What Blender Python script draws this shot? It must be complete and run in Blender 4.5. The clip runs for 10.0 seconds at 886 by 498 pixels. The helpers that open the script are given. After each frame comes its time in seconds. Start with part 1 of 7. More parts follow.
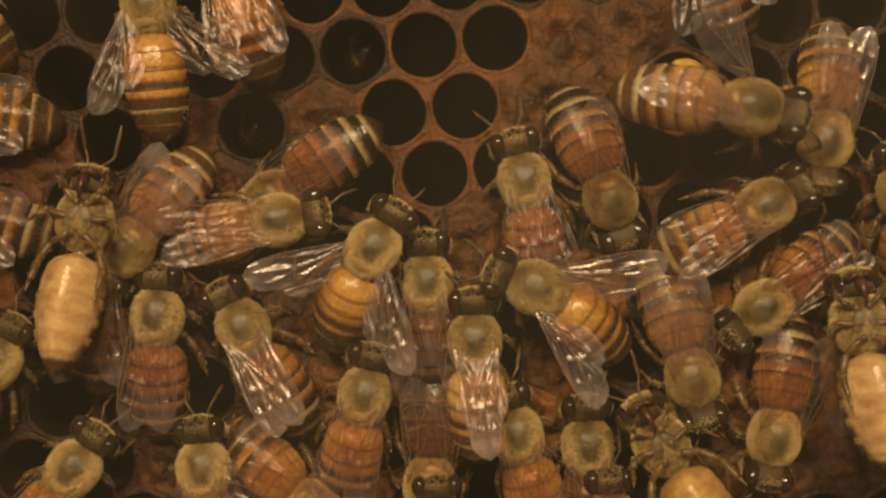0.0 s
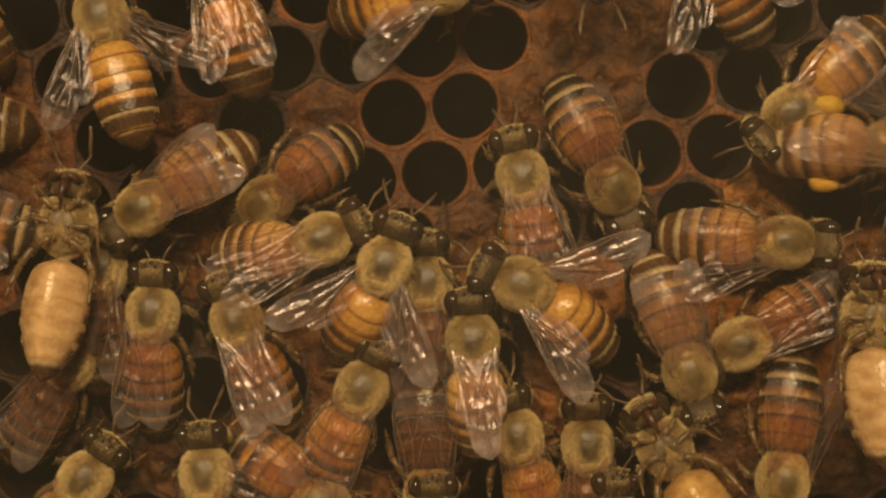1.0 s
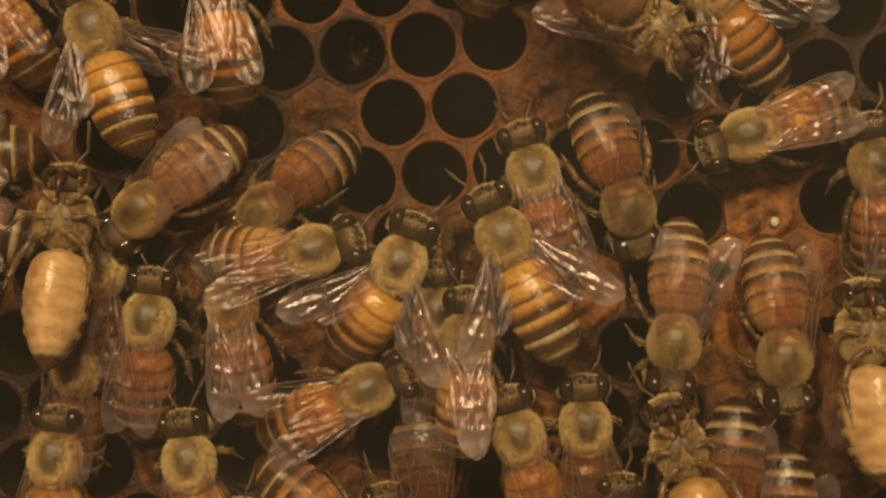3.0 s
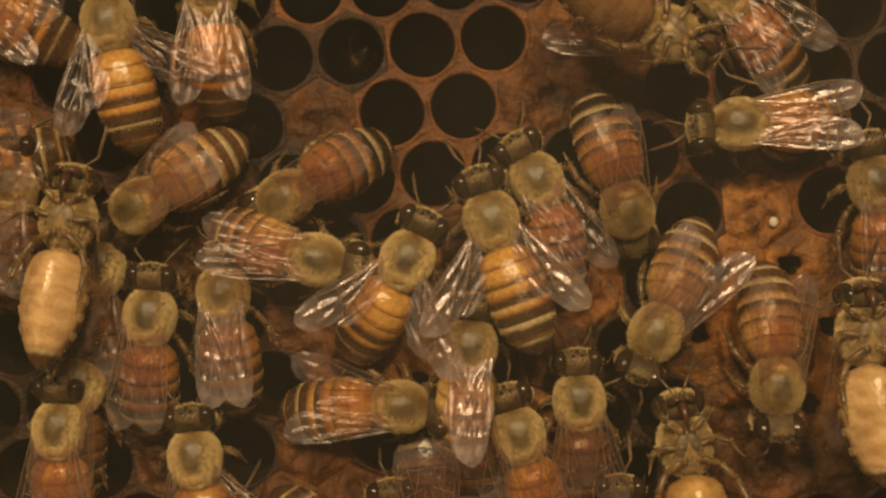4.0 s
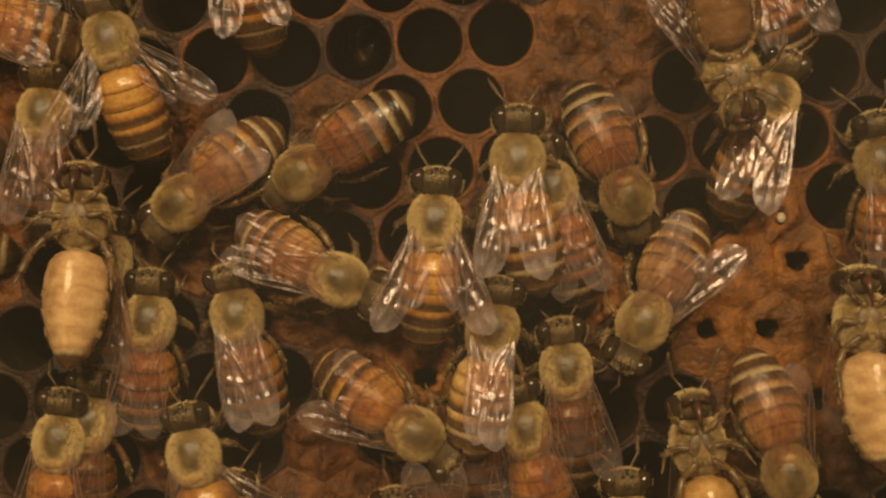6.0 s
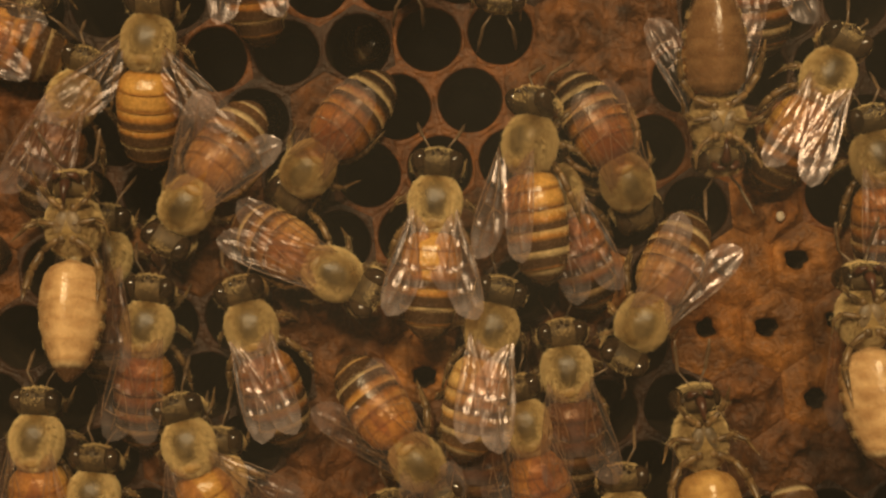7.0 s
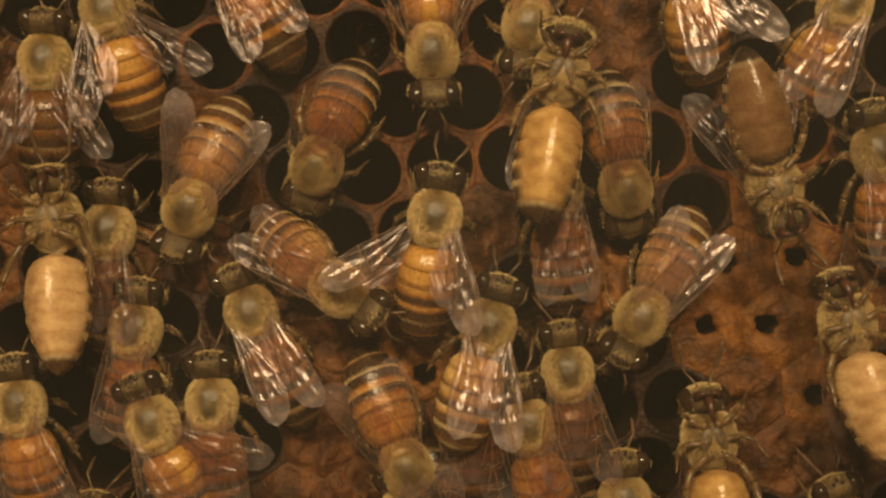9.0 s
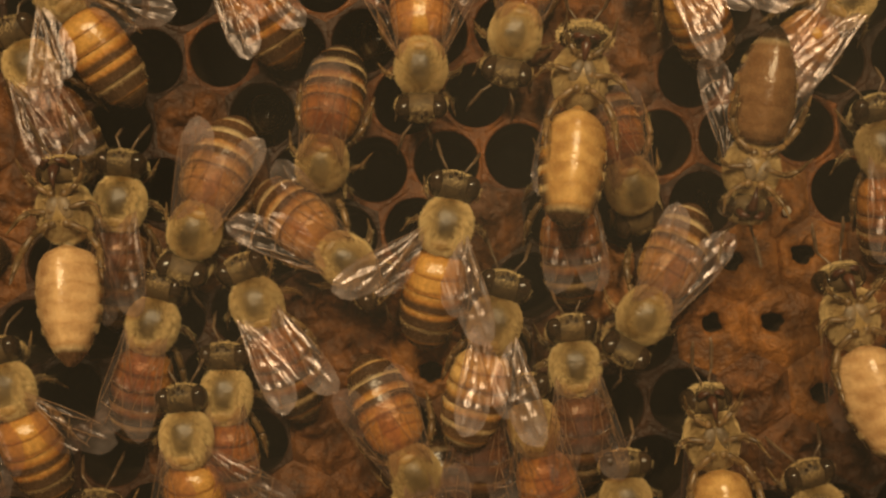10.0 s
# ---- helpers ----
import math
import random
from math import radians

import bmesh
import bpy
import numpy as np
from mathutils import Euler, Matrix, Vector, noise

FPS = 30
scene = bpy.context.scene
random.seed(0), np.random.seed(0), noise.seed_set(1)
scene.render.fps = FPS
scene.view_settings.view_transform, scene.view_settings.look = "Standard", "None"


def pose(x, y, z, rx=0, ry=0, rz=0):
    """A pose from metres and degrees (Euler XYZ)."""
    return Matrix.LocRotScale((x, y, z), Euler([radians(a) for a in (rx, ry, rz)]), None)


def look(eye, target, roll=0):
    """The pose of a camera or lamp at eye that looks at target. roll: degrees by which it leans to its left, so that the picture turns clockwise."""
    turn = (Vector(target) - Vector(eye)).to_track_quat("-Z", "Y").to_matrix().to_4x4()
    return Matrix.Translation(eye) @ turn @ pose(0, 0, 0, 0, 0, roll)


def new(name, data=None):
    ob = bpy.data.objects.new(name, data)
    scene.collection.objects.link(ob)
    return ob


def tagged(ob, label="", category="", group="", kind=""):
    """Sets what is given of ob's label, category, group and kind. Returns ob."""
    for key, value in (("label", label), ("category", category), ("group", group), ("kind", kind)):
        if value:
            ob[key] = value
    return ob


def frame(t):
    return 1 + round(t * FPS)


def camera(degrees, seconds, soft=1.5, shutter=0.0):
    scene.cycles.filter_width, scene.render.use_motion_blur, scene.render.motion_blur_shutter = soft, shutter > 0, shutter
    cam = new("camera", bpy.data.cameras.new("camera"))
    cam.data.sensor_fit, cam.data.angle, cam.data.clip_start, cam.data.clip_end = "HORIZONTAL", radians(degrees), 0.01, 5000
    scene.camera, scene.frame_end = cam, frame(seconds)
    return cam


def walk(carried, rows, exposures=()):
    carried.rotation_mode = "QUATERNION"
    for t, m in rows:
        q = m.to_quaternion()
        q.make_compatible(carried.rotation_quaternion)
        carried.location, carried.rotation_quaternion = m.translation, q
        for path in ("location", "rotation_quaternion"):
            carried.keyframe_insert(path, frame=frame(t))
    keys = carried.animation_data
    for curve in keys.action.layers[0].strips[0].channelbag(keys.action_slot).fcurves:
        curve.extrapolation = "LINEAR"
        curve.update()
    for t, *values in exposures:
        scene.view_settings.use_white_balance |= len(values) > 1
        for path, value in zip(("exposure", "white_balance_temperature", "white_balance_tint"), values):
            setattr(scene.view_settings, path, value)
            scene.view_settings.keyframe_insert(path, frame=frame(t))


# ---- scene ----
MM = 0.001
DIST = 0.0885            # lens to comb face, metres

# ---------------------------------------------------------------- camera
cam = camera(40.0, 10.0, 2.3, 0.5)
walk(cam, [
    (0, pose(0.00000, -DIST, 0.00000, 90, 0, 0)),
    (2.5, pose(0.00000, -DIST, 0.00000, 90, 0, 0)),
    (4, pose(0.00012, -DIST, 0.00000, 90, 0, 0)),
    (4.5, pose(0.00000, -DIST, -0.00012, 90, 0, 0)),
    (5, pose(-0.00021, -DIST, -0.00021, 90, 0, 0)),
    (5.5, pose(-0.00045, -DIST, -0.00025, 90, 0, 0)),
    (7, pose(-0.00037, -DIST, -0.00041, 90, 0, 0)),
    (7.5, pose(-0.00037, -DIST, -0.00041, 90, 0, 0)),
    (8, pose(-0.00033, -DIST, -0.00045, 90, 0, 0)),
    (8.5, pose(-0.00033, -DIST, -0.00053, 90, 0, 0)),
    (9, pose(-0.00037, -DIST, -0.00062, 90, 0, 0)),
    (9.5, pose(-0.00066, -DIST, -0.00070, 90, 0, 0)),
    (10, pose(-0.00082, -DIST, -0.00078, 90, 0, 0)),
])

# ---------------------------------------------------------------- world and lamps
world = bpy.data.worlds.new("room_light")
world.use_nodes = True
world.node_tree.nodes["Background"].inputs[0].default_value = (1.0, 0.72, 0.42, 1)
world.node_tree.nodes["Background"].inputs[1].default_value = 0.06
scene.world = world
scene.view_settings.exposure = 0.0


def lamp(name, eye, target, size, watts, colour):
    data = bpy.data.lights.new(name, "AREA")
    data.shape, data.size = "DISK", size
    data.energy, data.color = watts, colour
    ob = new(name, data)
    ob.matrix_world = look(eye, target)
    return ob


WARM = (1.0, 0.76, 0.435)
lamp("lamp", (-0.055, -0.190, 0.100), (0, 0, 0), 0.026, 0.255, WARM)
lamp("lamp", (0.030, -0.195, 0.105), (0, 0, 0), 0.026, 0.255, WARM)


# ---------------------------------------------------------------- materials
class Nodes:
    """Short hand for a node material."""

    def __init__(self, name):
        self.mat = bpy.data.materials.new(name)
        self.mat.use_nodes = True
        self.tree = self.mat.node_tree
        self.bsdf = self.tree.nodes["Principled BSDF"]
        self.out = self.tree.nodes["Material Output"]

    def add(self, kind, **values):
        node = self.tree.nodes.new(kind)
        for key, value in values.items():
            node.inputs[key.replace("_", " ")].default_value = value
        return node

    def link(self, a, b):
        self.tree.links.new(a, b)

    def noise(self, scale, detail=3.0, rough=0.6, world=False):
        n = self.add("ShaderNodeTexNoise", Scale=scale, Detail=detail, Roughness=rough)
        if world:
            self.link(self.add("ShaderNodeNewGeometry").outputs["Position"], n.inputs["Vector"])
            return n.outputs["Fac"]
        move = self.tree.nodes.new("ShaderNodeVectorMath")
        move.operation = "MULTIPLY_ADD"
        move.inputs[1].default_value = (0.37, 0.91, 0.53)
        self.link(self.add("ShaderNodeObjectInfo").outputs["Random"], move.inputs[0])
        self.link(self.add("ShaderNodeTexCoord").outputs["Object"], move.inputs[2])
        self.link(move.outputs[0], n.inputs["Vector"])
        return n.outputs["Fac"]

    def ramp(self, fac, stops):
        r = self.add("ShaderNodeValToRGB")
        e = r.color_ramp.elements
        while len(e) < len(stops):
            e.new(0.5)
        for el, (p, c) in zip(e, stops):
            el.position, el.color = p, (*c, 1)
        self.link(fac, r.inputs[0])
        return r.outputs[0]

    def math(self, op, a, b):
        m = self.tree.nodes.new("ShaderNodeMath")
        m.operation = op
        for k, v in enumerate((a, b)):
            if isinstance(v, (int, float)):
                m.inputs[k].default_value = v
            else:
                self.link(v, m.inputs[k])
        return m.outputs[0]

    def mix(self, fac, a, b, blend="MIX"):
        m = self.tree.nodes.new("ShaderNodeMix")
        m.data_type, m.blend_type = "RGBA", blend
        for key, v in ((0, fac), (6, a), (7, b)):
            if isinstance(v, (int, float)):
                m.inputs[key].default_value = v
            elif isinstance(v, tuple):
                m.inputs[key].default_value = (*v, 1)
            else:
                self.link(v, m.inputs[key])
        return m.outputs[2]

    def attr(self, name):
        a = self.add("ShaderNodeAttribute")
        a.attribute_name = name
        return a.outputs["Fac"]

    def bump(self, height, strength, distance):
        b = self.add("ShaderNodeBump", Strength=strength, Distance=distance)
        self.link(height, b.inputs["Height"])
        self.link(b.outputs[0], self.bsdf.inputs["Normal"])

    def finish(self, colour, rough=0.5, spec=0.5, metal=0.0):
        if isinstance(colour, tuple):
            self.bsdf.inputs["Base Color"].default_value = (*colour, 1)
        else:
            self.link(colour, self.bsdf.inputs["Base Color"])
        if isinstance(rough, float):
            self.bsdf.inputs["Roughness"].default_value = rough
        else:
            self.link(rough, self.bsdf.inputs["Roughness"])
        self.bsdf.inputs["Specular IOR Level"].default_value = spec
        self.bsdf.inputs["Metallic"].default_value = metal
        return self.mat


def plate_material(name, stops, belly):
    """Chitin plate: colour runs along the plate, paler below."""
    n = Nodes(name)
    co = n.add("ShaderNodeTexCoord")
    wob = n.add("ShaderNodeTexNoise", Scale=900.0, Detail=3.0)
    n.link(co.outputs["Object"], wob.inputs["Vector"])
    along = n.math("ADD", n.attr("band"), n.math("MULTIPLY", n.math("SUBTRACT", wob.outputs["Fac"], 0.5), 0.22))
    col = n.ramp(along, stops)
    grain = n.noise(2600.0, 4.0)
    col = n.mix(0.55, col, n.ramp(grain, [(0.3, (0.45, 0.42, 0.4)), (0.7, (1.3, 1.25, 1.2))]), "MULTIPLY")
    info = n.add("ShaderNodeObjectInfo")
    col = n.mix(0.8, col, n.ramp(info.outputs["Random"], [(0.0, (0.86, 0.82, 0.78)), (1.0, (1.1, 1.05, 0.98))]), "MULTIPLY")
    bel = n.mix(0.62, belly, n.ramp(n.noise(720.0, 4.0), [(0.3, (0.46, 0.31, 0.18)), (0.6, (1.0, 0.95, 0.9)), (0.8, (1.2, 1.2, 1.3))]), "MULTIPLY")
    # paired brown marks on each belly plate
    axis = n.add("ShaderNodeSeparateXYZ")
    n.link(co.outputs["Object"], axis.inputs[0])
    dx = n.math("MULTIPLY", n.math("SUBTRACT", n.math("ABSOLUTE", axis.outputs["X"], 0.0), 0.00105), 1500.0)
    dy = n.math("MULTIPLY", n.math("SUBTRACT", along, 0.36), 3.4)
    away = n.math("ADD", n.math("MULTIPLY", dx, dx), n.math("MULTIPLY", dy, dy))
    bel = n.mix(0.40, bel, n.ramp(n.math("ADD", away, n.math("SUBTRACT", wob.outputs["Fac"], 0.5)), [(0.0, (0.50, 0.33, 0.20)), (1.0, (1.0, 1.0, 1.0))]), "MULTIPLY")
    bel = n.mix(0.42, bel, n.ramp(along, [(0.0, (0.62, 0.5, 0.4)), (0.3, (1.0, 1.0, 1.0)), (0.8, (1.0, 1.0, 1.0)), (1.0, (0.75, 0.62, 0.5))]), "MULTIPLY")
    col = n.mix(n.attr("belly"), col, bel)
    n.bump(n.math("ADD", n.noise(5200.0, 2.0), n.math("MULTIPLY", n.noise(1300.0, 2.0), 2.5)), 0.40, 0.00006)
    return n.finish(col, n.math("ADD", n.math("MULTIPLY", grain, 0.22), 0.15), 0.6)


AMBER, ORANGE, TAN = (0.60, 0.34, 0.086), (0.44, 0.205, 0.044), (0.52, 0.315, 0.120)
BROWN, BLACK, CREAM = (0.085, 0.044, 0.019), (0.024, 0.015, 0.009), (0.55, 0.45, 0.27)
BELLY = (0.74, 0.50, 0.25)


def plate_set(name, front, mid, dark, pale, belly, bold=True):
    """Six plates from waist to tip: plain, two with a dark hind edge, three with a pale band before a dark one."""
    deep = tuple(0.5 * (a + b) for a, b in zip(dark, BROWN))
    soft = tuple(0.45 * a + 0.55 * b for a, b in zip(deep, mid))
    glow = tuple(0.5 * (a + b) for a, b in zip(front, pale))
    stops = [
        [(0.0, mid), (0.35, front), (0.80, front), (0.95, soft), (1.0, mid)],
        [(0.0, mid), (0.22, front), (0.62, front), (0.86, soft), (0.95, deep), (1.0, mid)],
        [(0.0, glow), (0.26, front), (0.48, mid), (0.72, deep), (0.94, deep), (1.0, soft)],
        [(0.0, pale), (0.20, glow), (0.40, mid), (0.60, deep), (0.78, dark), (1.0, dark)],
        [(0.0, pale), (0.26, pale), (0.50, deep), (0.66, dark), (0.90, dark), (1.0, soft)],
        [(0.0, pale), (0.22, pale), (0.46, deep), (0.86, dark), (1.0, dark)]]
    if not bold:                # amber far back, a dark tail with thin pale hair lines
        stops[0] = [(0.0, mid), (0.35, front), (0.86, front), (0.96, mid), (1.0, mid)]
        stops[1] = [(0.0, mid), (0.20, front), (0.70, front), (0.90, soft), (1.0, mid)]
        stops[3] = [(0.0, glow), (0.16, front), (0.38, mid), (0.56, deep), (0.84, dark), (1.0, deep)]
        stops[4] = [(0.0, glow), (0.14, pale), (0.32, deep), (0.60, dark), (0.90, dark), (1.0, soft)]
        stops[5] = [(0.0, pale), (0.14, glow), (0.30, deep), (0.86, dark), (1.0, dark)]
    return [plate_material(name, st, belly) for st in stops]


PLATES = {
    "amber": plate_set("plate_amber", AMBER, ORANGE, (0.070, 0.038, 0.018), (0.52, 0.42, 0.24), (0.62, 0.385, 0.135), False),
    "dark": plate_set("plate_dark", (0.40, 0.185, 0.045), (0.27, 0.110, 0.027), BLACK, (0.41, 0.325, 0.185), (0.24, 0.135, 0.060)),
    "gold": plate_set("plate_gold", AMBER, ORANGE, (0.070, 0.038, 0.018), (0.54, 0.44, 0.25), (0.62, 0.385, 0.135)),
    # darkened plates: shade from the neighbours is in the colour of low-lying bees
    "shaded": plate_set("plate_shaded", (0.17, 0.078, 0.024), (0.115, 0.050, 0.016), BLACK, (0.22, 0.17, 0.10), (0.20, 0.11, 0.05)),
    "cream": plate_set("plate_cream", (0.74, 0.50, 0.19), (0.58, 0.33, 0.10), (0.13, 0.075, 0.038), (0.70, 0.60, 0.37), BELLY),
    "pale": plate_set("plate_pale", TAN, (0.39, 0.20, 0.064), (0.11, 0.055, 0.024), CREAM, BELLY),
}


def simple(name, dark, light, scale, rough, spec=0.5, bump=0.0, dist=0.0001):
    n = Nodes(name)
    f = n.noise(scale, 4.0)
    col = n.ramp(f, [(0.32, dark), (0.68, light)])
    info = n.add("ShaderNodeObjectInfo")
    col = n.mix(0.8, col, n.ramp(info.outputs["Random"], [(0.0, (0.68, 0.66, 0.62)), (1.0, (1.25, 1.22, 1.16))]), "MULTIPLY")
    if bump:
        n.bump(n.noise(scale * 2.3, 3.0), bump, dist)
    return n.finish(col, rough, spec)


EYE = simple("compound_eye", (0.018, 0.011, 0.006), (0.050, 0.029, 0.015), 900.0, 0.18, 0.6)
HEAD = simple("head_shell", (0.040, 0.026, 0.013), (0.125, 0.082, 0.036), 1200.0, 0.6, 0.3, 0.4)
BREAST = simple("breast_shell", (0.10, 0.072, 0.042), (0.24, 0.175, 0.105), 900.0, 0.45, 0.4, 0.5)
SCUTEL = simple("scutellum", (0.22, 0.130, 0.042), (0.40, 0.240, 0.080), 1200.0, 0.5)
LEG = simple("leg_shell", (0.055, 0.030, 0.012), (0.24, 0.145, 0.058), 1300.0, 0.35, 0.5, 0.3)
FEELER = simple("antenna_shell", (0.07, 0.043, 0.024), (0.20, 0.13, 0.075), 1500.0, 0.4)
MOUTH = simple("mouthpart", (0.035, 0.012, 0.007), (0.10, 0.036, 0.016), 1300.0, 0.35)
VEIN = simple("wing_vein", (0.15, 0.080, 0.038), (0.34, 0.21, 0.13), 900.0, 0.24, 0.7)
POLLEN = simple("pollen", (0.70, 0.42, 0.06), (0.85, 0.60, 0.14), 2600.0, 0.9, 0.1, 0.8)


def thorax_material():
    """Olive-brown polished back; golden underfur on the flanks."""
    n = Nodes("thorax_back")
    f = n.noise(1100.0, 4.0)
    disc = n.ramp(f, [(0.3, (0.060, 0.040, 0.017)), (0.7, (0.160, 0.110, 0.046))])
    under = n.ramp(f, [(0.3, (0.20, 0.130, 0.045)), (0.7, (0.38, 0.265, 0.105))])
    col = n.mix(n.attr("bare"), under, disc)
    info = n.add("ShaderNodeObjectInfo")
    col = n.mix(0.8, col, n.ramp(info.outputs["Random"], [(0.0, (0.62, 0.58, 0.52)), (1.0, (1.25, 1.22, 1.18))]), "MULTIPLY")
    n.bump(n.noise(2600.0, 3.0), 0.4, 0.0001)
    return n.finish(col, 0.40, 0.45)


SCUTUM = thorax_material()


def fur_material(name, a, b):
    n = Nodes(name)
    g = n.add("ShaderNodeNewGeometry")
    info = n.add("ShaderNodeObjectInfo")
    col = n.ramp(g.outputs["Random Per Island"], [(0.0, a), (1.0, b)])
    col = n.mix(1.0, col, n.ramp(info.outputs["Random"], [(0.0, (0.72, 0.66, 0.58)), (0.6, (1.0, 0.98, 0.94)), (1.0, (1.1, 1.1, 1.08))]), "MULTIPLY")
    return n.finish(col, 0.65, 0.25)


FUR = fur_material("fur", (0.56, 0.41, 0.18), (0.82, 0.65, 0.34))
FUR_BAND = fur_material("fur_band", (0.40, 0.28, 0.12), (0.70, 0.53, 0.27))


def wing_material(name, veil, gloss):
    """Clear amber-tinted film with the shine of its pleats; its milkiness, stronger towards the end, also paints in
    sheen.
    """
    n = Nodes(name)
    n.tree.nodes.remove(n.bsdf)
    clear = n.add("ShaderNodeBsdfTransparent", Color=(0.86, 0.75, 0.66, 1))
    shine = n.add("ShaderNodeBsdfGlossy", Color=(1.0, 0.88, 0.90, 1), Roughness=0.26)
    film = n.add("ShaderNodeBsdfTranslucent", Color=(0.55, 0.42, 0.32, 1))
    dull = n.add("ShaderNodeBsdfDiffuse", Color=(0.74, 0.62, 0.60, 1))
    co = n.add("ShaderNodeTexCoord")
    stretch = n.add("ShaderNodeMapping", Scale=(4600.0, 500.0, 700.0))
    n.link(co.outputs["Object"], stretch.inputs["Vector"])
    wrinkle = n.add("ShaderNodeTexNoise", Scale=1.0, Detail=2.0, Roughness=0.5)
    n.link(stretch.outputs[0], wrinkle.inputs["Vector"])
    bump = n.add("ShaderNodeBump", Strength=0.50, Distance=0.00010)
    n.link(wrinkle.outputs["Fac"], bump.inputs["Height"])
    for s in (shine, dull):
        n.link(bump.outputs[0], s.inputs["Normal"])
    body = n.add("ShaderNodeMixShader", Fac=0.55)
    n.link(film.outputs[0], body.inputs[1])
    n.link(dull.outputs[0], body.inputs[2])
    axis = n.add("ShaderNodeSeparateXYZ")
    n.link(co.outputs["Object"], axis.inputs[0])
    tip = n.add("ShaderNodeMapRange", From_Min=-0.0042, From_Max=-0.0066, To_Min=veil * 0.55, To_Max=veil * 1.9)
    n.link(axis.outputs["Y"], tip.inputs["Value"])
    patch = n.add("ShaderNodeTexNoise", Scale=520.0, Detail=3.0)
    n.link(co.outputs["Object"], patch.inputs["Vector"])
    cloud = n.add("ShaderNodeMapRange", From_Min=0.34, From_Max=0.66, To_Min=0.55, To_Max=1.45)
    n.link(patch.outputs["Fac"], cloud.inputs["Value"])
    cover = n.add("ShaderNodeMixShader")
    n.link(n.math("MULTIPLY", tip.outputs[0], cloud.outputs[0]), cover.inputs[0])
    n.link(clear.outputs[0], cover.inputs[1])
    n.link(body.outputs[0], cover.inputs[2])
    top = n.add("ShaderNodeMixShader", Fac=gloss)
    n.link(cover.outputs[0], top.inputs[1])
    n.link(shine.outputs[0], top.inputs[2])
    n.link(top.outputs[0], n.out.inputs["Surface"])
    return n.mat


WING = wing_material("wing_clear", 0.080, 0.034)
# lit copy of the wing: extra milk and gloss stand for caught lamplight
WING_GLEAM = wing_material("wing_gleaming", 0.17, 0.095)


def wax_material(name, dark, light, rough):
    n = Nodes(name)
    a, b = n.noise(420.0, 5.0, 0.65, True), n.noise(2300.0, 4.0, 0.6, True)
    stain = n.noise(75.0, 4.0, 0.6, True)
    col = n.ramp(a, [(0.28, dark), (0.72, light)])
    col = n.mix(0.6, col, n.ramp(b, [(0.3, (0.55, 0.48, 0.42)), (0.7, (1.25, 1.2, 1.15))]), "MULTIPLY")
    col = n.mix(1.0, col, n.ramp(stain, [(0.36, (0.42, 0.36, 0.32)), (0.5, (0.95, 0.92, 0.88)), (0.66, (1.35, 1.3, 1.2))]), "MULTIPLY")
    n.bump(n.math("ADD", n.math("MULTIPLY", a, 2.0), b), 0.8, 0.0003)
    return n.finish(col, rough, 0.35)


WAX_RIM = wax_material("wax_rim", (0.048, 0.017, 0.0045), (0.25, 0.090, 0.018), 0.38)
WAX_CAP = wax_material("wax_capping", (0.020, 0.007, 0.0025), (0.20, 0.078, 0.017), 0.5)
# darker rim for most of the open cells
RIM_DARK = wax_material("dark_rim", (0.014, 0.006, 0.0025), (0.062, 0.023, 0.007), 0.45)
WAX_FRESH = wax_material("fresh_capping", (0.042, 0.015, 0.0045), (0.37, 0.158, 0.034), 0.45)
# dark old wax, and the shade down in the cells, both put into this colour
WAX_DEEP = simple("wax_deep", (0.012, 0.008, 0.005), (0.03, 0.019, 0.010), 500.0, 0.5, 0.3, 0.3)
WOOD = simple("case_wood", (0.16, 0.09, 0.045), (0.30, 0.18, 0.09), 60.0, 0.6, 0.3, 0.3)
BOARD = simple("painted_board", (0.10, 0.07, 0.045), (0.16, 0.11, 0.07), 14.0, 0.7, 0.3)


def glass_material():
    n = Nodes("dusty_glass")
    n.tree.nodes.remove(n.bsdf)
    clear = n.add("ShaderNodeBsdfTransparent", Color=(1, 0.985, 0.96, 1))
    dust = n.add("ShaderNodeBsdfDiffuse", Color=(0.8, 0.74, 0.62, 1))
    co = n.add("ShaderNodeTexCoord")
    smear = n.add("ShaderNodeTexNoise", Scale=38.0, Detail=3.0)
    n.link(co.outputs["Object"], smear.inputs["Vector"])
    amount = n.add("ShaderNodeMapRange", From_Min=0.3, From_Max=0.7, To_Min=0.007, To_Max=0.017)
    n.link(smear.outputs["Fac"], amount.inputs["Value"])
    m = n.add("ShaderNodeMixShader")
    n.link(amount.outputs[0], m.inputs[0])
    n.link(clear.outputs[0], m.inputs[1])
    n.link(dust.outputs[0], m.inputs[2])
    n.link(m.outputs[0], n.out.inputs["Surface"])
    return n.mat


GLASS = glass_material()


# ---------------------------------------------------------------- mesh helpers (millimetres)
def mesh_of(name, bm, material, smooth=True):
    data = bpy.data.meshes.new(name)
    bmesh.ops.recalc_face_normals(bm, faces=bm.faces)
    bm.to_mesh(data)
    bm.free()
    data.transform(Matrix.Scale(MM, 4))
    for p in data.polygons:
        p.use_smooth = smooth
    data.materials.append(material)
    return data


def part(name, data, parent, label="", at=None):
    ob = new(name, data)
    ob.parent = parent
    if at is not None:
        ob.matrix_basis = at
    if label:
        ob["label"] = label
    return ob


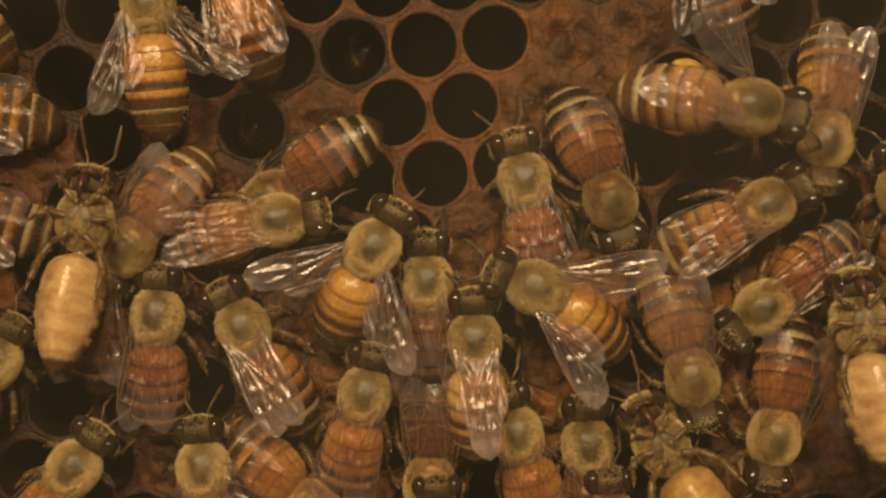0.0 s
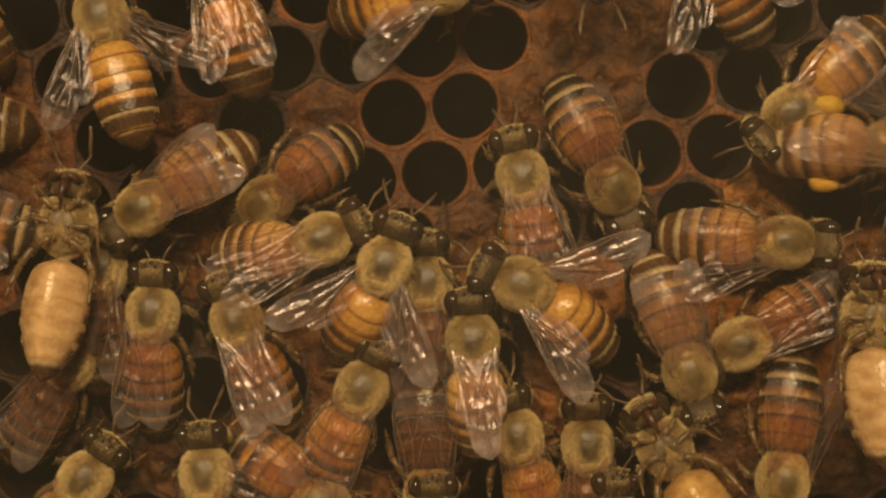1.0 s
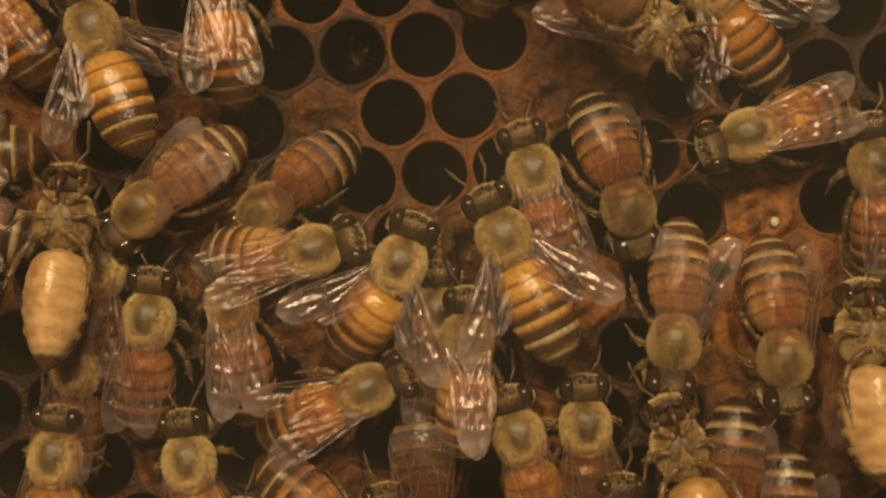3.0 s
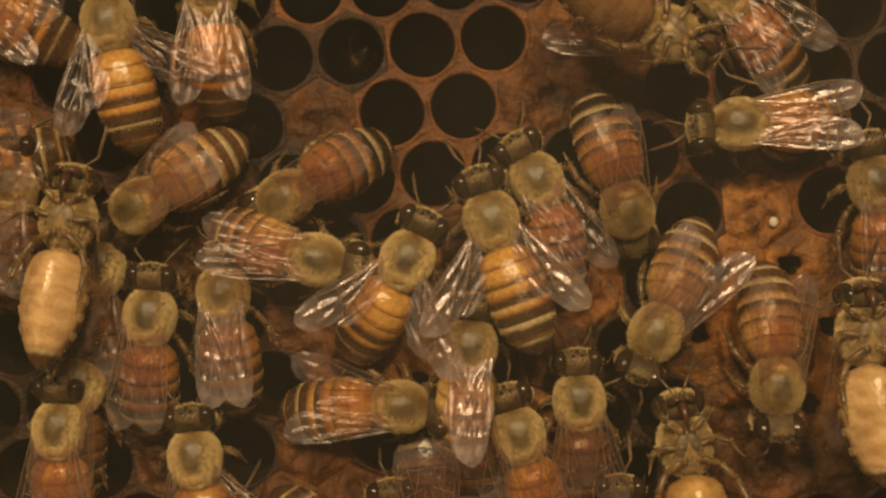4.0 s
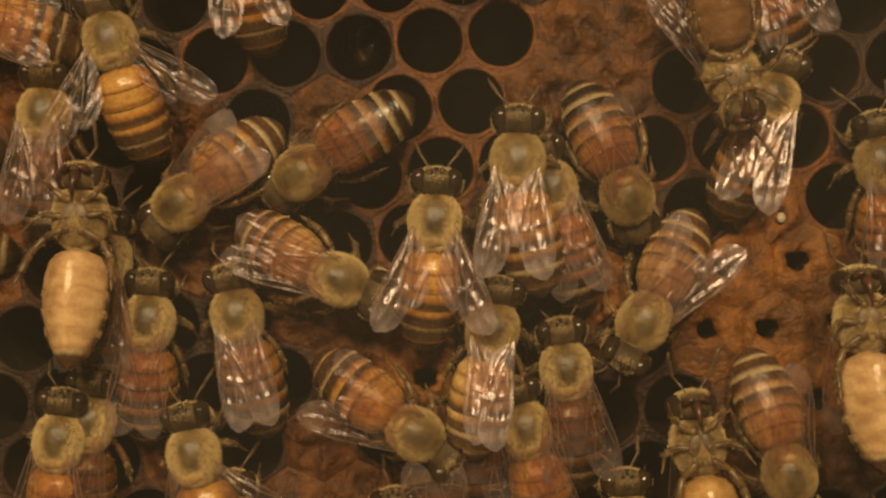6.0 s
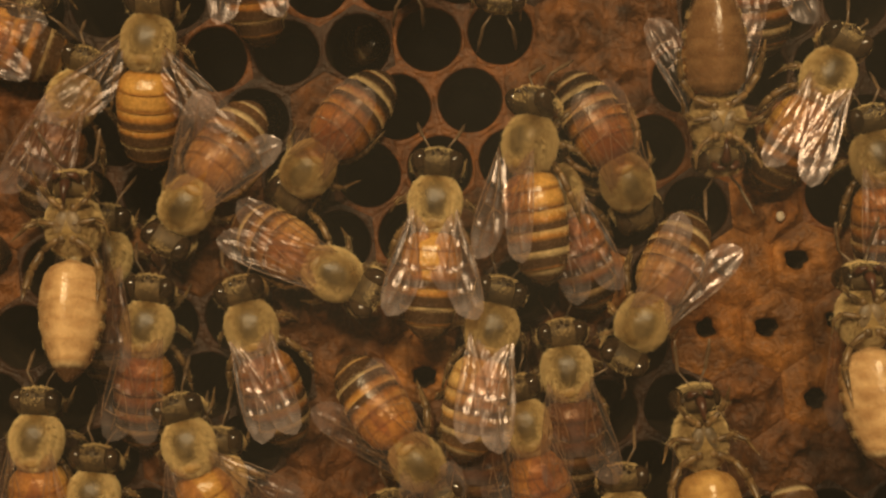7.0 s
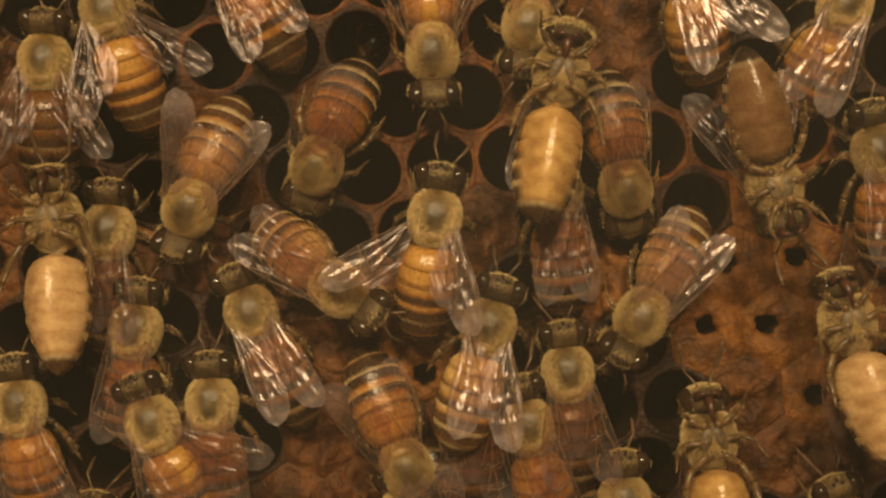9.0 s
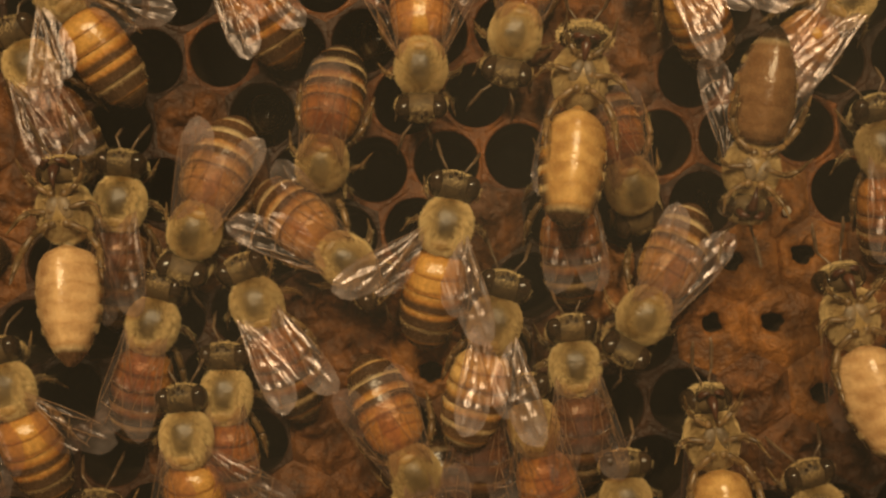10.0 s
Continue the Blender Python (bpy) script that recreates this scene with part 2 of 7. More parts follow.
def ball(bm, centre, radii, u=20, v=14, rough=0.0, turn=None, seed=0.0):
    made = bmesh.ops.create_uvsphere(bm, u_segments=u, v_segments=v, radius=1)["verts"]
    for q in made:
        p = Vector([q.co[k] * radii[k] for k in range(3)])
        if rough:
            p *= 1 + rough * noise.noise(q.co * 2.2 + Vector((seed, 3.1, 7.7)))
        if turn:
            p = turn @ p
        q.co = p + Vector(centre)
    return made


def tube(bm, points, radii, sides=8):
    """A tapered tube through points, closed at its ends."""
    rings = []
    pts = [Vector(p) for p in points]
    for k, p in enumerate(pts):
        way = (pts[min(k + 1, len(pts) - 1)] - pts[max(k - 1, 0)]).normalized()
        side = way.orthogonal().normalized() if k == 0 else (side - way * side.dot(way)).normalized()
        up = way.cross(side)
        rings.append([bm.verts.new(p + radii[k] * (math.cos(a) * side + math.sin(a) * up))
                      for a in [2 * math.pi * j / sides for j in range(sides)]])
    for r0, r1 in zip(rings, rings[1:]):
        for j in range(sides):
            bm.faces.new((r0[j], r0[(j + 1) % sides], r1[(j + 1) % sides], r1[j]))
    bm.faces.new(rings[0][::-1])
    bm.faces.new(rings[-1])


def hairs(name, material, count, place, length, width, seed):
    """Many thin tapered blades; place(rng) gives a root and a direction."""
    rng = random.Random(seed)
    verts, faces = [], []
    for k in range(count):
        root, way, *short = place(rng)
        long = rng.uniform(*length) * (short[0] if short else 1.0)
        way = way.normalized()
        side = way.cross(Vector((rng.uniform(-1, 1), rng.uniform(-1, 1), rng.uniform(-1, 1)))).normalized() * width
        droop = Vector((rng.uniform(-0.3, 0.3), rng.uniform(-0.5, 0.1), rng.uniform(-0.3, 0.3))) * long
        a, b, c, d = root - side, root + side, root + way * long * 0.55 + side * 0.8, root + way * long + droop * 0.6
        i = len(verts)
        verts += [a * MM, b * MM, c * MM, d * MM]
        faces += [(i, i + 1, i + 2), (i, i + 2, i + 3)]
    data = bpy.data.meshes.new(name)
    data.from_pydata(verts, [], faces)
    data.materials.append(material)
    return data


# ---------------------------------------------------------------- the worker bee
# Local axes: y ahead, z out of the back, x to its right; origin in the thorax.
def sphere_point(rng):
    while True:
        p = Vector((rng.uniform(-1, 1), rng.uniform(-1, 1), rng.uniform(-1, 1)))
        if 0.1 < p.length < 1:
            return p.normalized()


def bare(n):
    """How bare the thorax is towards n: 1 on the disc of the back, 0 on the furry flanks."""
    if n.z <= 0:
        return 0.0
    return min(1.0, max(0.0, (0.86 - math.hypot(n.x * 1.16, (n.y - 0.10) * 0.92)) / 0.50))


def shoulders(n, flat):
    """The thorax is squarish from above, broadest before the wings."""
    a, r = math.atan2(n.y, n.x), math.hypot(n.x, n.y)
    r *= 1 + 0.04 * (1 - math.cos(4 * a)) / 2
    return Vector((r * math.cos(a) * (1.56 + 0.06 * n.y), r * math.sin(a) * 1.86, n.z * 1.62 * flat))


def thorax_mesh():
    bm = bmesh.new()
    disc = bm.verts.layers.float.new("bare")
    for q in ball(bm, (0, 0, 0), (1, 1, 1), 32, 22):
        q[disc] = bare(q.co)
        flat = 1 - 0.07 * q[disc]
        bump = 1 + 0.03 * noise.noise(q.co * 2.2)
        q.co = shoulders(q.co, flat) * bump
    return mesh_of("thorax", bm, SCUTUM)


def thorax_fur():
    """Long pale hair round the flanks, short thin down on the back."""
    def place(rng):
        while True:
            n = sphere_point(rng)
            top = bare(n)
            if n.z > -0.35 and rng.random() > 0.80 * top:
                break
        root = shoulders(n, 1 - 0.07 * top) * 0.985
        return root, n + Vector((0, -0.75, 0.15)) + 0.14 * sphere_point(rng), 1 - 0.78 * top
    return hairs("fur", FUR, 17000, place, (0.18, 0.50), 0.0036, 5)


def chest_fur():
    """Longer, paler hair between the legs, parted over the breast plates."""
    def place(rng):
        while True:
            n = sphere_point(rng)
            if n.z < -0.2 and not (abs(n.x) < 0.40 and abs(n.y - 0.1) < 0.36 and n.z < -0.6 and rng.random() < 0.85):
                break
        return Vector((n.x * 1.64, n.y * 1.9, n.z * 1.58)), n + Vector((0, -0.2, 0)) + 0.4 * sphere_point(rng)
    return hairs("chest_fur", FUR_BAND, 9000, place, (0.14, 0.34), 0.0045, 6)


def sternum_mesh():
    bm = bmesh.new()
    for x in (-1, 1):
        ball(bm, (x * 0.40, 0.15, -1.36), (0.52, 0.86, 0.30), 16, 10, 0.08, Matrix.Rotation(x * radians(20), 3, "Z"))
    return mesh_of("breastplate", bm, BREAST)


def scutellum_mesh():
    bm = bmesh.new()
    ball(bm, (0, -1.30, 0.88), (0.90, 0.52, 0.46), 18, 12, 0.06)
    return mesh_of("scutellum", bm, SCUTEL)


def head_mesh():
    bm = bmesh.new()
    for q in ball(bm, (0, 0, 0), (1.64, 1.00, 1.48), 24, 16, 0.03):
        if q.co.z < 0:
            q.co.x *= 1 + 0.22 * q.co.z          # narrows towards the mouth
        q.co.y += 0.10 * q.co.x ** 2 * -1
    return mesh_of("head", bm, HEAD)


def head_fur():
    def place(rng):
        while True:
            n = sphere_point(rng)
            if abs(n.x) < 0.60 and n.z > -0.6 and not (n.z > 0.55 and n.y > -0.3 and rng.random() < 0.8):
                break
        return Vector((n.x * 1.7, n.y * 0.95, n.z * 1.5)), 0.4 * n + Vector((0, 0.75, 0)) + 0.3 * sphere_point(rng)
    return hairs("fur", FUR, 1700, place, (0.10, 0.30), 0.0055, 9)


def head_fringe():
    """Pale hair that stands out round the rim of the face."""
    def place(rng):
        a = rng.uniform(-0.35, math.pi + 0.35)
        z = rng.uniform(-0.9, 0.5)
        n = Vector((math.cos(a), math.sin(a), 0))
        return Vector((n.x * 1.68, n.y * 0.92, z)), n + Vector((0, 0, 0.25)) + 0.45 * sphere_point(rng)
    return hairs("fringe", FUR, 1000, place, (0.12, 0.30), 0.008, 21)


def eye_mesh(side):
    bm = bmesh.new()
    ball(bm, (side * 1.02, -0.05, 0.24), (0.76, 0.86, 1.22), 18, 14, 0, Matrix.Rotation(side * radians(14), 3, "Y"))
    return mesh_of("eye", bm, EYE)


def ocellus_mesh():
    bm = bmesh.new()
    ball(bm, (0, 0, 0), (0.15, 0.15, 0.13), 10, 8)
    return mesh_of("ocellus", bm, EYE)


def antenna_mesh(side):
    bm = bmesh.new()
    tube(bm, [(side * 0.35, 0.85, 0.1), (side * 0.65, 1.35, 0.55), (side * 0.95, 1.75, 0.85), (side * 1.05, 1.95, 0.8),
              (side * 1.15, 2.6, 0.45), (side * 1.3, 3.3, 0.05), (side * 1.35, 3.9, -0.25)],
         [0.10, 0.085, 0.085, 0.12, 0.13, 0.13, 0.06], 8)
    return mesh_of("antenna", bm, FEELER)


def mandible_mesh(side):
    bm = bmesh.new()
    tube(bm, [(side * 0.75, 0.3, -1.15), (side * 0.6, 0.55, -1.6), (side * 0.2, 0.65, -1.9)], [0.26, 0.24, 0.10], 8)
    return mesh_of("mandible", bm, MOUTH)


def tongue_mesh():
    bm = bmesh.new()
    tube(bm, [(0, 0.1, -1.2), (0, 0.0, -1.75), (0, -0.6, -2.0), (0, -1.3, -1.95)], [0.42, 0.34, 0.20, 0.08], 10)
    return mesh_of("tongue", bm, MOUTH)


SEGMENTS = 6
ABDO = 7.6


SHAPE = ((0.0, 0.55), (0.05, 1.42), (0.12, 1.88), (0.25, 2.10), (0.42, 2.15), (0.58, 2.10), (0.72, 1.92), (0.84, 1.58), (0.92, 1.22), (0.97, 0.82), (1.0, 0.40))


# stretched out on the glass: broad shoulders, long taper
SHAPE_LONG = ((0.0, 0.9), (0.03, 1.50), (0.10, 1.92), (0.22, 2.12), (0.38, 2.16), (0.55, 2.02), (0.70, 1.72), (0.82, 1.34), (0.91, 0.95), (0.97, 0.58), (1.0, 0.30))


def abdomen_half(s, shape=SHAPE):
    """Half width and half height of the abdomen at s in 0..1 from waist to tip."""
    for (a, w0), (b, w1) in zip(shape, shape[1:]):
        if s <= b:
            w = w0 + (w1 - w0) * (s - a) / (b - a)
            return w, w * 0.86
    return 0.12, 0.11


def ring_profile(bm, rows, steps=32, tail=None, edge=0.45):
    """rows: (y on the back, y on the belly, half width, half height, lift, band); ties consecutive rings."""
    band = bm.verts.layers.float.new("band")
    belly = bm.verts.layers.float.new("belly")
    last = None
    for y, yb, w, h, lift, b in rows:
        ring = []
        for j in range(steps):
            a = 2 * math.pi * j / steps
            low = min(1.0, max(0.0, (-math.sin(a) - edge) / 0.25))
            grow = lift * (1 - low) * max(0.0, 0.35 + 0.65 * math.sin(a)) if lift > -0.1 else lift
            v = bm.verts.new(((w + grow) * math.cos(a), y + (yb - y) * low, (h + grow) * math.sin(a)))
            v[band] = b
            v[belly] = low if tail is None else low * max(0.0, 1 - tail * b)
            v.co.z -= low * 0.62 * max(0, 1 - abs(v.co.x) / 1.8)      # keel of the belly
            ring.append(v)
        if last:
            for j in range(steps):
                bm.faces.new((last[j], last[(j + 1) % steps], ring[(j + 1) % steps], ring[j]))
        last = ring
    for e in bm.edges:
        e.smooth = not all(q[band] == 1.0 for q in e.verts)


def tergite_mesh(k, colour, long=False):
    s0, s1 = k / SEGMENTS, (k + 1) / SEGMENTS
    bm = bmesh.new()
    rows = []
    n = 9
    for i in range(n + 1):
        u = i / n
        s, sb = s0 + (s1 - s0) * u * (1.08 if k < 5 and not long else 1.0), s0 + (s1 - s0) * u
        w, h = abdomen_half(min(1.0, sb), SHAPE_LONG if long else SHAPE)
        lift = 0.02 + (0.06 if long else 0.12) * u ** 1.5 if k < 5 else 0.02
        rows.append((-ABDO * s, -ABDO * sb, w, h, lift, u))
    y, yb, w, h, lift, u = rows[-1]
    if k < 5:
        rows.append((y - 0.02, yb - 0.002, w, h, lift - 0.06, 1.0))
        rows.append((y + 0.15, yb + 0.10, w, h, -0.12, 1.0))
    else:
        rows.append((y - 0.15, y - 0.15, 0.1, 0.1, 0, 1.0))
    if k == 0:
        rows.insert(0, (0.2, 0.2, 0.3, 0.3, 0.0, 0.0))
    ring_profile(bm, rows, 40 if long else 32, 3.0 if k == 5 else None, 0.15 if long else 0.45)
    return mesh_of("tergite", bm, PLATES[colour][k])


def abdomen_core():
    bm = bmesh.new()
    tube(bm, [(0, 1.0, 0), (0, 0.3, 0), (0, -0.6, 0), (0, -3.5, 0), (0, -6.4, 0)], [0.7, 0.45, 0.8, 1.7, 1.0], 14)
    return mesh_of("abdomen", bm, PLATES["dark"][4])


def abdomen_bands(shape=SHAPE):
    """Short pale hair that makes the bands, and a thin fringe all round."""
    def place(rng):
        k = rng.choice((2, 3, 3, 4, 4))
        s = (k + rng.uniform(0.0, 0.32)) / SEGMENTS if rng.random() < 0.75 else rng.uniform(0.05, 0.86)
        w, h = abdomen_half(s, shape)
        a = rng.uniform(-0.35, math.pi + 0.35)
        n = Vector((math.cos(a), 0, math.sin(a)))
        return Vector((n.x * w, -ABDO * s, n.z * h)), n * 0.30 + Vector((0, -1, 0)) + 0.25 * sphere_point(rng)
    return hairs("hair_band", FUR_BAND, 2600, place, (0.08, 0.22), 0.008, 12)


def leg_mesh(kind, side):
    knees = {
        "fore": [(0.6, 1.1, -1.4), (1.3, 1.7, -1.5), (1.8, 2.4, -1.9), (1.9, 3.0, -2.6), (2.0, 3.4, -2.9)],
        "mid": [(0.7, 0.0, -1.5), (1.9, 0.2, -1.3), (2.6, -0.2, -1.8), (2.9, -0.8, -2.6), (3.1, -1.1, -2.95)],
        "hind": [(0.6, -0.9, -1.5), (1.7, -1.6, -1.3), (2.4, -2.8, -1.6), (2.6, -4.1, -2.5), (2.7, -4.8, -2.9)]}[kind]
    wide = {"fore": [0.22, 0.19, 0.14, 0.09, 0.04], "mid": [0.23, 0.20, 0.15, 0.09, 0.04], "hind": [0.25, 0.22, 0.27, 0.16, 0.05]}[kind]
    pts = [(side * x, y, z) for x, y, z in knees]
    bm = bmesh.new()
    for a, b, ra, rb in zip(pts, pts[1:], wide, wide[1:]):
        va, vb = Vector(a), Vector(b)
        mid = (va + vb) / 2
        tube(bm, [va, va.lerp(vb, 0.15), mid, va.lerp(vb, 0.9), vb], [ra * 0.6, ra, (ra + rb) / 2, rb, rb * 0.6], 7)
    tube(bm, [(side * 0.3, pts[0][1], -1.0), (side * 0.45, pts[0][1], -1.4), pts[0]], [0.30, 0.34, 0.24], 9)
    return mesh_of(kind + "_leg", bm, LEG)


def leg_hair(kind, side):
    knees = {"fore": ((0.5, 1.1, -1.4), (1.3, 1.7, -1.5), (1.8, 2.4, -1.9)), "mid": ((0.6, 0.0, -1.5), (1.9, 0.2, -1.3), (2.6, -0.2, -1.8)),
             "hind": ((0.5, -0.9, -1.5), (1.7, -1.6, -1.3), (2.4, -2.8, -1.6), (2.6, -4.1, -2.5))}[kind]

    def place(rng):
        k = rng.randrange(len(knees) - 1)
        p = Vector(knees[k]).lerp(Vector(knees[k + 1]), rng.random())
        n = sphere_point(rng)
        p = Vector((side * p.x, p.y, p.z)) + n * 0.22
        return p, n + 0.3 * sphere_point(rng)
    return hairs("leg_hair", FUR, 300, place, (0.07, 0.20), 0.006, 31)


FORE_EDGE = ((0, 0), (1.2, 0.16), (3.0, 0.42), (5.2, 0.66), (7.0, 0.66), (8.2, 0.34), (8.75, -0.25), (8.6, -1.0), (7.9, -1.75),
             (6.4, -2.15), (4.6, -1.95), (2.8, -1.25), (1.0, -0.5))
HIND_EDGE = ((0.2, -0.35), (1.6, -0.75), (3.6, -1.5), (5.4, -1.98), (6.1, -2.2), (5.9, -2.75), (4.8, -3.2), (3.2, -2.95), (1.6, -1.9), (0.5, -0.9))


VEIN_LINES = (
    ((0, 0.0), (3.0, 0.36), (5.2, 0.60), (7.1, 0.60)), ((0.3, -0.1), (2.6, -0.15), (4.4, 0.05), (6.2, 0.45)),
    ((0.3, -0.2), (2.8, -0.75), (4.6, -0.85), (6.6, -0.55), (7.9, -0.3)), ((1.2, -0.5), (3.0, -1.2), (4.8, -1.8)),
    ((2.7, -0.18), (3.1, -0.8)), ((4.4, 0.05), (4.7, -0.85), (5.0, -1.7)), ((6.2, 0.4), (6.6, -0.55), (6.5, -1.5)),
    ((4.6, -0.85), (5.8, -1.3), (6.9, -1.5)))


def to_line(p, line):
    """Distance from p to a broken line, all in the plane of the wing."""
    best = 9.0
    for a, b in zip(line, line[1:]):
        a, b = Vector(a), Vector(b)
        k = min(1.0, max(0.0, (p - a).dot(b - a) / (b - a).length_squared))
        best = min(best, (p - a - (b - a) * k).length)
    return best


def wing_height(u, v, side, z):
    """The film is pleated: it rises to every vein, sags between them and curls a little at the end."""
    p = Vector((u, v))
    ridge = max(math.exp(-(to_line(p, line) / 0.20) ** 2) for line in VEIN_LINES)
    sag = 0.09 * noise.noise(Vector((u * 0.40, v * 2.1, side * 4 + z)))
    crease = 0.035 * noise.noise(Vector((u * 0.6, v * 6.0, side * 7 + z)))
    return (0.11 * ridge + sag + crease) * min(1.0, u / 1.5) - 0.03 * u - 0.010 * max(0.0, u - 5.5) ** 2


def wing_blade(name, edge, side, z, material):
    """A thin pleated blade; its length runs back along -y, its breadth outwards."""
    bm = bmesh.new()
    n, long = 17, 36
    us = [e[0] for e in edge]
    lo, hi = min(us), max(us)
    rings = []
    for i in range(long):
        u = lo + (hi - lo) * (0.004 + 0.992 * i / (long - 1))
        cuts = []
        for (a, b), (c, d) in zip(edge, edge[1:] + edge[:1]):
            if (a - u) * (c - u) <= 0 and a != c:
                cuts.append(b + (d - b) * (u - a) / (c - a))
        top, low = max(cuts), min(cuts)
        ring = []
        for j in range(n):
            v = low + (top - low) * j / (n - 1)
            ring.append(bm.verts.new((side * v * 0.84, -u * 0.86, z + wing_height(u, v, side, z))))
        rings.append(ring)
    for r0, r1 in zip(rings, rings[1:]):
        for j in range(n - 1):
            bm.faces.new((r0[j], r0[j + 1], r1[j + 1], r1[j]))
    return mesh_of(name, bm, material)


def wing_veins(side):
    bm = bmesh.new()
    for line in VEIN_LINES:
        fine = [Vector(a).lerp(Vector(b), k / 4) for a, b in zip(line, line[1:]) for k in range(4)] + [Vector(line[-1])]
        tube(bm, [(side * v * 0.84, -u * 0.86, 0.012 + wing_height(u, v, side, 0.0)) for u, v in fine],
             [0.026] * (len(fine) - 1) + [0.012], 5)
    return mesh_of("vein", bm, VEIN)


def pollen_mesh(side):
    bm = bmesh.new()
    ball(bm, (side * 2.25, -4.1, -1.95), (0.66, 1.05, 0.66), 16, 12, 0.12)
    return mesh_of("pollen_load", bm, POLLEN)


KIT = {
    "thorax": thorax_mesh(), "chest": chest_fur(), "sternum": sternum_mesh(), "fringe": head_fringe(), "fur": thorax_fur(), "scutellum": scutellum_mesh(), "head": head_mesh(), "head_fur": head_fur(),
    "ocellus": ocellus_mesh(), "tongue": tongue_mesh(), "core": abdomen_core(), ("bands", False): abdomen_bands(), ("bands", True): abdomen_bands(SHAPE_LONG)}
for S in (-1, 1):
    KIT["eye", S], KIT["antenna", S], KIT["mandible", S] = eye_mesh(S), antenna_mesh(S), mandible_mesh(S)
    for G, M in ((False, WING), (True, WING_GLEAM)):
        KIT["wing", S, G], KIT["hind", S, G] = wing_blade("wing", FORE_EDGE, S, 0.0, M), wing_blade("hind_wing", HIND_EDGE, S, -0.12, M)
    KIT["vein", S], KIT["pollen", S] = wing_veins(S), pollen_mesh(S)
    for L in ("fore", "mid", "hind"):
        KIT[L + "_leg", S], KIT[L + "_hair", S] = leg_mesh(L, S), leg_hair(L, S)
for C in PLATES:
    for K in range(SEGMENTS):
        KIT["tergite", C, K, False] = tergite_mesh(K, C)
        KIT["tergite", C, K, True] = tergite_mesh(K, C, True)


def wing_pose(side, spread, lift=0.0):
    """The wing swings about its root; spread is the angle out from straight back."""
    return pose(side * 1.5 * MM, -0.35 * MM, (1.45 + 0.12 * side) * MM, -9 - lift, side * -5, side * spread)


def abdomen_pose(yaw=0.0, drop=0.0, back=1.75):
    """back: millimetres from the middle of the thorax to the waist, more when the bee stretches on the glass."""
    return pose(0, -back * MM, -0.05 * MM, drop, 0, yaw)


BEES = {}


def head_pose(nod, turn=0.0):
    """The head swings on the neck: 0 looks straight ahead, -28 is the usual stoop, below that it tucks under."""
    a = radians(min(0.0, nod + 28))
    return pose(0, (1.70 + 0.90 * math.cos(a)) * MM, (-0.10 + 0.90 * math.sin(a)) * MM, nod, 0, turn)


def honeybee(key, label, m, size=1.0, colour="amber", wings=(6, 6), nod=-28, pollen=False, gleam=False, belly=False, long=False):
    bee = new("honeybee")
    bee.empty_display_size = 0.002
    tagged(bee, label, "bee", "bees on the comb")
    bee.matrix_world = m
    bee.scale = size if isinstance(size, tuple) else (size, size, size)
    thorax = part("thorax", KIT["thorax"], bee, "dark thorax ringed with golden fur")
    part("fur", KIT["fur"], thorax)
    if belly:
        part("chest_fur", KIT["chest"], thorax)
        part("breastplate", KIT["sternum"], thorax)
    part("scutellum", KIT["scutellum"], thorax)
    head = part("head", KIT["head"], bee, "dark head with glossy eyes", head_pose(nod))
    part("fur", KIT["head_fur"], head)
    if nod < 0:
        part("fringe", KIT["fringe"], head)
    for x, y in ((-0.32, 0.02), (0.32, 0.02), (0, 0.25)):
        part("ocellus", KIT["ocellus"], head, "", pose(x * MM, y * MM, 1.46 * MM))
    part("tongue", KIT["tongue"], head)
    abdomen = part("abdomen", KIT["core"], bee, "banded amber and brown abdomen", abdomen_pose())
    for k in range(SEGMENTS):
        part("tergite", KIT["tergite", colour, k, long], abdomen)
    part("hair_band", KIT["bands", long], abdomen)
    bee_parts = {"bee": bee, "abdomen": abdomen, "head": head}
    for s, spread in ((-1, wings[0]), (1, wings[1])):
        part("eye", KIT["eye", s], head, "dark glossy compound eye")
        bee_parts["antenna", s] = part("antenna", KIT["antenna", s], head)
        part("mandible", KIT["mandible", s], head)
        for kind in ("fore", "mid", "hind"):
            leg = bee_parts[kind, s] = part(kind + "_leg", KIT[kind + "_leg", s], bee)
            part("leg_hair", KIT[kind + "_hair", s], leg)
            if kind == "hind" and pollen:
                part("pollen_load", KIT["pollen", s], leg, "yellow ball of pollen")
        wing = part("wing", KIT["wing", s, gleam], bee, "clear veined wing", wing_pose(s, spread))
        part("hind_wing", KIT["hind", s, gleam], wing)
        part("vein", KIT["vein", s], wing)
        bee_parts[s] = wing
    BEES[key] = bee_parts
    return bee


def on_comb(x, z, d, heading, pitch=0, roll=0):
    """Millimetres across and up the comb, millimetres out of it, degrees clockwise from straight up."""
    a = radians(heading)
    m = Matrix(((math.cos(a), math.sin(a), 0), (0, 0, -1), (-math.sin(a), math.cos(a), 0))).to_4x4()
    m.translation = (x * MM, -d * MM, z * MM)
    return m @ pose(0, 0, 0, pitch, roll, 0)


# ---------------------------------------------------------------- the comb
A, B = Vector((5.18, 0.49)), Vector((3.00, -4.44))       # steps from cell to cell, millimetres
C0 = Vector((-0.575, 5.47))


def hexagon():
    near = [A, -B + A, -B, -A, B - A, B]
    out = []
    for p, q in zip(near, near[1:] + near[:1]):
        det = p.x * q.y - p.y * q.x
        u, v = p.length_squared / 2, q.length_squared / 2
        out.append(Vector(((u * q.y - v * p.y) / det, (p.x * v - q.x * u) / det)))
    return out


HEX = hexagon()


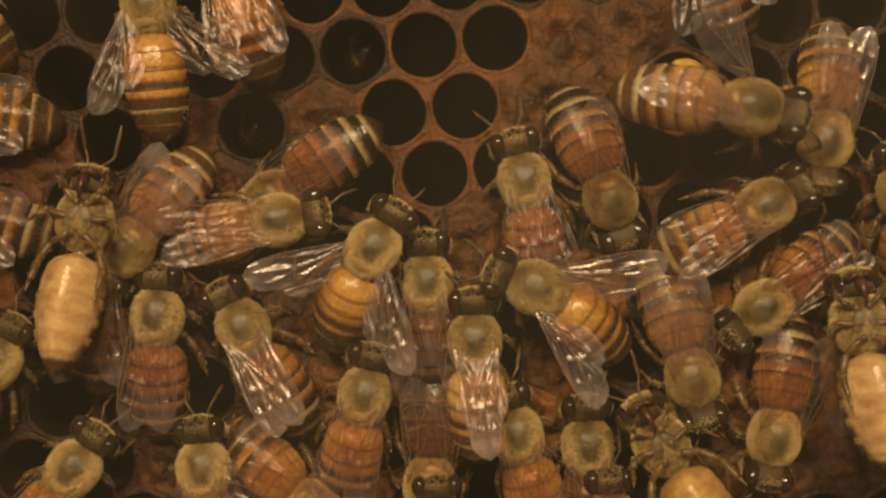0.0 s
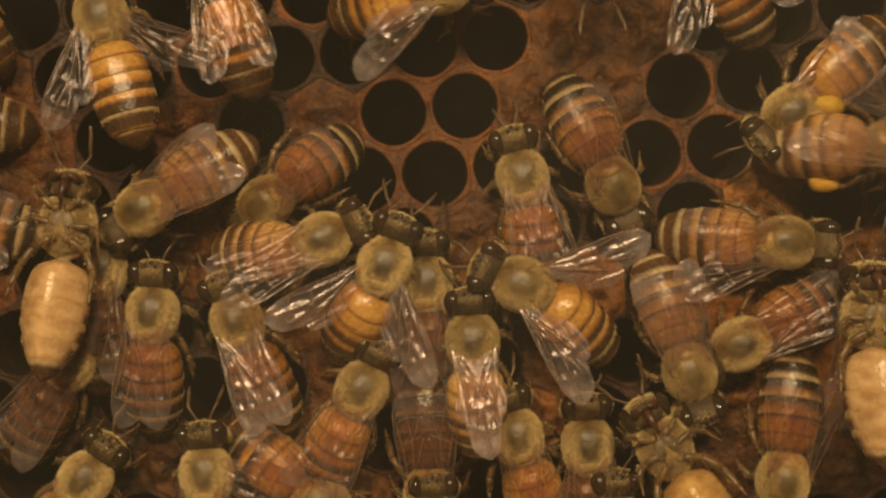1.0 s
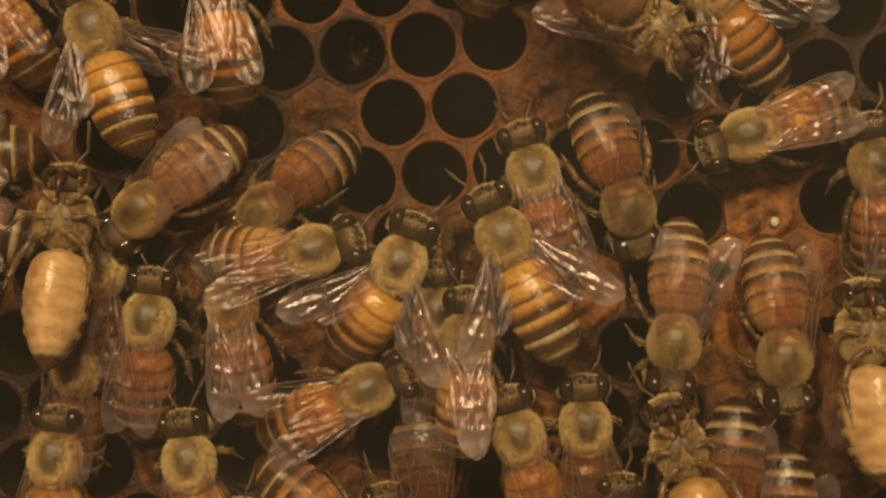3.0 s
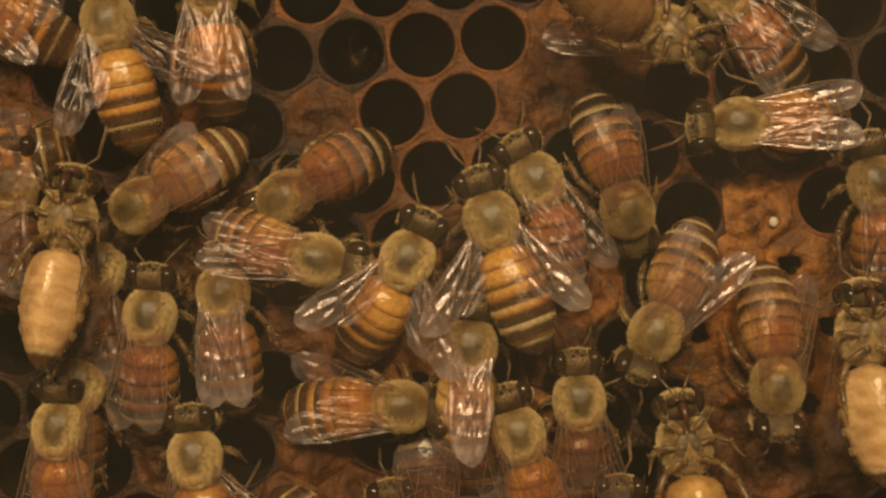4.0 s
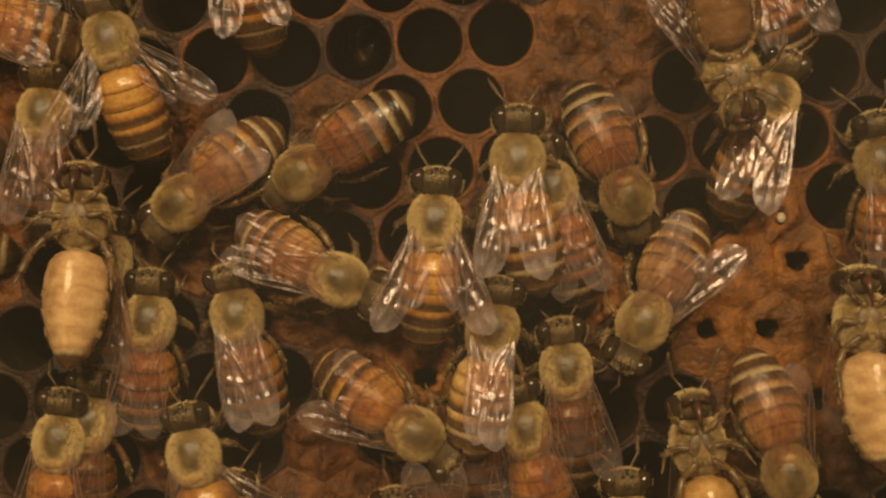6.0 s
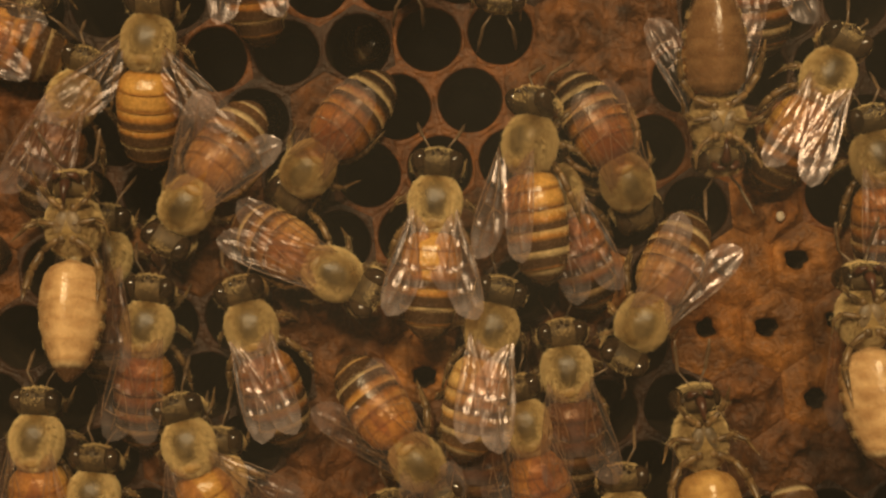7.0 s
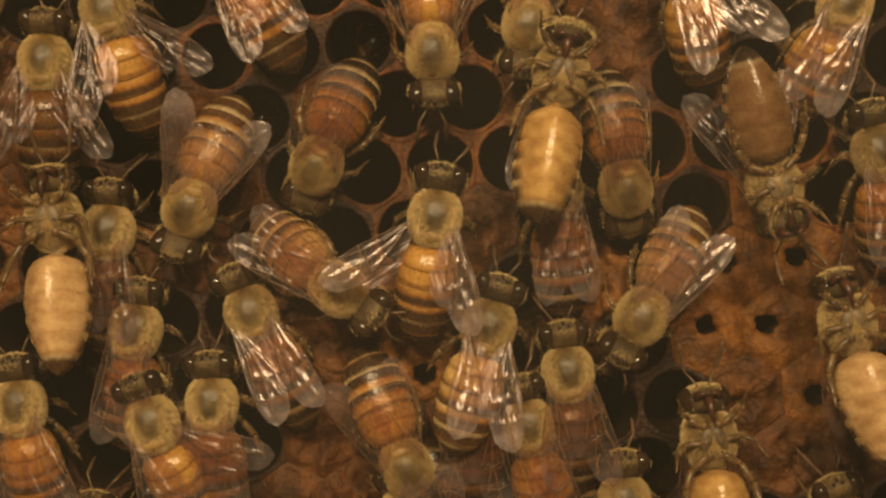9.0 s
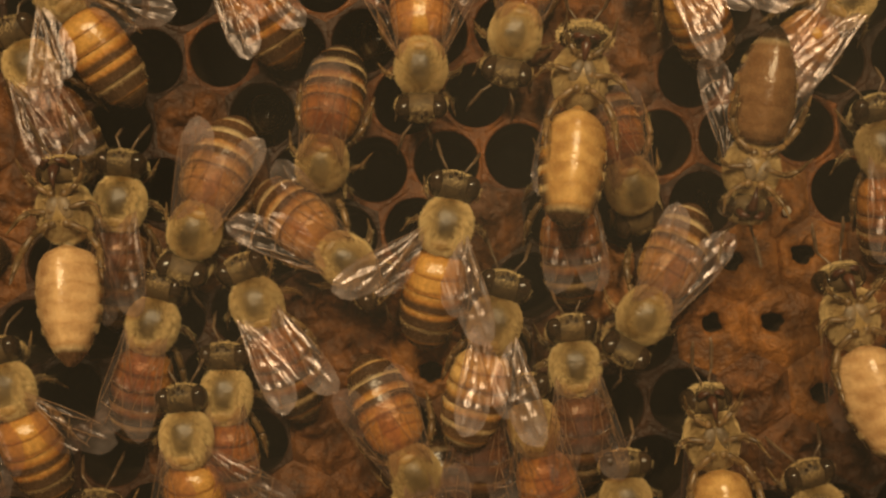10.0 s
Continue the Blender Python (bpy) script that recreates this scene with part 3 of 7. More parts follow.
def hex_radius(a):
    d = Vector((math.cos(a), math.sin(a)))
    best = 9.0
    for p, q in zip(HEX, HEX[1:] + HEX[:1]):
        e = q - p
        den = d.x * e.y - d.y * e.x
        if abs(den) > 1e-9:
            r = (p.x * e.y - p.y * e.x) / den
            k = (p.x * d.y - p.y * d.x) / den
            if r > 0 and -1e-6 <= k <= 1 + 1e-6:
                best = min(best, r)
    return best


def cell_mesh(seed, capped):
    """One cell: six-sided rim round a circular mouth and a deep shaft, or a rough domed capping."""
    bm = bmesh.new()
    steps = 36
    rings = []
    corner = sorted(math.atan2(p.y, p.x) for p in HEX)      # points lie on the six corners, so that cells meet without gaps
    turns = [a + ((b - a) % (2 * math.pi)) * k / 6 for a, b in zip(corner, corner[1:] + corner[:1]) for k in range(6)]

    def ring(f, z, jitter=0.0):
        r = []
        for j in range(steps):
            a = turns[j]
            rad = f(a)
            p = Vector((rad * math.cos(a), rad * math.sin(a), z))
            p.z += jitter * (noise.noise(p * 0.9 + Vector((seed * 9.1, 0, 0))) + 0.5 * noise.noise(p * 2.3 + Vector((seed * 5.7, 4.0, 0))))
            r.append(bm.verts.new(p))
        rings.append(r)

    if capped == "torn":
        rng = random.Random(seed)
        ox, oy, hole = rng.uniform(-0.9, 0.9), rng.uniform(-0.9, 0.9), rng.uniform(0.7, 1.0)
        for k, z, j in ((1.0, -0.04, 0.0), (0.85, 0.12, 0.2), (0.6, 0.30, 0.5), (0.3, 0.36, 0.5), (0.1, 0.25, 0.4), (0.0, -0.05, 0.3), (-0.08, -1.2, 0.0), (-0.05, -5.0, 0.0)):
            ring(lambda a: hex_radius(a) * max(0.0, k) + (1 - k) * 0.0 + (hole * (1 - max(0.0, k)) + 0.32 * noise.noise(Vector((math.cos(a) * 1.4, math.sin(a) * 1.4, seed)))) * (1 if k < 1 else 0), z, j)
            for v in rings[-1]:
                v.co.x += ox * (1 - max(0.0, k))
                v.co.y += oy * (1 - max(0.0, k))
        cap = rings[-1]
    elif capped:
        for k in (1.0, 0.95, 0.88, 0.79, 0.69, 0.58, 0.47, 0.36, 0.25, 0.12):
            ring(lambda a: hex_radius(a) * k, 0.42 * (1 - k ** 3) - 0.04, 0.95 * (1 - k ** 6))
        cap = rings[-1]
    else:
        wob = lambda a, r: r + 0.10 * noise.noise(Vector((math.cos(a) * 1.3, math.sin(a) * 1.3, seed * 5.3)))
        ring(hex_radius, -0.02)
        ring(lambda a: 0.5 * hex_radius(a) + 0.5 * wob(a, 2.48), 0.02, 0.10)
        ring(lambda a: wob(a, 2.46), 0.06, 0.10)
        ring(lambda a: wob(a, 2.37), -0.02, 0.05)
        ring(lambda a: wob(a, 2.34), -0.30)
        ring(lambda a: 2.3, -0.9)
        ring(lambda a: 2.3, -5.0)
        ring(lambda a: 2.2, -9.4)
        ring(lambda a: 1.2, -10.2)
        cap = rings[-1]
    for r0, r1 in zip(rings, rings[1:]):
        for j in range(steps):
            bm.faces.new((r0[j], r0[(j + 1) % steps], r1[(j + 1) % steps], r1[j]))
    bm.faces.new(cap)
    data = mesh_of("cell", bm, WAX_FRESH if capped in ("torn", "fresh") else WAX_CAP if capped else RIM_DARK if seed >= 80 else WAX_RIM)
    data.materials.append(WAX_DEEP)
    # faces below the rim take the near-black colour
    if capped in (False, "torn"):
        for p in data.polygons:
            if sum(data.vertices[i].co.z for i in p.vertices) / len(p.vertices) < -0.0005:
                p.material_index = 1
    return data


CAPPED = {(0, 1), (3, -2), (4, -2), (2, -1), (3, -1), (-1, -1), (4, 1), (3, 2), (4, 2), (5, 2), (2, 3), (3, 3), (4, 3), (1, 2), (-1, 4), (-2, 4),
          (-3, 2), (-5, -2), (-6, -2), (-5, -1), (-6, -1), (-5, 1), (-4, 1), (-2, 2), (0, 3), (-6, 0), (-3, 0), (-3, -1), (-3, 3), (6, 2), (-1, 2),
          (-4, 4), (-6, 4), (-5, 5), (-4, 5), (2, 4), (1, 5), (2, 5), (3, 5)}


FRESH = {(4, 1), (5, 2), (6, 2), (1, 2), (-1, 4)}
# open cells with the lighter orange rim; other open cells get the darker one
BRIGHT_RIMS = {(0, 0), (-1, 0), (0, -1), (1, -1), (1, -2), (2, -2), (3, 0), (4, 0), (4, -1), (5, 0), (5, 1), (-2, -2), (1, 0), (0, -3), (1, -3), (2, -3), (-1, 1)}
TORN = {(3, 2), (4, 2), (3, 3), (4, 3), (2, 3), (3, 4), (-5, 1), (-2, 3)}


def build_comb():
    comb = new("honeycomb")
    tagged(comb, "old brown brood comb of open and capped wax cells", "honeycomb")
    rng = random.Random(4)
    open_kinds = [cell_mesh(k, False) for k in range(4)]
    dark_kinds = [cell_mesh(k + 80, False) for k in range(4)]
    cap_kinds = [cell_mesh(k + 20, True) for k in range(5)]
    fresh_kinds = [cell_mesh(k + 60, "fresh") for k in range(4)]
    torn_kinds = [cell_mesh(k + 40, "torn") for k in range(4)]
    for j in range(-6, 8):
        for i in range(-14, 14):
            c = C0 + i * A + j * B
            if abs(c.x) > 44 or abs(c.y) > 27:
                continue
            shut = (i, j) in CAPPED or (abs(c.x) > 33 and rng.random() < 0.5)
            data = rng.choice(torn_kinds if (i, j) in TORN else fresh_kinds if (i, j) in FRESH else cap_kinds if shut else open_kinds if (i, j) in BRIGHT_RIMS else dark_kinds)
            part("cell", data, comb, "rough orange-brown wax capping" if shut else "", pose(c.x * MM, 0.0, c.y * MM, 90, 0, 0))
    bm = bmesh.new()
    bmesh.ops.create_cube(bm, size=1)
    for v in bm.verts:
        v.co = Vector((v.co.x * 96, v.co.y * 2, v.co.z * 62)) + Vector((0, 11.6, 0))
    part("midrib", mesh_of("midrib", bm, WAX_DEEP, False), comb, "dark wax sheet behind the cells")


def slab(name, lo, hi, material, label, kind="structure", category=""):
    bm = bmesh.new()
    bmesh.ops.create_cube(bm, size=1)
    for v in bm.verts:
        v.co = Vector([(lo[k] + hi[k]) / 2 + v.co[k] * (hi[k] - lo[k]) for k in range(3)])
    bmesh.ops.bevel(bm, geom=bm.edges, offset=min(0.4, min(hi[k] - lo[k] for k in range(3)) * 0.2), segments=1, affect="EDGES")
    ob = new(name, mesh_of(name, bm, material, False))
    return tagged(ob, label, category, "", kind)


build_comb()
pane = slab("glass_pane", (-48, -13.0, -31), (48, -11.0, 31), GLASS, "hazy dusty glass pane in front of the comb")
pane.visible_shadow = False

# plain wooden case that holds comb and pane
slab("wall_case_left", (-54, -15, -39), (-48, 15, 37), WOOD, "plain wooden side of the hive case")
slab("wall_case_right", (48, -15, -39), (54, 15, 37), WOOD, "plain wooden side of the hive case")
slab("wall_case_top", (-48, -15, 31), (48, 15, 37), WOOD, "plain wooden top of the hive case")
slab("wall_case_bottom", (-48, -15, -39), (48, 15, -31), WOOD, "plain wooden bottom of the hive case")
slab("wall_case_back", (-48, 12.8, -31), (48, 15, 31), WOOD, "plain wooden back of the hive case")

# plain dark room round it
slab("wall_back", (-400, -420, -39), (400, -400, 300), BOARD, "plain dark wall")
slab("wall_front", (-400, 120, -39), (400, 140, 300), BOARD, "plain dark wall")
slab("wall_left", (-420, -400, -39), (-400, 120, 300), BOARD, "plain dark wall")
slab("wall_right", (400, -400, -39), (420, 120, 300), BOARD, "plain dark wall")
slab("floor", (-420, -420, -59), (420, 140, -39), BOARD, "plain dark tabletop")
slab("ceiling", (-420, -420, 300), (420, 140, 320), BOARD, "plain dark ceiling")

# ---------------------------------------------------------------- the bees
honeybee("a", "amber-banded worker bee fanning its spread wings on the comb", on_comb(-20.23, 16.7, 5, -4.2), wings=(20, 50))
honeybee("b", "worker bee with glossy wings folded over its back", on_comb(-15.22, 19.99, 4.2, -18.43), wings=(8, 8))
honeybee("c", "worker bee walking on the glass, its pale belly showing", on_comb(-23.74, 2.66, 7.8, 8.43, 0, 180), size=1.02, colour="pale", wings=(4, 4), nod=0, belly=True, long=True)
honeybee("d", "amber worker bee with pale bands at its tail, crawling downward", on_comb(-21.82, 0.04, 4.4, -144.64), colour="pale", wings=(3, 3), nod=-78, gleam=True)
honeybee("e", "orange worker bee with a striped black tail over open cells", on_comb(-12.12, 3.63, 2.6, -124.02), colour="dark", wings=(-4, -4), nod=-78)
honeybee("f", "golden worker bee with pale rear bands crossing the comb", on_comb(-11.41, 1.98, 4.9, 80), colour="pale", wings=(2, 2))
honeybee("g", "amber worker bee holding its clear wings half open", on_comb(-4.77, 0.04, 5.6, 32), wings=(42, 46), gleam=True)
honeybee("h", "large amber worker bee with wings spread, later turning its belly out", on_comb(6.36, -2.64, 6, -68), size=1.02, colour="gold", wings=(8, 49), gleam=True, belly=True)
honeybee("i", "worker bee with shining folded wings and pale tail bands", on_comb(2.58, -5.82, 5.2, -2.49), colour="cream", wings=(-4, 4), gleam=True)
honeybee("k", "brown worker bee resting with folded wings", on_comb(-19.98, -4.7, 3.4, 2.08), colour="dark", wings=(1, 1))
honeybee("l", "worker bee with long glossy wings trailing past its tail", on_comb(-14.03, -5.51, 3.1, -29.36), colour="dark", wings=(2, -2), gleam=True)
honeybee("m", "orange worker bee turning sideways among the others", on_comb(-5.46, -10.18, 3.8, 12.68), wings=(3, 3))
honeybee("n", "dark worker bee facing down with its black tail up", on_comb(-0.95, -16.66, 2.8, -177.4), colour="shaded", wings=(3, 3))
honeybee("o", "golden worker bee with one wing held out", on_comb(-16.51, -15.15, 4.6, -5.19), wings=(8, 8))
honeybee("o2", "brown worker bee pushing up between its neighbours", on_comb(-14.06, -21.41, 2.9, -2.73), colour="dark", wings=(8, 8))
honeybee("p", "golden furry worker bee climbing upward", on_comb(-25.65, -15.25, 4, 34.51), wings=(4, 4))
honeybee("t1", "striped worker bee at the edge of the cluster", on_comb(-36.1, 9.91, 3.4, -83.05), wings=(8, 8))
honeybee("s", "worker bee with bright bands and glossy wings", on_comb(-36.23, 19.65, 4, -36.25), wings=(6, 6))
honeybee("s2", "fuzzy worker bee heading down past the comb edge", on_comb(-31.04, 27.75, 3.2, 177.4), colour="dark", wings=(8, 8))
honeybee("u", "worker bee with folded glossy wings facing upward", on_comb(-34.68, 4.8, 3, 2.6), colour="shaded", wings=(4, 4))
honeybee("v", "reddish worker bee half hidden behind another", on_comb(-36.31, 3.22, 2.9, -73.69), colour="dark", wings=(8, 8))
honeybee("w", "reddish-brown worker bee below the others", on_comb(-31.58, -7.91, 2.8, 29.05), colour="shaded", wings=(3, 3))
honeybee("q", "dark worker bee facing up beside the open cells", on_comb(5.72, 4.81, 2.9, -14), colour="dark", wings=(3, 3))
honeybee("r", "striped worker bee facing down over the comb", on_comb(11.66, 3.39, 3.6, 158.2), colour="dark", wings=(0, 0), nod=-78)
honeybee("x", "large pale worker bee hurrying past with yellow pollen loads", on_comb(20.55, 9.45, 7.4, 100), size=1.04, colour="pale", wings=(60, -6), pollen=True, gleam=True)
honeybee("y", "worker bee with glossy wings turning about on the comb", on_comb(26.38, 7.45, 4.4, -172.72), wings=(4, 4), gleam=True)
honeybee("ab", "pale-banded worker bee turning round on the comb", on_comb(22.29, 2.97, 4.4, 60.71), colour="pale", wings=(8, 0))
honeybee("ac", "worker bee with wings raised in a narrow V", on_comb(17.33, -9, 3.8, 165.17), colour="pale", wings=(4, 4), gleam=True)
honeybee("ad", "reddish worker bee with brown folded wings", on_comb(22.46, -4.13, 3, -128), colour="dark", wings=(3, 3))
honeybee("ae", "striped worker bee facing down near the bottom", on_comb(23.28, -13.27, 2.9, -168.69), colour="dark", wings=(8, 8))
honeybee("af", "worker bee on the glass, amber belly toward the viewer", on_comb(27.56, -4.83, 7.8, -9.09, 0, 180), size=1.02, colour="pale", wings=(4, 4), nod=0, belly=True, long=True)
honeybee("ag", "furry worker bee clinging to the glass belly outward", on_comb(14.49, -12.92, 7.6, -30.34, 0, 180), wings=(4, 4), nod=0, belly=True, long=True)
honeybee("ah", "golden worker bee at the edge of the view", on_comb(32.08, 3.97, 3.8, -10.78), colour="dark", wings=(8, 8))
honeybee("ai", "brown-banded worker bee with one wing out", on_comb(17.61, 22.95, 3.4, -26.57), colour="dark", wings=(30, 4))
honeybee("aj", "furry worker bee crossing the glass belly outward", on_comb(10.34, 26.25, 7.8, 177.4, 0, 180), colour="dark", wings=(20, 20), nod=0, belly=True, long=True)
honeybee("ak", "amber-banded worker bee with a wing thrown wide", on_comb(-3.25, 29.81, 5.2, 41.19), wings=(32, 62), gleam=True)
honeybee("al", "amber worker bee walking down over the cells", on_comb(-3.69, 30.23, 4, 180), wings=(24, 24))
honeybee("am", "golden worker bee heading down at the top", on_comb(3.78, 29.59, 3.6, -177.27), wings=(8, 8))
honeybee("an", "worker bee with clear wings spread wide", on_comb(16.04, 29.73, 5.4, -7.43), wings=(20, 20), gleam=True)
honeybee("ao", "dark worker bee with glossy eyes facing up", on_comb(10.16, -13.85, 3, -2.73), colour="shaded", wings=(8, 8))
honeybee("ap", "brown worker bee peeking up from below", on_comb(11.61, -18.78, 4, -2.73), wings=(8, 8))
honeybee("aq", "worker bee with long folded wings near the bottom", on_comb(5.19, -13.02, 3.2, -16.7), wings=(3, 3))
honeybee("ar", "dim orange worker bee down in the crowd", on_comb(-1.15, -2.35, 2.7, -2.86), colour="shaded", wings=(8, 8))
honeybee("as", "amber striped worker bee slipping away below", on_comb(-8.89, -18.21, 3, 128.66), wings=(8, 8))
honeybee("at", "dark-faced worker bee coming up from the bottom", on_comb(-0.36, -19.31, 3.4, -1.36), colour="dark", wings=(8, 8))
honeybee("av", "dark worker bee squeezed behind a bee on the glass", on_comb(-24.02, -1.55, 2.8, 2.73), colour="shaded", wings=(8, 8))
honeybee("aw", "worker bee with clear wings creeping up from below", on_comb(33.81, -24.45, 3.4, -15.95), wings=(8, 8))
honeybee("z0", "striped tail of a worker bee head first in a cell", on_comb(20.58, 3.23, -12.3, 20, -90, 0), size=0.88, colour="dark", wings=(-4, -4))
honeybee("z1", "striped tail of a worker bee head first in a cell", on_comb(-2.2, 0.42, -12.3, 20, -90, 0), size=0.88, colour="dark", wings=(-4, -4))
honeybee("z2", "striped tail of a worker bee head first in a cell", on_comb(-7.68, 16.25, -11.6, 20, -90, 0), size=0.88, colour="dark", wings=(-4, -4))
honeybee("z3", "striped tail of a worker bee head first in a cell", on_comb(-16.06, 10.38, -11.6, 20, -90, 0), size=0.88, colour="dark", wings=(-4, -4))


# small white bead added to stand for a glint on the capping
bm = bmesh.new()
ball(bm, (0, 0, 0), (0.34, 0.38, 0.26), 12, 8, 0.25)
glint = new("wax_flake", mesh_of("wax_flake", bm, simple("white_glint", (0.62, 0.56, 0.46), (0.8, 0.76, 0.68), 1500.0, 0.35)))
glint.matrix_world = pose(24.0 * MM, -0.55 * MM, 1.95 * MM, 90, 0, 0)
tagged(glint, "tiny white bead in place of a glint on the capped cells", "wax")


def motions():
    walk(BEES["a"]["bee"], [
        (0, on_comb(-20.23, 16.7, 5, -4.2)), (0.5, on_comb(-20.69, 16.7, 5, -4.33)), (1, on_comb(-23.41, 15.93, 5, -15.77)),
        (1.5, on_comb(-23.6, 15.73, 5, -15.64)), (2, on_comb(-24.49, 15.35, 5, -21.18)), (2.5, on_comb(-24.18, 14.96, 5, -20.96)),
        (4, on_comb(-22.82, 15.54, 5, -11.77)), (4.5, on_comb(-21.66, 15.03, 5, -5.08)), (5, on_comb(-23.03, 15.53, 5, -13.76)),
        (5.5, on_comb(-23.86, 14.52, 5, -22.25)), (7, on_comb(-20.6, 13.77, 5, 4.87)), (7.5, on_comb(-20.09, 13.77, 5, 5.19)),
        (8, on_comb(-21.02, 13.92, 5, -3.12)), (8.5, on_comb(-22.77, 14.62, 5, -9.87)), (9, on_comb(-23.39, 15.7, 5, -15.26)),
        (9.5, on_comb(-25.23, 16.39, 5, -32.28)), (10, on_comb(-27.13, 16.89, 5, -32.42))])
    walk(BEES["a"]["abdomen"], [
        (0, abdomen_pose(0, 10.43)), (0.5, abdomen_pose(0, 18.33)), (1, abdomen_pose(0, 0)), (1.5, abdomen_pose(0, 0)),
        (2, abdomen_pose(0, 0)), (2.5, abdomen_pose(0, 0)), (4, abdomen_pose(0, 11.19)), (4.5, abdomen_pose(0, 27.56)),
        (5, abdomen_pose(0, 0)), (5.5, abdomen_pose(0, 19.19)), (7, abdomen_pose(0, 28.8)), (7.5, abdomen_pose(0, 30.45)),
        (8, abdomen_pose(0, 30.77)), (8.5, abdomen_pose(0, 22.54)), (9, abdomen_pose(0, 26.23)), (9.5, abdomen_pose(0, 28.26)),
        (10, abdomen_pose(0, 19.85))])
    walk(BEES["a"][-1], [(0, wing_pose(-1, 20)), (1, wing_pose(-1, 32)), (2.5, wing_pose(-1, 34)), (4, wing_pose(-1, 24)), (4.5, wing_pose(-1, 38)), (5.5, wing_pose(-1, 37)), (7, wing_pose(-1, 44)), (8, wing_pose(-1, 46)), (8.5, wing_pose(-1, 16)), (10, wing_pose(-1, 32))])
    walk(BEES["a"][1], [(0, wing_pose(1, 50)), (1, wing_pose(1, 52)), (2.5, wing_pose(1, 54)), (4, wing_pose(1, 52)), (4.5, wing_pose(1, 42)), (5.5, wing_pose(1, 42)), (7, wing_pose(1, 48)), (8, wing_pose(1, 48)), (8.5, wing_pose(1, 44)), (10, wing_pose(1, 42))])
    walk(BEES["b"]["bee"], [
        (0, on_comb(-15.22, 19.99, 4.2, -18.43)), (0.5, on_comb(-15.41, 19.99, 4.2, -16.11)), (1, on_comb(-15.81, 19.21, 4.2, -16.47)),
        (1.5, on_comb(-15.61, 18.82, 4.2, -15.64)), (2, on_comb(-15.41, 18.82, 4.2, -11.07)), (2.5, on_comb(-15.49, 18.82, 4.2, -9.87)),
        (4, on_comb(-16, 17.64, 4.2, -3.98)), (4.5, on_comb(-15.22, 19.48, 4.2, -10.3)), (5, on_comb(-15.23, 21.74, 4.2, -11.31)),
        (5.5, on_comb(-15.08, 21.7, 4.2, -13.74)), (7, on_comb(-14.22, 22.71, 4.2, -6.34)), (7.5, on_comb(-14.61, 22.32, 4.2, -7.77)),
        (8, on_comb(-15.35, 21.89, 4.2, -10.08)), (8.5, on_comb(-14.96, 21.02, 4.2, -20.85)), (9, on_comb(-15.39, 19.77, 4.2, -30.34)),
        (9.5, on_comb(-15.68, 19.68, 4.2, -30.34)), (10, on_comb(-16.04, 19.8, 4.2, -30.96))])
    walk(BEES["b"]["abdomen"], [
        (0, abdomen_pose(0, 24.69)), (0.5, abdomen_pose(0, 20.23)), (1, abdomen_pose(0, 14.93)), (1.5, abdomen_pose(0, 20.68)),
        (2, abdomen_pose(0, 20.1)), (2.5, abdomen_pose(0, 20.84)), (4, abdomen_pose(0, 23.04)), (4.5, abdomen_pose(0, 24.69)),
        (5, abdomen_pose(0, 23.82)), (5.5, abdomen_pose(0, 22.25)), (7, abdomen_pose(0, 24.69)), (7.5, abdomen_pose(0, 24.69)),
        (8, abdomen_pose(0, 24.47)), (8.5, abdomen_pose(0, 24.69)), (9, abdomen_pose(0, 17.29)), (9.5, abdomen_pose(0, 17.29)),
        (10, abdomen_pose(0, 21.01))])
    walk(BEES["c"]["bee"], [
        (0, on_comb(-24.03, 1.99, 6.8, 8.43, 0, 180)), (0.5, on_comb(-24.03, 1.99, 6.8, 4.16, 0, 180)), (1, on_comb(-25.18, 1.61, 6.8, 6.34, 0, 180)),
        (1.5, on_comb(-25.25, 2.21, 6.8, 4.7, 0, 180)), (2, on_comb(-25.37, 2.03, 6.8, 4.09, 0, 180)), (2.5, on_comb(-25.37, 2.03, 6.8, 3.12, 0, 180)),
        (4, on_comb(-25.05, 2.03, 6.8, 7.67, 0, 180)), (4.5, on_comb(-25.18, 1.89, 6.8, 7.67, 0, 180)), (5, on_comb(-24.81, 1.81, 6.8, 9.46, 0, 180)),
        (5.5, on_comb(-24.68, 1.97, 6.8, 4.93, 0, 180)), (7, on_comb(-25.15, 1.19, 6.8, -1.04, 0, 180)), (7.5, on_comb(-25.53, 1.01, 6.8, -3.12, 0, 180)),
        (8, on_comb(-25.87, 1.35, 6.8, -3.12, 0, 180)), (8.5, on_comb(-26.05, 1.46, 6.8, -4.01, 0, 180)), (9, on_comb(-26.48, 1.37, 6.8, -5.29, 0, 180)),
        (9.5, on_comb(-26.01, 1.67, 6.8, -5.01, 0, 180)), (10, on_comb(-26.18, 1.77, 6.8, -5.1, 0, 180))])
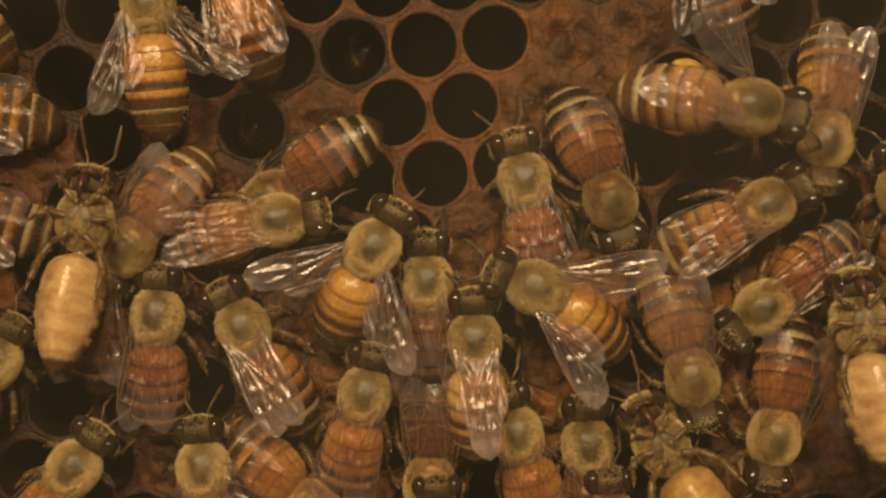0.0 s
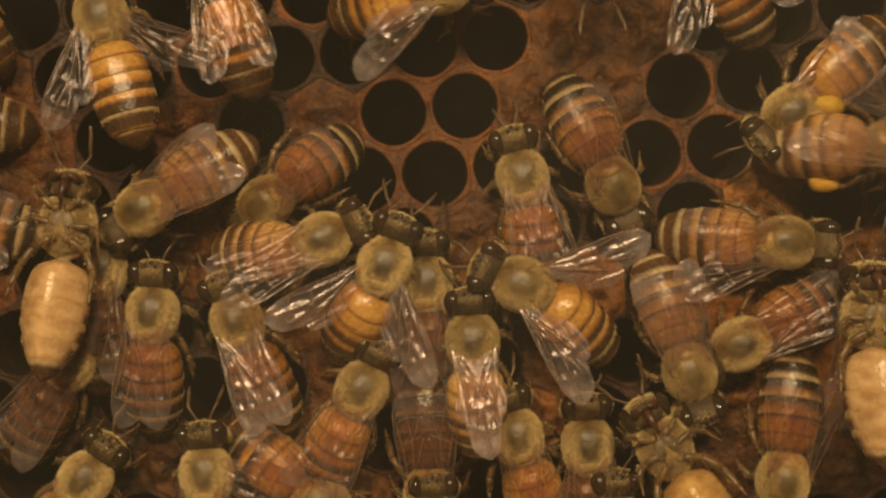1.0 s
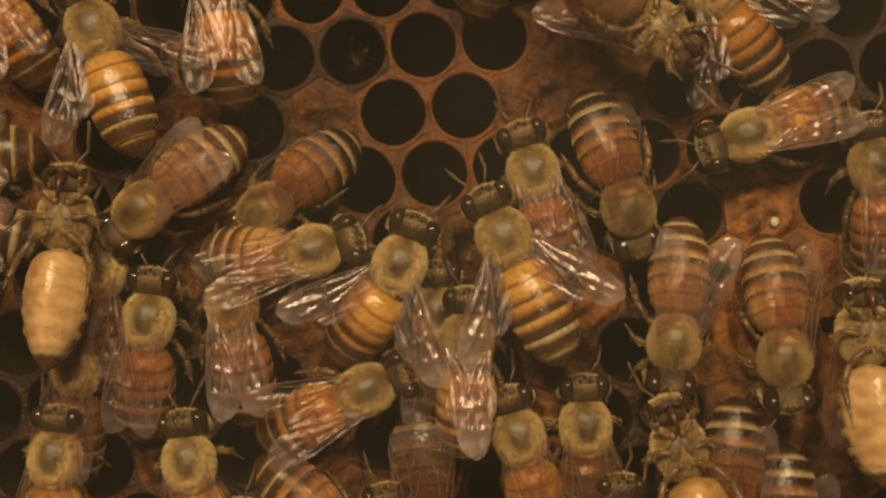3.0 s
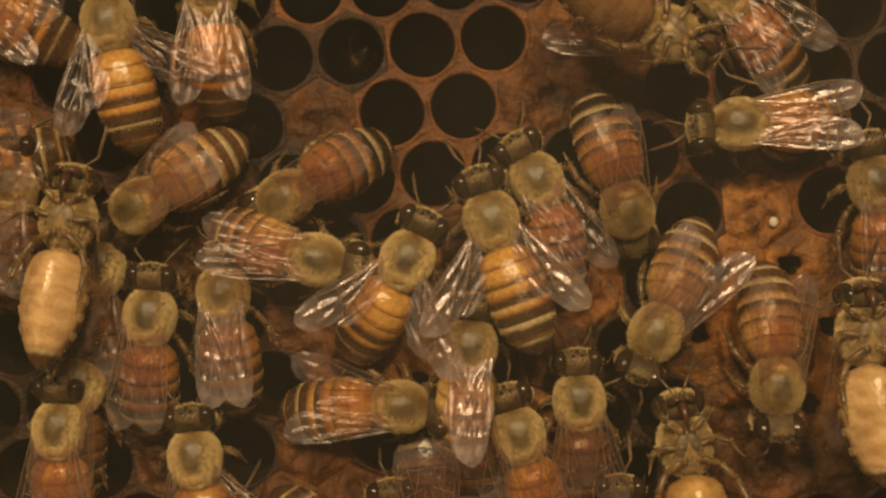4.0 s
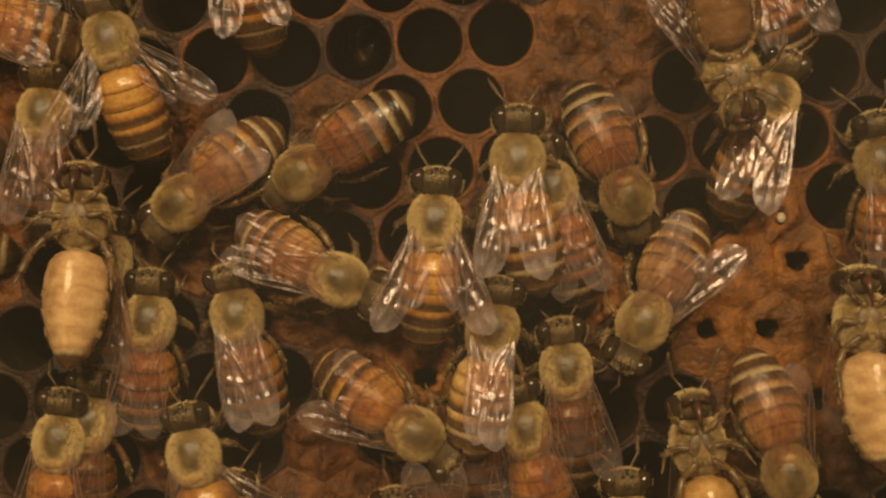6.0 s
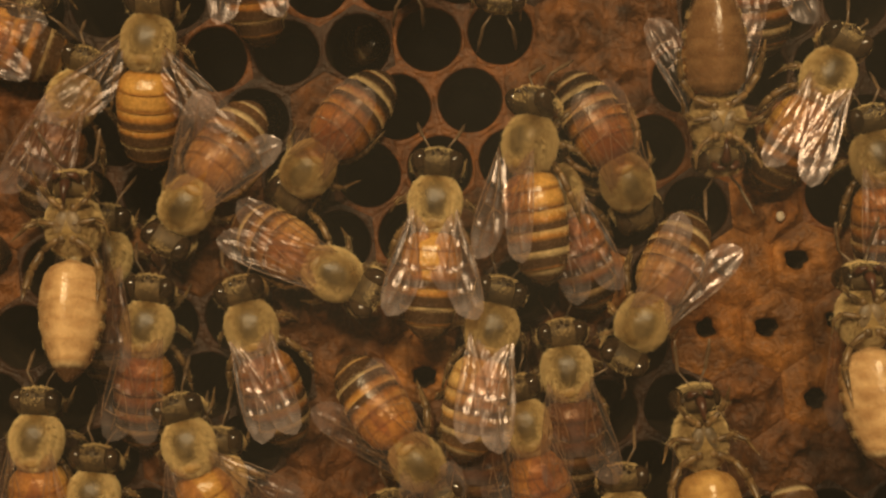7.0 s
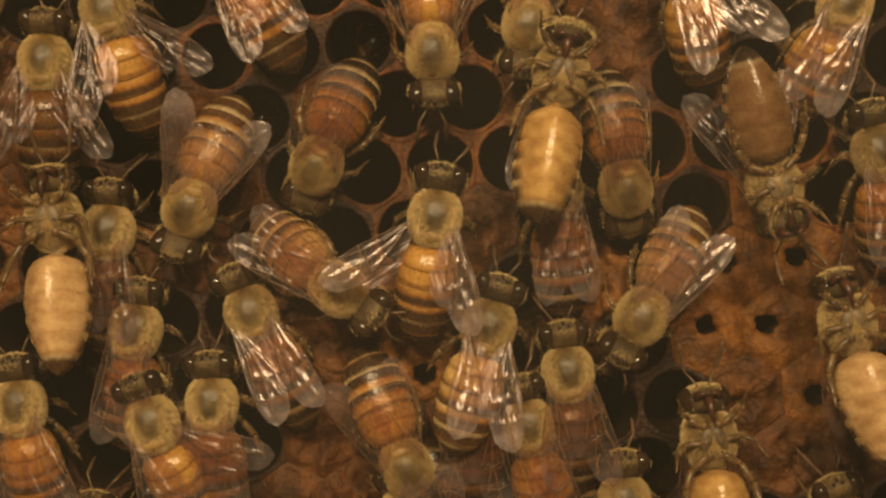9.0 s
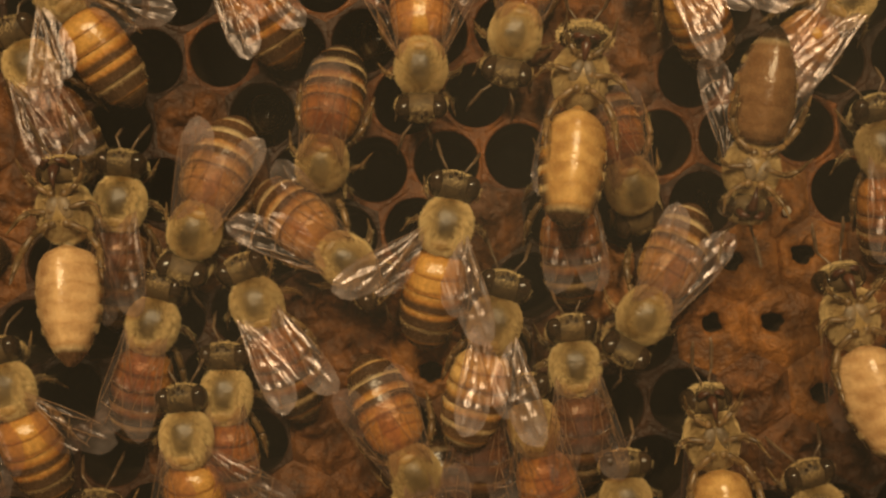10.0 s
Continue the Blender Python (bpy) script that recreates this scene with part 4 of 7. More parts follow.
    walk(BEES["c"]["abdomen"], [
        (0, abdomen_pose(0, 11, 2.6)), (0.5, abdomen_pose(0, 11, 2.6)), (1, abdomen_pose(0, 11, 2.6)), (1.5, abdomen_pose(0, 11, 2.3)),
        (2, abdomen_pose(0, 11, 2.3)), (2.5, abdomen_pose(0, 11, 2.3)), (4, abdomen_pose(0, 11, 2.3)), (4.5, abdomen_pose(0, 11, 2.3)),
        (5, abdomen_pose(0, 11, 2.3)), (5.5, abdomen_pose(0, 11, 2.3)), (7, abdomen_pose(0, 11, 2.6)), (7.5, abdomen_pose(0, 11, 2.6)),
        (8, abdomen_pose(0, 11, 2.6)), (8.5, abdomen_pose(0, 11, 2.6)), (9, abdomen_pose(0, 11, 2.6)), (9.5, abdomen_pose(0, 11, 2.6)),
        (10, abdomen_pose(0, 11, 2.6))])
    walk(BEES["d"]["bee"], [
        (0, on_comb(-21.82, 0.04, 4.4, -144.64, -6)), (0.5, on_comb(-20.45, 1.99, 4.4, -133.21, -6)), (1, on_comb(-20.65, 2.77, 4.4, -123.69, -6)),
        (1.5, on_comb(-20.26, 2.97, 4.4, -125.1, -6)), (2, on_comb(-20.45, 2.77, 4.4, -127.41, -6)), (2.5, on_comb(-20.65, 2.58, 4.4, -132.09, -6)),
        (4, on_comb(-20.91, 2.97, 4.4, -125.22, -16)), (4.5, on_comb(-20.84, 2.26, 4.4, -129.99, -16)), (5, on_comb(-20.46, 1.39, 4.4, -129.81, -16)),
        (5.5, on_comb(-19.34, 2.91, 4.4, -126.87, -16)), (7, on_comb(-18.09, 2.56, 4.4, -148.78, -6)), (7.5, on_comb(-18.09, 2.36, 4.4, -153.43, -6)),
        (8, on_comb(-18.24, 2.12, 4.4, -154.09, -6)), (8.5, on_comb(-17.85, 1.85, 4.4, -158.2, -6)), (9, on_comb(-17.89, 2.16, 4.4, -160.14, -6)),
        (9.5, on_comb(-17.6, 1.29, 4.4, -164.25, -6)), (10, on_comb(-17.96, 0.43, 4.4, -161.57, -6))])
    walk(BEES["d"]["head"], [(0, head_pose(-55)), (2.7, head_pose(-55)), (4, head_pose(-80)), (5.7, head_pose(-80)), (6.8, head_pose(-38)), (10, head_pose(-38))])
    walk(BEES["r"]["head"], [(0, head_pose(-42)), (2.7, head_pose(-50)), (4, head_pose(-80)), (10, head_pose(-80))])
    walk(BEES["d"]["abdomen"], [
        (0, abdomen_pose(0, 32.3)), (0.5, abdomen_pose(0, 32.24)), (1, abdomen_pose(0, 26.56)), (1.5, abdomen_pose(0, 32.3)),
        (2, abdomen_pose(0, 32.3)), (2.5, abdomen_pose(0, 32.3)), (4, abdomen_pose(0, 42.3)), (4.5, abdomen_pose(0, 42.3)),
        (5, abdomen_pose(0, 36.6)), (5.5, abdomen_pose(0, 42.3)), (7, abdomen_pose(0, 32.3)), (7.5, abdomen_pose(0, 32.3)),
        (8, abdomen_pose(0, 32.3)), (8.5, abdomen_pose(0, 32.3)), (9, abdomen_pose(0, 32.3)), (9.5, abdomen_pose(0, 32.3)),
        (10, abdomen_pose(0, 32.3))])
    walk(BEES["d"][-1], [(0, wing_pose(-1, 3)), (1, wing_pose(-1, 8)), (5.5, wing_pose(-1, 3)), (7, wing_pose(-1, 20)), (9.5, wing_pose(-1, 20)), (10, wing_pose(-1, 14))])
    walk(BEES["d"][1], [(0, wing_pose(1, 3)), (1, wing_pose(1, 3)), (5.5, wing_pose(1, 3)), (7, wing_pose(1, 10)), (9.5, wing_pose(1, 14)), (10, wing_pose(1, 3))])
    walk(BEES["e"]["bee"], [
        (0, on_comb(-12.12, 3.63, 2.6, -124.02, -16)), (0.5, on_comb(-12.52, 3.83, 2.6, -124.78, -16)), (1, on_comb(-12.55, 3.24, 2.4, -128.66, -16)),
        (1.5, on_comb(-12.55, 2.84, 2.4, -130.43, -16)), (2, on_comb(-12.55, 2.64, 2.4, -131.63, -16)), (2.5, on_comb(-12.75, 2.64, 2.4, -135, -16)),
        (4, on_comb(-10.87, 3.59, 3.6, -120.26, -16)), (4.5, on_comb(-10.01, 4.64, 3.6, -122.97, -16)), (5, on_comb(-10.02, 4.96, 3.6, -120.96, -16)),
        (5.5, on_comb(-10.46, 4.92, 3.6, -121.16, -16)), (7, on_comb(-9.79, 5.14, 3.6, -141.15, -16)), (7.5, on_comb(-9.98, 4.95, 3.6, -150.71, -16)),
        (8, on_comb(-10.14, 4.91, 3.6, -149.04, -16)), (8.5, on_comb(-9.35, 5.02, 3.6, -165.96, -16)), (9, on_comb(-9.2, 5.14, 3.6, -157.48, -16)),
        (9.5, on_comb(-8.89, 5.45, 3.6, -165.32, -16)), (10, on_comb(-9.25, 5.17, 3.6, -171.16, -16))])
    walk(BEES["e"]["abdomen"], [
        (0, abdomen_pose(0, 21.05)), (0.5, abdomen_pose(0, 43.83)), (1, abdomen_pose(0, 46)), (1.5, abdomen_pose(0, 46)),
        (2, abdomen_pose(0, 46)), (2.5, abdomen_pose(0, 46)), (4, abdomen_pose(0, 46)), (4.5, abdomen_pose(0, 44.57)),
        (5, abdomen_pose(0, 35.65)), (5.5, abdomen_pose(0, 16)), (7, abdomen_pose(0, 37.37)), (7.5, abdomen_pose(0, 34.05)),
        (8, abdomen_pose(0, 35.65)), (8.5, abdomen_pose(0, 40.57)), (9, abdomen_pose(0, 43.71)), (9.5, abdomen_pose(0, 46)),
        (10, abdomen_pose(0, 39.91))])
    walk(BEES["f"]["bee"], [
        (0, on_comb(-11.41, 1.98, 4.9, 80)), (0.5, on_comb(-9.66, 0.81, 4.9, 60)), (1, on_comb(-8.3, 0.62, 4.9, 65)),
        (1.5, on_comb(-9.66, -0.54, 4.9, 60)), (2, on_comb(-7.91, 0.43, 4.9, 60)), (2.5, on_comb(-9.08, 0.04, 4.9, 65)),
        (4, on_comb(-8.57, -0.74, 4.9, 100)), (4.5, on_comb(-8.5, -2.02, 4.9, 115)), (5, on_comb(-8.7, -2.11, 4.9, 115)),
        (5.5, on_comb(-7.4, -2.54, 4.9, 110)), (7, on_comb(-7.9, -2.12, 4.9, 118)), (7.5, on_comb(-7.9, -2.12, 4.9, 118)),
        (8, on_comb(-7.86, -2.35, 4.9, 120)), (8.5, on_comb(-8.24, -3.4, 4.9, 120)), (9, on_comb(-7.51, -3.4, 4.9, 125)),
        (9.5, on_comb(-7.5, -2.5, 4.9, 126)), (10, on_comb(-7.5, -1.6, 4.9, 129))])
    walk(BEES["f"]["abdomen"], [
        (0, abdomen_pose(2.88, 30.42)), (0.5, abdomen_pose(-24.43, 30.42)), (1, abdomen_pose(-23.7, 30.42)), (1.5, abdomen_pose(-31.3, 30.42)),
        (2, abdomen_pose(-21.35, 22.92)), (2.5, abdomen_pose(-22.4, 30.42)), (4, abdomen_pose(-8.43, 30.05)), (4.5, abdomen_pose(-4.43, 28.6)),
        (5, abdomen_pose(-7.47, 30.42)), (5.5, abdomen_pose(-10.53, 27.09)), (7, abdomen_pose(-0.39, 30.42)), (7.5, abdomen_pose(-2.53, 27.09)),
        (8, abdomen_pose(-0.53, 27.09)), (8.5, abdomen_pose(-8, 30.42)), (9, abdomen_pose(-4, 36)), (9.5, abdomen_pose(0, 40)),
        (10, abdomen_pose(0, 30.42))])
    walk(BEES["f"][-1], [(0, wing_pose(-1, 2)), (9.3, wing_pose(-1, 2)), (10, wing_pose(-1, 10))])
    walk(BEES["f"][1], [(0, wing_pose(1, 2)), (9.3, wing_pose(1, 2)), (10, wing_pose(1, 14))])
    walk(BEES["g"]["bee"], [
        (0, on_comb(-4.77, 0.04, 5.6, 32)), (0.5, on_comb(-4.39, -0.35, 5.6, 25)), (1, on_comb(-4, -1.12, 5.6, 20)),
        (1.5, on_comb(-4, -0.92, 5.6, 20)), (2, on_comb(-4.77, -1.5, 5.6, 30)), (2.5, on_comb(-3.62, -1.31, 5.6, 20)),
        (4, on_comb(-2.34, -0.73, 5.6, 25)), (4.5, on_comb(-1.5, -0.08, 5.6, 12)), (5, on_comb(-1.71, 1.56, 5.6, 2)),
        (5.5, on_comb(-1.18, 1.33, 5.6, 2)), (7, on_comb(-0.91, 2.71, 5.6, 3.43)), (7.5, on_comb(-1.1, 3.28, 5.6, 2.34)),
        (8, on_comb(-1.25, 3.43, 5.6, 0)), (8.5, on_comb(-0.87, 2.39, 5.6, 7.28)), (9, on_comb(-0.91, 1.54, 5.6, 7.43)),
        (9.5, on_comb(-0.89, 1.26, 5.6, 13.86)), (10, on_comb(-0.59, 0.8, 5.6, 11.07))])
    walk(BEES["g"]["abdomen"], [
        (0, abdomen_pose(10.46, 36.51)), (0.5, abdomen_pose(-2.82, 36.51)), (1, abdomen_pose(-11.7, 36.51)), (1.5, abdomen_pose(-10.74, 34.24)),
        (2, abdomen_pose(-4.05, 30.03)), (2.5, abdomen_pose(-19.64, 27.72)), (4, abdomen_pose(-7.28, 29.21)), (4.5, abdomen_pose(-10.04, 28.14)),
        (5, abdomen_pose(-2.76, 17.95)), (5.5, abdomen_pose(-5.43, 24.76)), (7, abdomen_pose(0, 3.48)), (7.5, abdomen_pose(0, 13.44)),
        (8, abdomen_pose(0, 13.68)), (8.5, abdomen_pose(0, 21.22)), (9, abdomen_pose(0, 24.76)), (9.5, abdomen_pose(0, 16.81)),
        (10, abdomen_pose(0, 23.1))])
    walk(BEES["g"][-1], [(0, wing_pose(-1, 42)), (1, wing_pose(-1, 41)), (2.5, wing_pose(-1, 49)), (4, wing_pose(-1, 30)), (4.5, wing_pose(-1, 41)), (5, wing_pose(-1, 55)), (5.5, wing_pose(-1, 36)), (7, wing_pose(-1, 12)), (7.5, wing_pose(-1, 38)), (8, wing_pose(-1, 36)), (8.5, wing_pose(-1, 44)), (9, wing_pose(-1, 50)), (9.5, wing_pose(-1, 56)), (10, wing_pose(-1, 46))])
    walk(BEES["g"][1], [(0, wing_pose(1, 46)), (1, wing_pose(1, 38)), (2.5, wing_pose(1, 34)), (4, wing_pose(1, 46)), (4.5, wing_pose(1, 31)), (5, wing_pose(1, 36)), (5.5, wing_pose(1, 30)), (7, wing_pose(1, 16)), (7.5, wing_pose(1, 20)), (8, wing_pose(1, 36)), (8.5, wing_pose(1, 24)), (9, wing_pose(1, 20)), (9.5, wing_pose(1, 16)), (10, wing_pose(1, 24))])
    walk(BEES["h"]["bee"], [
        (0, on_comb(6.36, -2.64, 6, -68)), (0.5, on_comb(6.16, -2.45, 6, -62)), (1, on_comb(5.4, -2.45, 6, -65)),
        (1.5, on_comb(5.02, -1.88, 6, -60)), (2, on_comb(4.25, -0.92, 6, -50)), (2.5, on_comb(4.44, 0.04, 6, -35)),
        (4, on_comb(3.42, 1.95, 6, -18)), (4.5, on_comb(3.87, 2.6, 6, -16)), (5, on_comb(3.66, 3.47, 6, -14)),
        (5.5, on_comb(4.18, 4.77, 6, -2)), (5.7, on_comb(4.31, 5.13, 6, 0)), (6.8, on_comb(5.48, 6.58, 6.5, 5, 0, -35)),
        (7, on_comb(5.46, 6.62, 7, 5, 0, -40)), (7.2, on_comb(4.95, 6.49, 7.2, 0, 0, -65)), (7.27, on_comb(4.44, 6.57, 7.6, -6, 0, -115)),
        (7.33, on_comb(4.16, 6.67, 7.8, -10, 0, -160)), (7.5, on_comb(3.97, 7.49, 7.8, 5, 0, -180)), (8, on_comb(4.2, 10.07, 7.8, 11.31, 0, -180)),
        (8.5, on_comb(6.91, 11.24, 7.8, 9.87, 0, -180)), (9, on_comb(7.43, 10.97, 7.8, 9.27, 0, -180)), (9.5, on_comb(8.46, 10.70, 7.8, 9.46, 0, -180)),
        (10, on_comb(8.29, 10.62, 7.8, 5.95, 0, -180))])
    walk(BEES["h"]["abdomen"], [
        (0, abdomen_pose(-21.15, 34.86)), (0.5, abdomen_pose(-17, 34.91)), (1, abdomen_pose(-18.21, 31.34)), (1.5, abdomen_pose(-14.17, 20.33)),
        (2, abdomen_pose(-10.48, 0)), (2.5, abdomen_pose(-0.71, 0)), (4, abdomen_pose(1.8, 0)), (4.5, abdomen_pose(2.08, 0)),
        (5, abdomen_pose(3.74, 0)), (5.5, abdomen_pose(12.86, 10.63)), (5.7, abdomen_pose(14.64, 11)), (6.8, abdomen_pose(10.09, 18.27)),
        (7, abdomen_pose(8.81, 12.02)), (7.2, abdomen_pose(4.63, 20.15)), (7.27, abdomen_pose(-6.01, 8)), (7.33, abdomen_pose(-7.07, 8)),
        (7.5, abdomen_pose(-17.91, 8, 2.3)), (8, abdomen_pose(0, 8, 2.3)), (8.5, abdomen_pose(0, 8, 2.3)), (9, abdomen_pose(0, 8, 2.3)),
        (9.5, abdomen_pose(0, 8, 2.3)), (10, abdomen_pose(0, 8, 2.3))])
    walk(BEES["h"][-1], [(0, wing_pose(-1, 37)), (1, wing_pose(-1, 33)), (1.5, wing_pose(-1, 28)), (2.5, wing_pose(-1, 34)), (4, wing_pose(-1, 46)), (4.5, wing_pose(-1, 40)), (5, wing_pose(-1, 38)), (5.5, wing_pose(-1, 8)), (6.8, wing_pose(-1, 6)), (10, wing_pose(-1, 4))])
    walk(BEES["h"][1], [(0, wing_pose(1, 30)), (1, wing_pose(1, 44)), (1.5, wing_pose(1, 44)), (2.5, wing_pose(1, 40)), (4, wing_pose(1, 24)), (4.5, wing_pose(1, 32)), (5, wing_pose(1, 28)), (5.5, wing_pose(1, 12)), (6.8, wing_pose(1, 6)), (10, wing_pose(1, 4))])
    walk(BEES["i"]["bee"], [
        (0, on_comb(2.18, -6.32, 5.2, -2.49)), (0.5, on_comb(2.18, -6.32, 5.2, -3.73)), (1, on_comb(2.02, -6.32, 5.2, -4.07)),
        (1.5, on_comb(1.98, -6.32, 5.2, -3.81)), (2, on_comb(1.86, -6.32, 5.2, -1.99)), (2.5, on_comb(1.71, -6.12, 5.2, -0.5)),
        (4, on_comb(1.99, -6.71, 5.2, 5.71)), (4.5, on_comb(2.57, -6.05, 5.2, 8.3)), (5, on_comb(2.75, -5.74, 5.2, 8.3)),
        (5.5, on_comb(2.90, -5.78, 5.2, 8.3)), (7, on_comb(2.98, -5.95, 5.2, 12.91)), (7.5, on_comb(2.98, -5.95, 5.2, 12.91)),
        (8, on_comb(3.02, -6.18, 5.2, 13.45)), (8.5, on_comb(2.82, -6.07, 5.2, 14.04)), (9, on_comb(2.78, -5.96, 5.2, 15.46)),
        (9.5, on_comb(2.69, -5.84, 5.2, 12.91)), (10, on_comb(2.72, -5.92, 5.2, 14.32))])
    walk(BEES["i"]["abdomen"], [
        (0, abdomen_pose(0, 23.67)), (0.5, abdomen_pose(0, 23.48)), (1, abdomen_pose(0, 26.3)), (1.5, abdomen_pose(0, 26.3)),
        (2, abdomen_pose(0, 23.73)), (2.5, abdomen_pose(0, 23.82)), (4, abdomen_pose(0, 26.3)), (4.5, abdomen_pose(0, 12.39)),
        (5, abdomen_pose(0, 12.39)), (5.5, abdomen_pose(0, 12.39)), (7, abdomen_pose(0, 5.78)), (7.5, abdomen_pose(0, 5.78)),
        (8, abdomen_pose(0, 18.77)), (8.5, abdomen_pose(0, 0)), (9, abdomen_pose(0, 10.56)), (9.5, abdomen_pose(0, 5.78)),
        (10, abdomen_pose(0, 12.39))])
    walk(BEES["i"][-1], [(0, wing_pose(-1, -12, 5)), (5.5, wing_pose(-1, -10, 5)), (7, wing_pose(-1, -6, 5)), (9, wing_pose(-1, -6, 5)), (10, wing_pose(-1, -6, 5))])
    walk(BEES["i"][1], [(0, wing_pose(1, -4, 5)), (5.5, wing_pose(1, 0, 5)), (7, wing_pose(1, 8, 5)), (9, wing_pose(1, 20, 5)), (10, wing_pose(1, 30, 5))])
    walk(BEES["k"]["bee"], [
        (0, on_comb(-19.98, -4.7, 3.4, 2.08)), (0.5, on_comb(-20.1, -4.5, 3.4, 1.3)), (1, on_comb(-20.3, -4.5, 3.4, 2.54)),
        (1.5, on_comb(-20.38, -4.7, 3.4, 4.47)), (2, on_comb(-20.38, -4.9, 3.4, 5.84)), (2.5, on_comb(-20.62, -5.09, 3.4, 7)),
        (4, on_comb(-20.37, -4.7, 3.4, 3.81)), (4.5, on_comb(-20.62, -4.82, 3.4, 3.12)), (5, on_comb(-20.43, -5.1, 3.4, 3.12)),
        (5.5, on_comb(-20.95, -5.14, 3.4, 2.66)), (7, on_comb(-21.06, -5.9, 3.4, 5.44)), (7.5, on_comb(-21.26, -5.7, 3.4, 5.31)),
        (8, on_comb(-21.02, -5.94, 3.4, 5.44)), (8.5, on_comb(-21.62, -6.22, 3.4, 5.57)), (9, on_comb(-21.85, -6.3, 3.4, 5.57)),
        (9.5, on_comb(-20.96, -5.99, 3.4, 7.94)), (10, on_comb(-21.12, -6.07, 3.4, 12.38))])
    walk(BEES["k"]["abdomen"], [
        (0, abdomen_pose(0, 18.45)), (0.5, abdomen_pose(0, 18.45)), (1, abdomen_pose(0, 18.45)), (1.5, abdomen_pose(0, 18.45)),
        (2, abdomen_pose(0, 18.45)), (2.5, abdomen_pose(0, 18.45)), (4, abdomen_pose(0, 18.45)), (4.5, abdomen_pose(0, 18.45)),
        (5, abdomen_pose(0, 18.45)), (5.5, abdomen_pose(0, 18.45)), (7, abdomen_pose(0, 18.45)), (7.5, abdomen_pose(0, 18.45)),
        (8, abdomen_pose(0, 18.45)), (8.5, abdomen_pose(0, 18.45)), (9, abdomen_pose(0, 18.45)), (9.5, abdomen_pose(0, 18.45)),
        (10, abdomen_pose(0, 18.45))])
    walk(BEES["l"]["bee"], [
        (0, on_comb(-14.03, -5.51, 3.1, -29.36)), (0.5, on_comb(-14.62, -5.51, 3.1, -29.93)), (1, on_comb(-14.43, -5.11, 3.1, -21.25)),
        (1.5, on_comb(-14.23, -5.11, 3.1, -11.89)), (2, on_comb(-14.43, -4.72, 3.1, -8.75)), (2.5, on_comb(-14.62, -4.32, 3.1, -8.75)),
        (4, on_comb(-15.29, -3.13, 3.1, -4.64)), (4.5, on_comb(-15.62, -2.86, 3.1, -6.52)), (5, on_comb(-15.42, -3.34, 3.1, -11.59)),
        (5.5, on_comb(-15.27, -4.17, 3.1, -11.31)), (7, on_comb(-13.81, -5.92, 3.1, -16.94)), (7.5, on_comb(-13.61, -5.72, 3.1, -18.73)),
        (8, on_comb(-14.75, -5.96, 3.1, -23.86)), (8.5, on_comb(-13.57, -5.84, 3.1, -19.98)), (9, on_comb(-13.81, -5.13, 3.1, -24.68)),
        (9.5, on_comb(-14.09, -4.82, 3.1, -26.57)), (10, on_comb(-13.86, -4.7, 3.1, -22.07))])
    walk(BEES["l"]["abdomen"], [
        (0, abdomen_pose(0, 16.17)), (0.5, abdomen_pose(0, 16.17)), (1, abdomen_pose(0, 16.17)), (1.5, abdomen_pose(0, 16.17)),
        (2, abdomen_pose(0, 16.17)), (2.5, abdomen_pose(0, 16.17)), (4, abdomen_pose(0, 16.17)), (4.5, abdomen_pose(0, 16.17)),
        (5, abdomen_pose(0, 16.17)), (5.5, abdomen_pose(0, 16.17)), (7, abdomen_pose(0, 16.17)), (7.5, abdomen_pose(0, 4.52)),
        (8, abdomen_pose(0, 16.17)), (8.5, abdomen_pose(0, 16.17)), (9, abdomen_pose(0, 16.17)), (9.5, abdomen_pose(0, 16.17)),
        (10, abdomen_pose(0, 16.17))])
    walk(BEES["l"][-1], [(0, wing_pose(-1, 0)), (1.5, wing_pose(-1, 2)), (2, wing_pose(-1, 4)), (4, wing_pose(-1, 0)), (7, wing_pose(-1, 0)), (9, wing_pose(-1, 0)), (10, wing_pose(-1, -4))])
    walk(BEES["l"][1], [(0, wing_pose(1, -4)), (1.5, wing_pose(1, 2)), (2, wing_pose(1, 4)), (4, wing_pose(1, 0)), (7, wing_pose(1, 0)), (9, wing_pose(1, 8)), (10, wing_pose(1, 16))])
    walk(BEES["m"]["bee"], [
        (0, on_comb(-5.46, -10.18, 3.8, 12.68)), (0.5, on_comb(-5.46, -10.18, 3.8, 12.68)), (1, on_comb(-5.66, -9.79, 3.8, 25.28)),
        (1.5, on_comb(-5.66, -9.79, 3.8, 33.31)), (2, on_comb(-5.66, -9.79, 3.8, 34.08)), (2.5, on_comb(-6.25, -9.79, 3.8, 45)),
        (4, on_comb(-2.79, -10.97, 3.8, 95)), (4.5, on_comb(-3.11, -12.07, 3.8, 93.9)), (5, on_comb(-3.31, -12.35, 3.8, 98.53)),
        (5.5, on_comb(-2.77, -12.39, 3.8, 113.7)), (7, on_comb(-2.1, -15.31, 3.8, 142.59)), (7.5, on_comb(-2.49, -14.92, 3.8, 152.24)),
        (8, on_comb(-2.65, -15.35, 3.8, 153.43)), (8.5, on_comb(-2.45, -15.82, 3.8, 155.77)), (9, on_comb(-2.89, -15.91, 3.8, 157.17)),
        (9.5, on_comb(-2.78, -16.38, 3.8, 157.38)), (10, on_comb(-2.75, -16.46, 3.8, 154.03))])
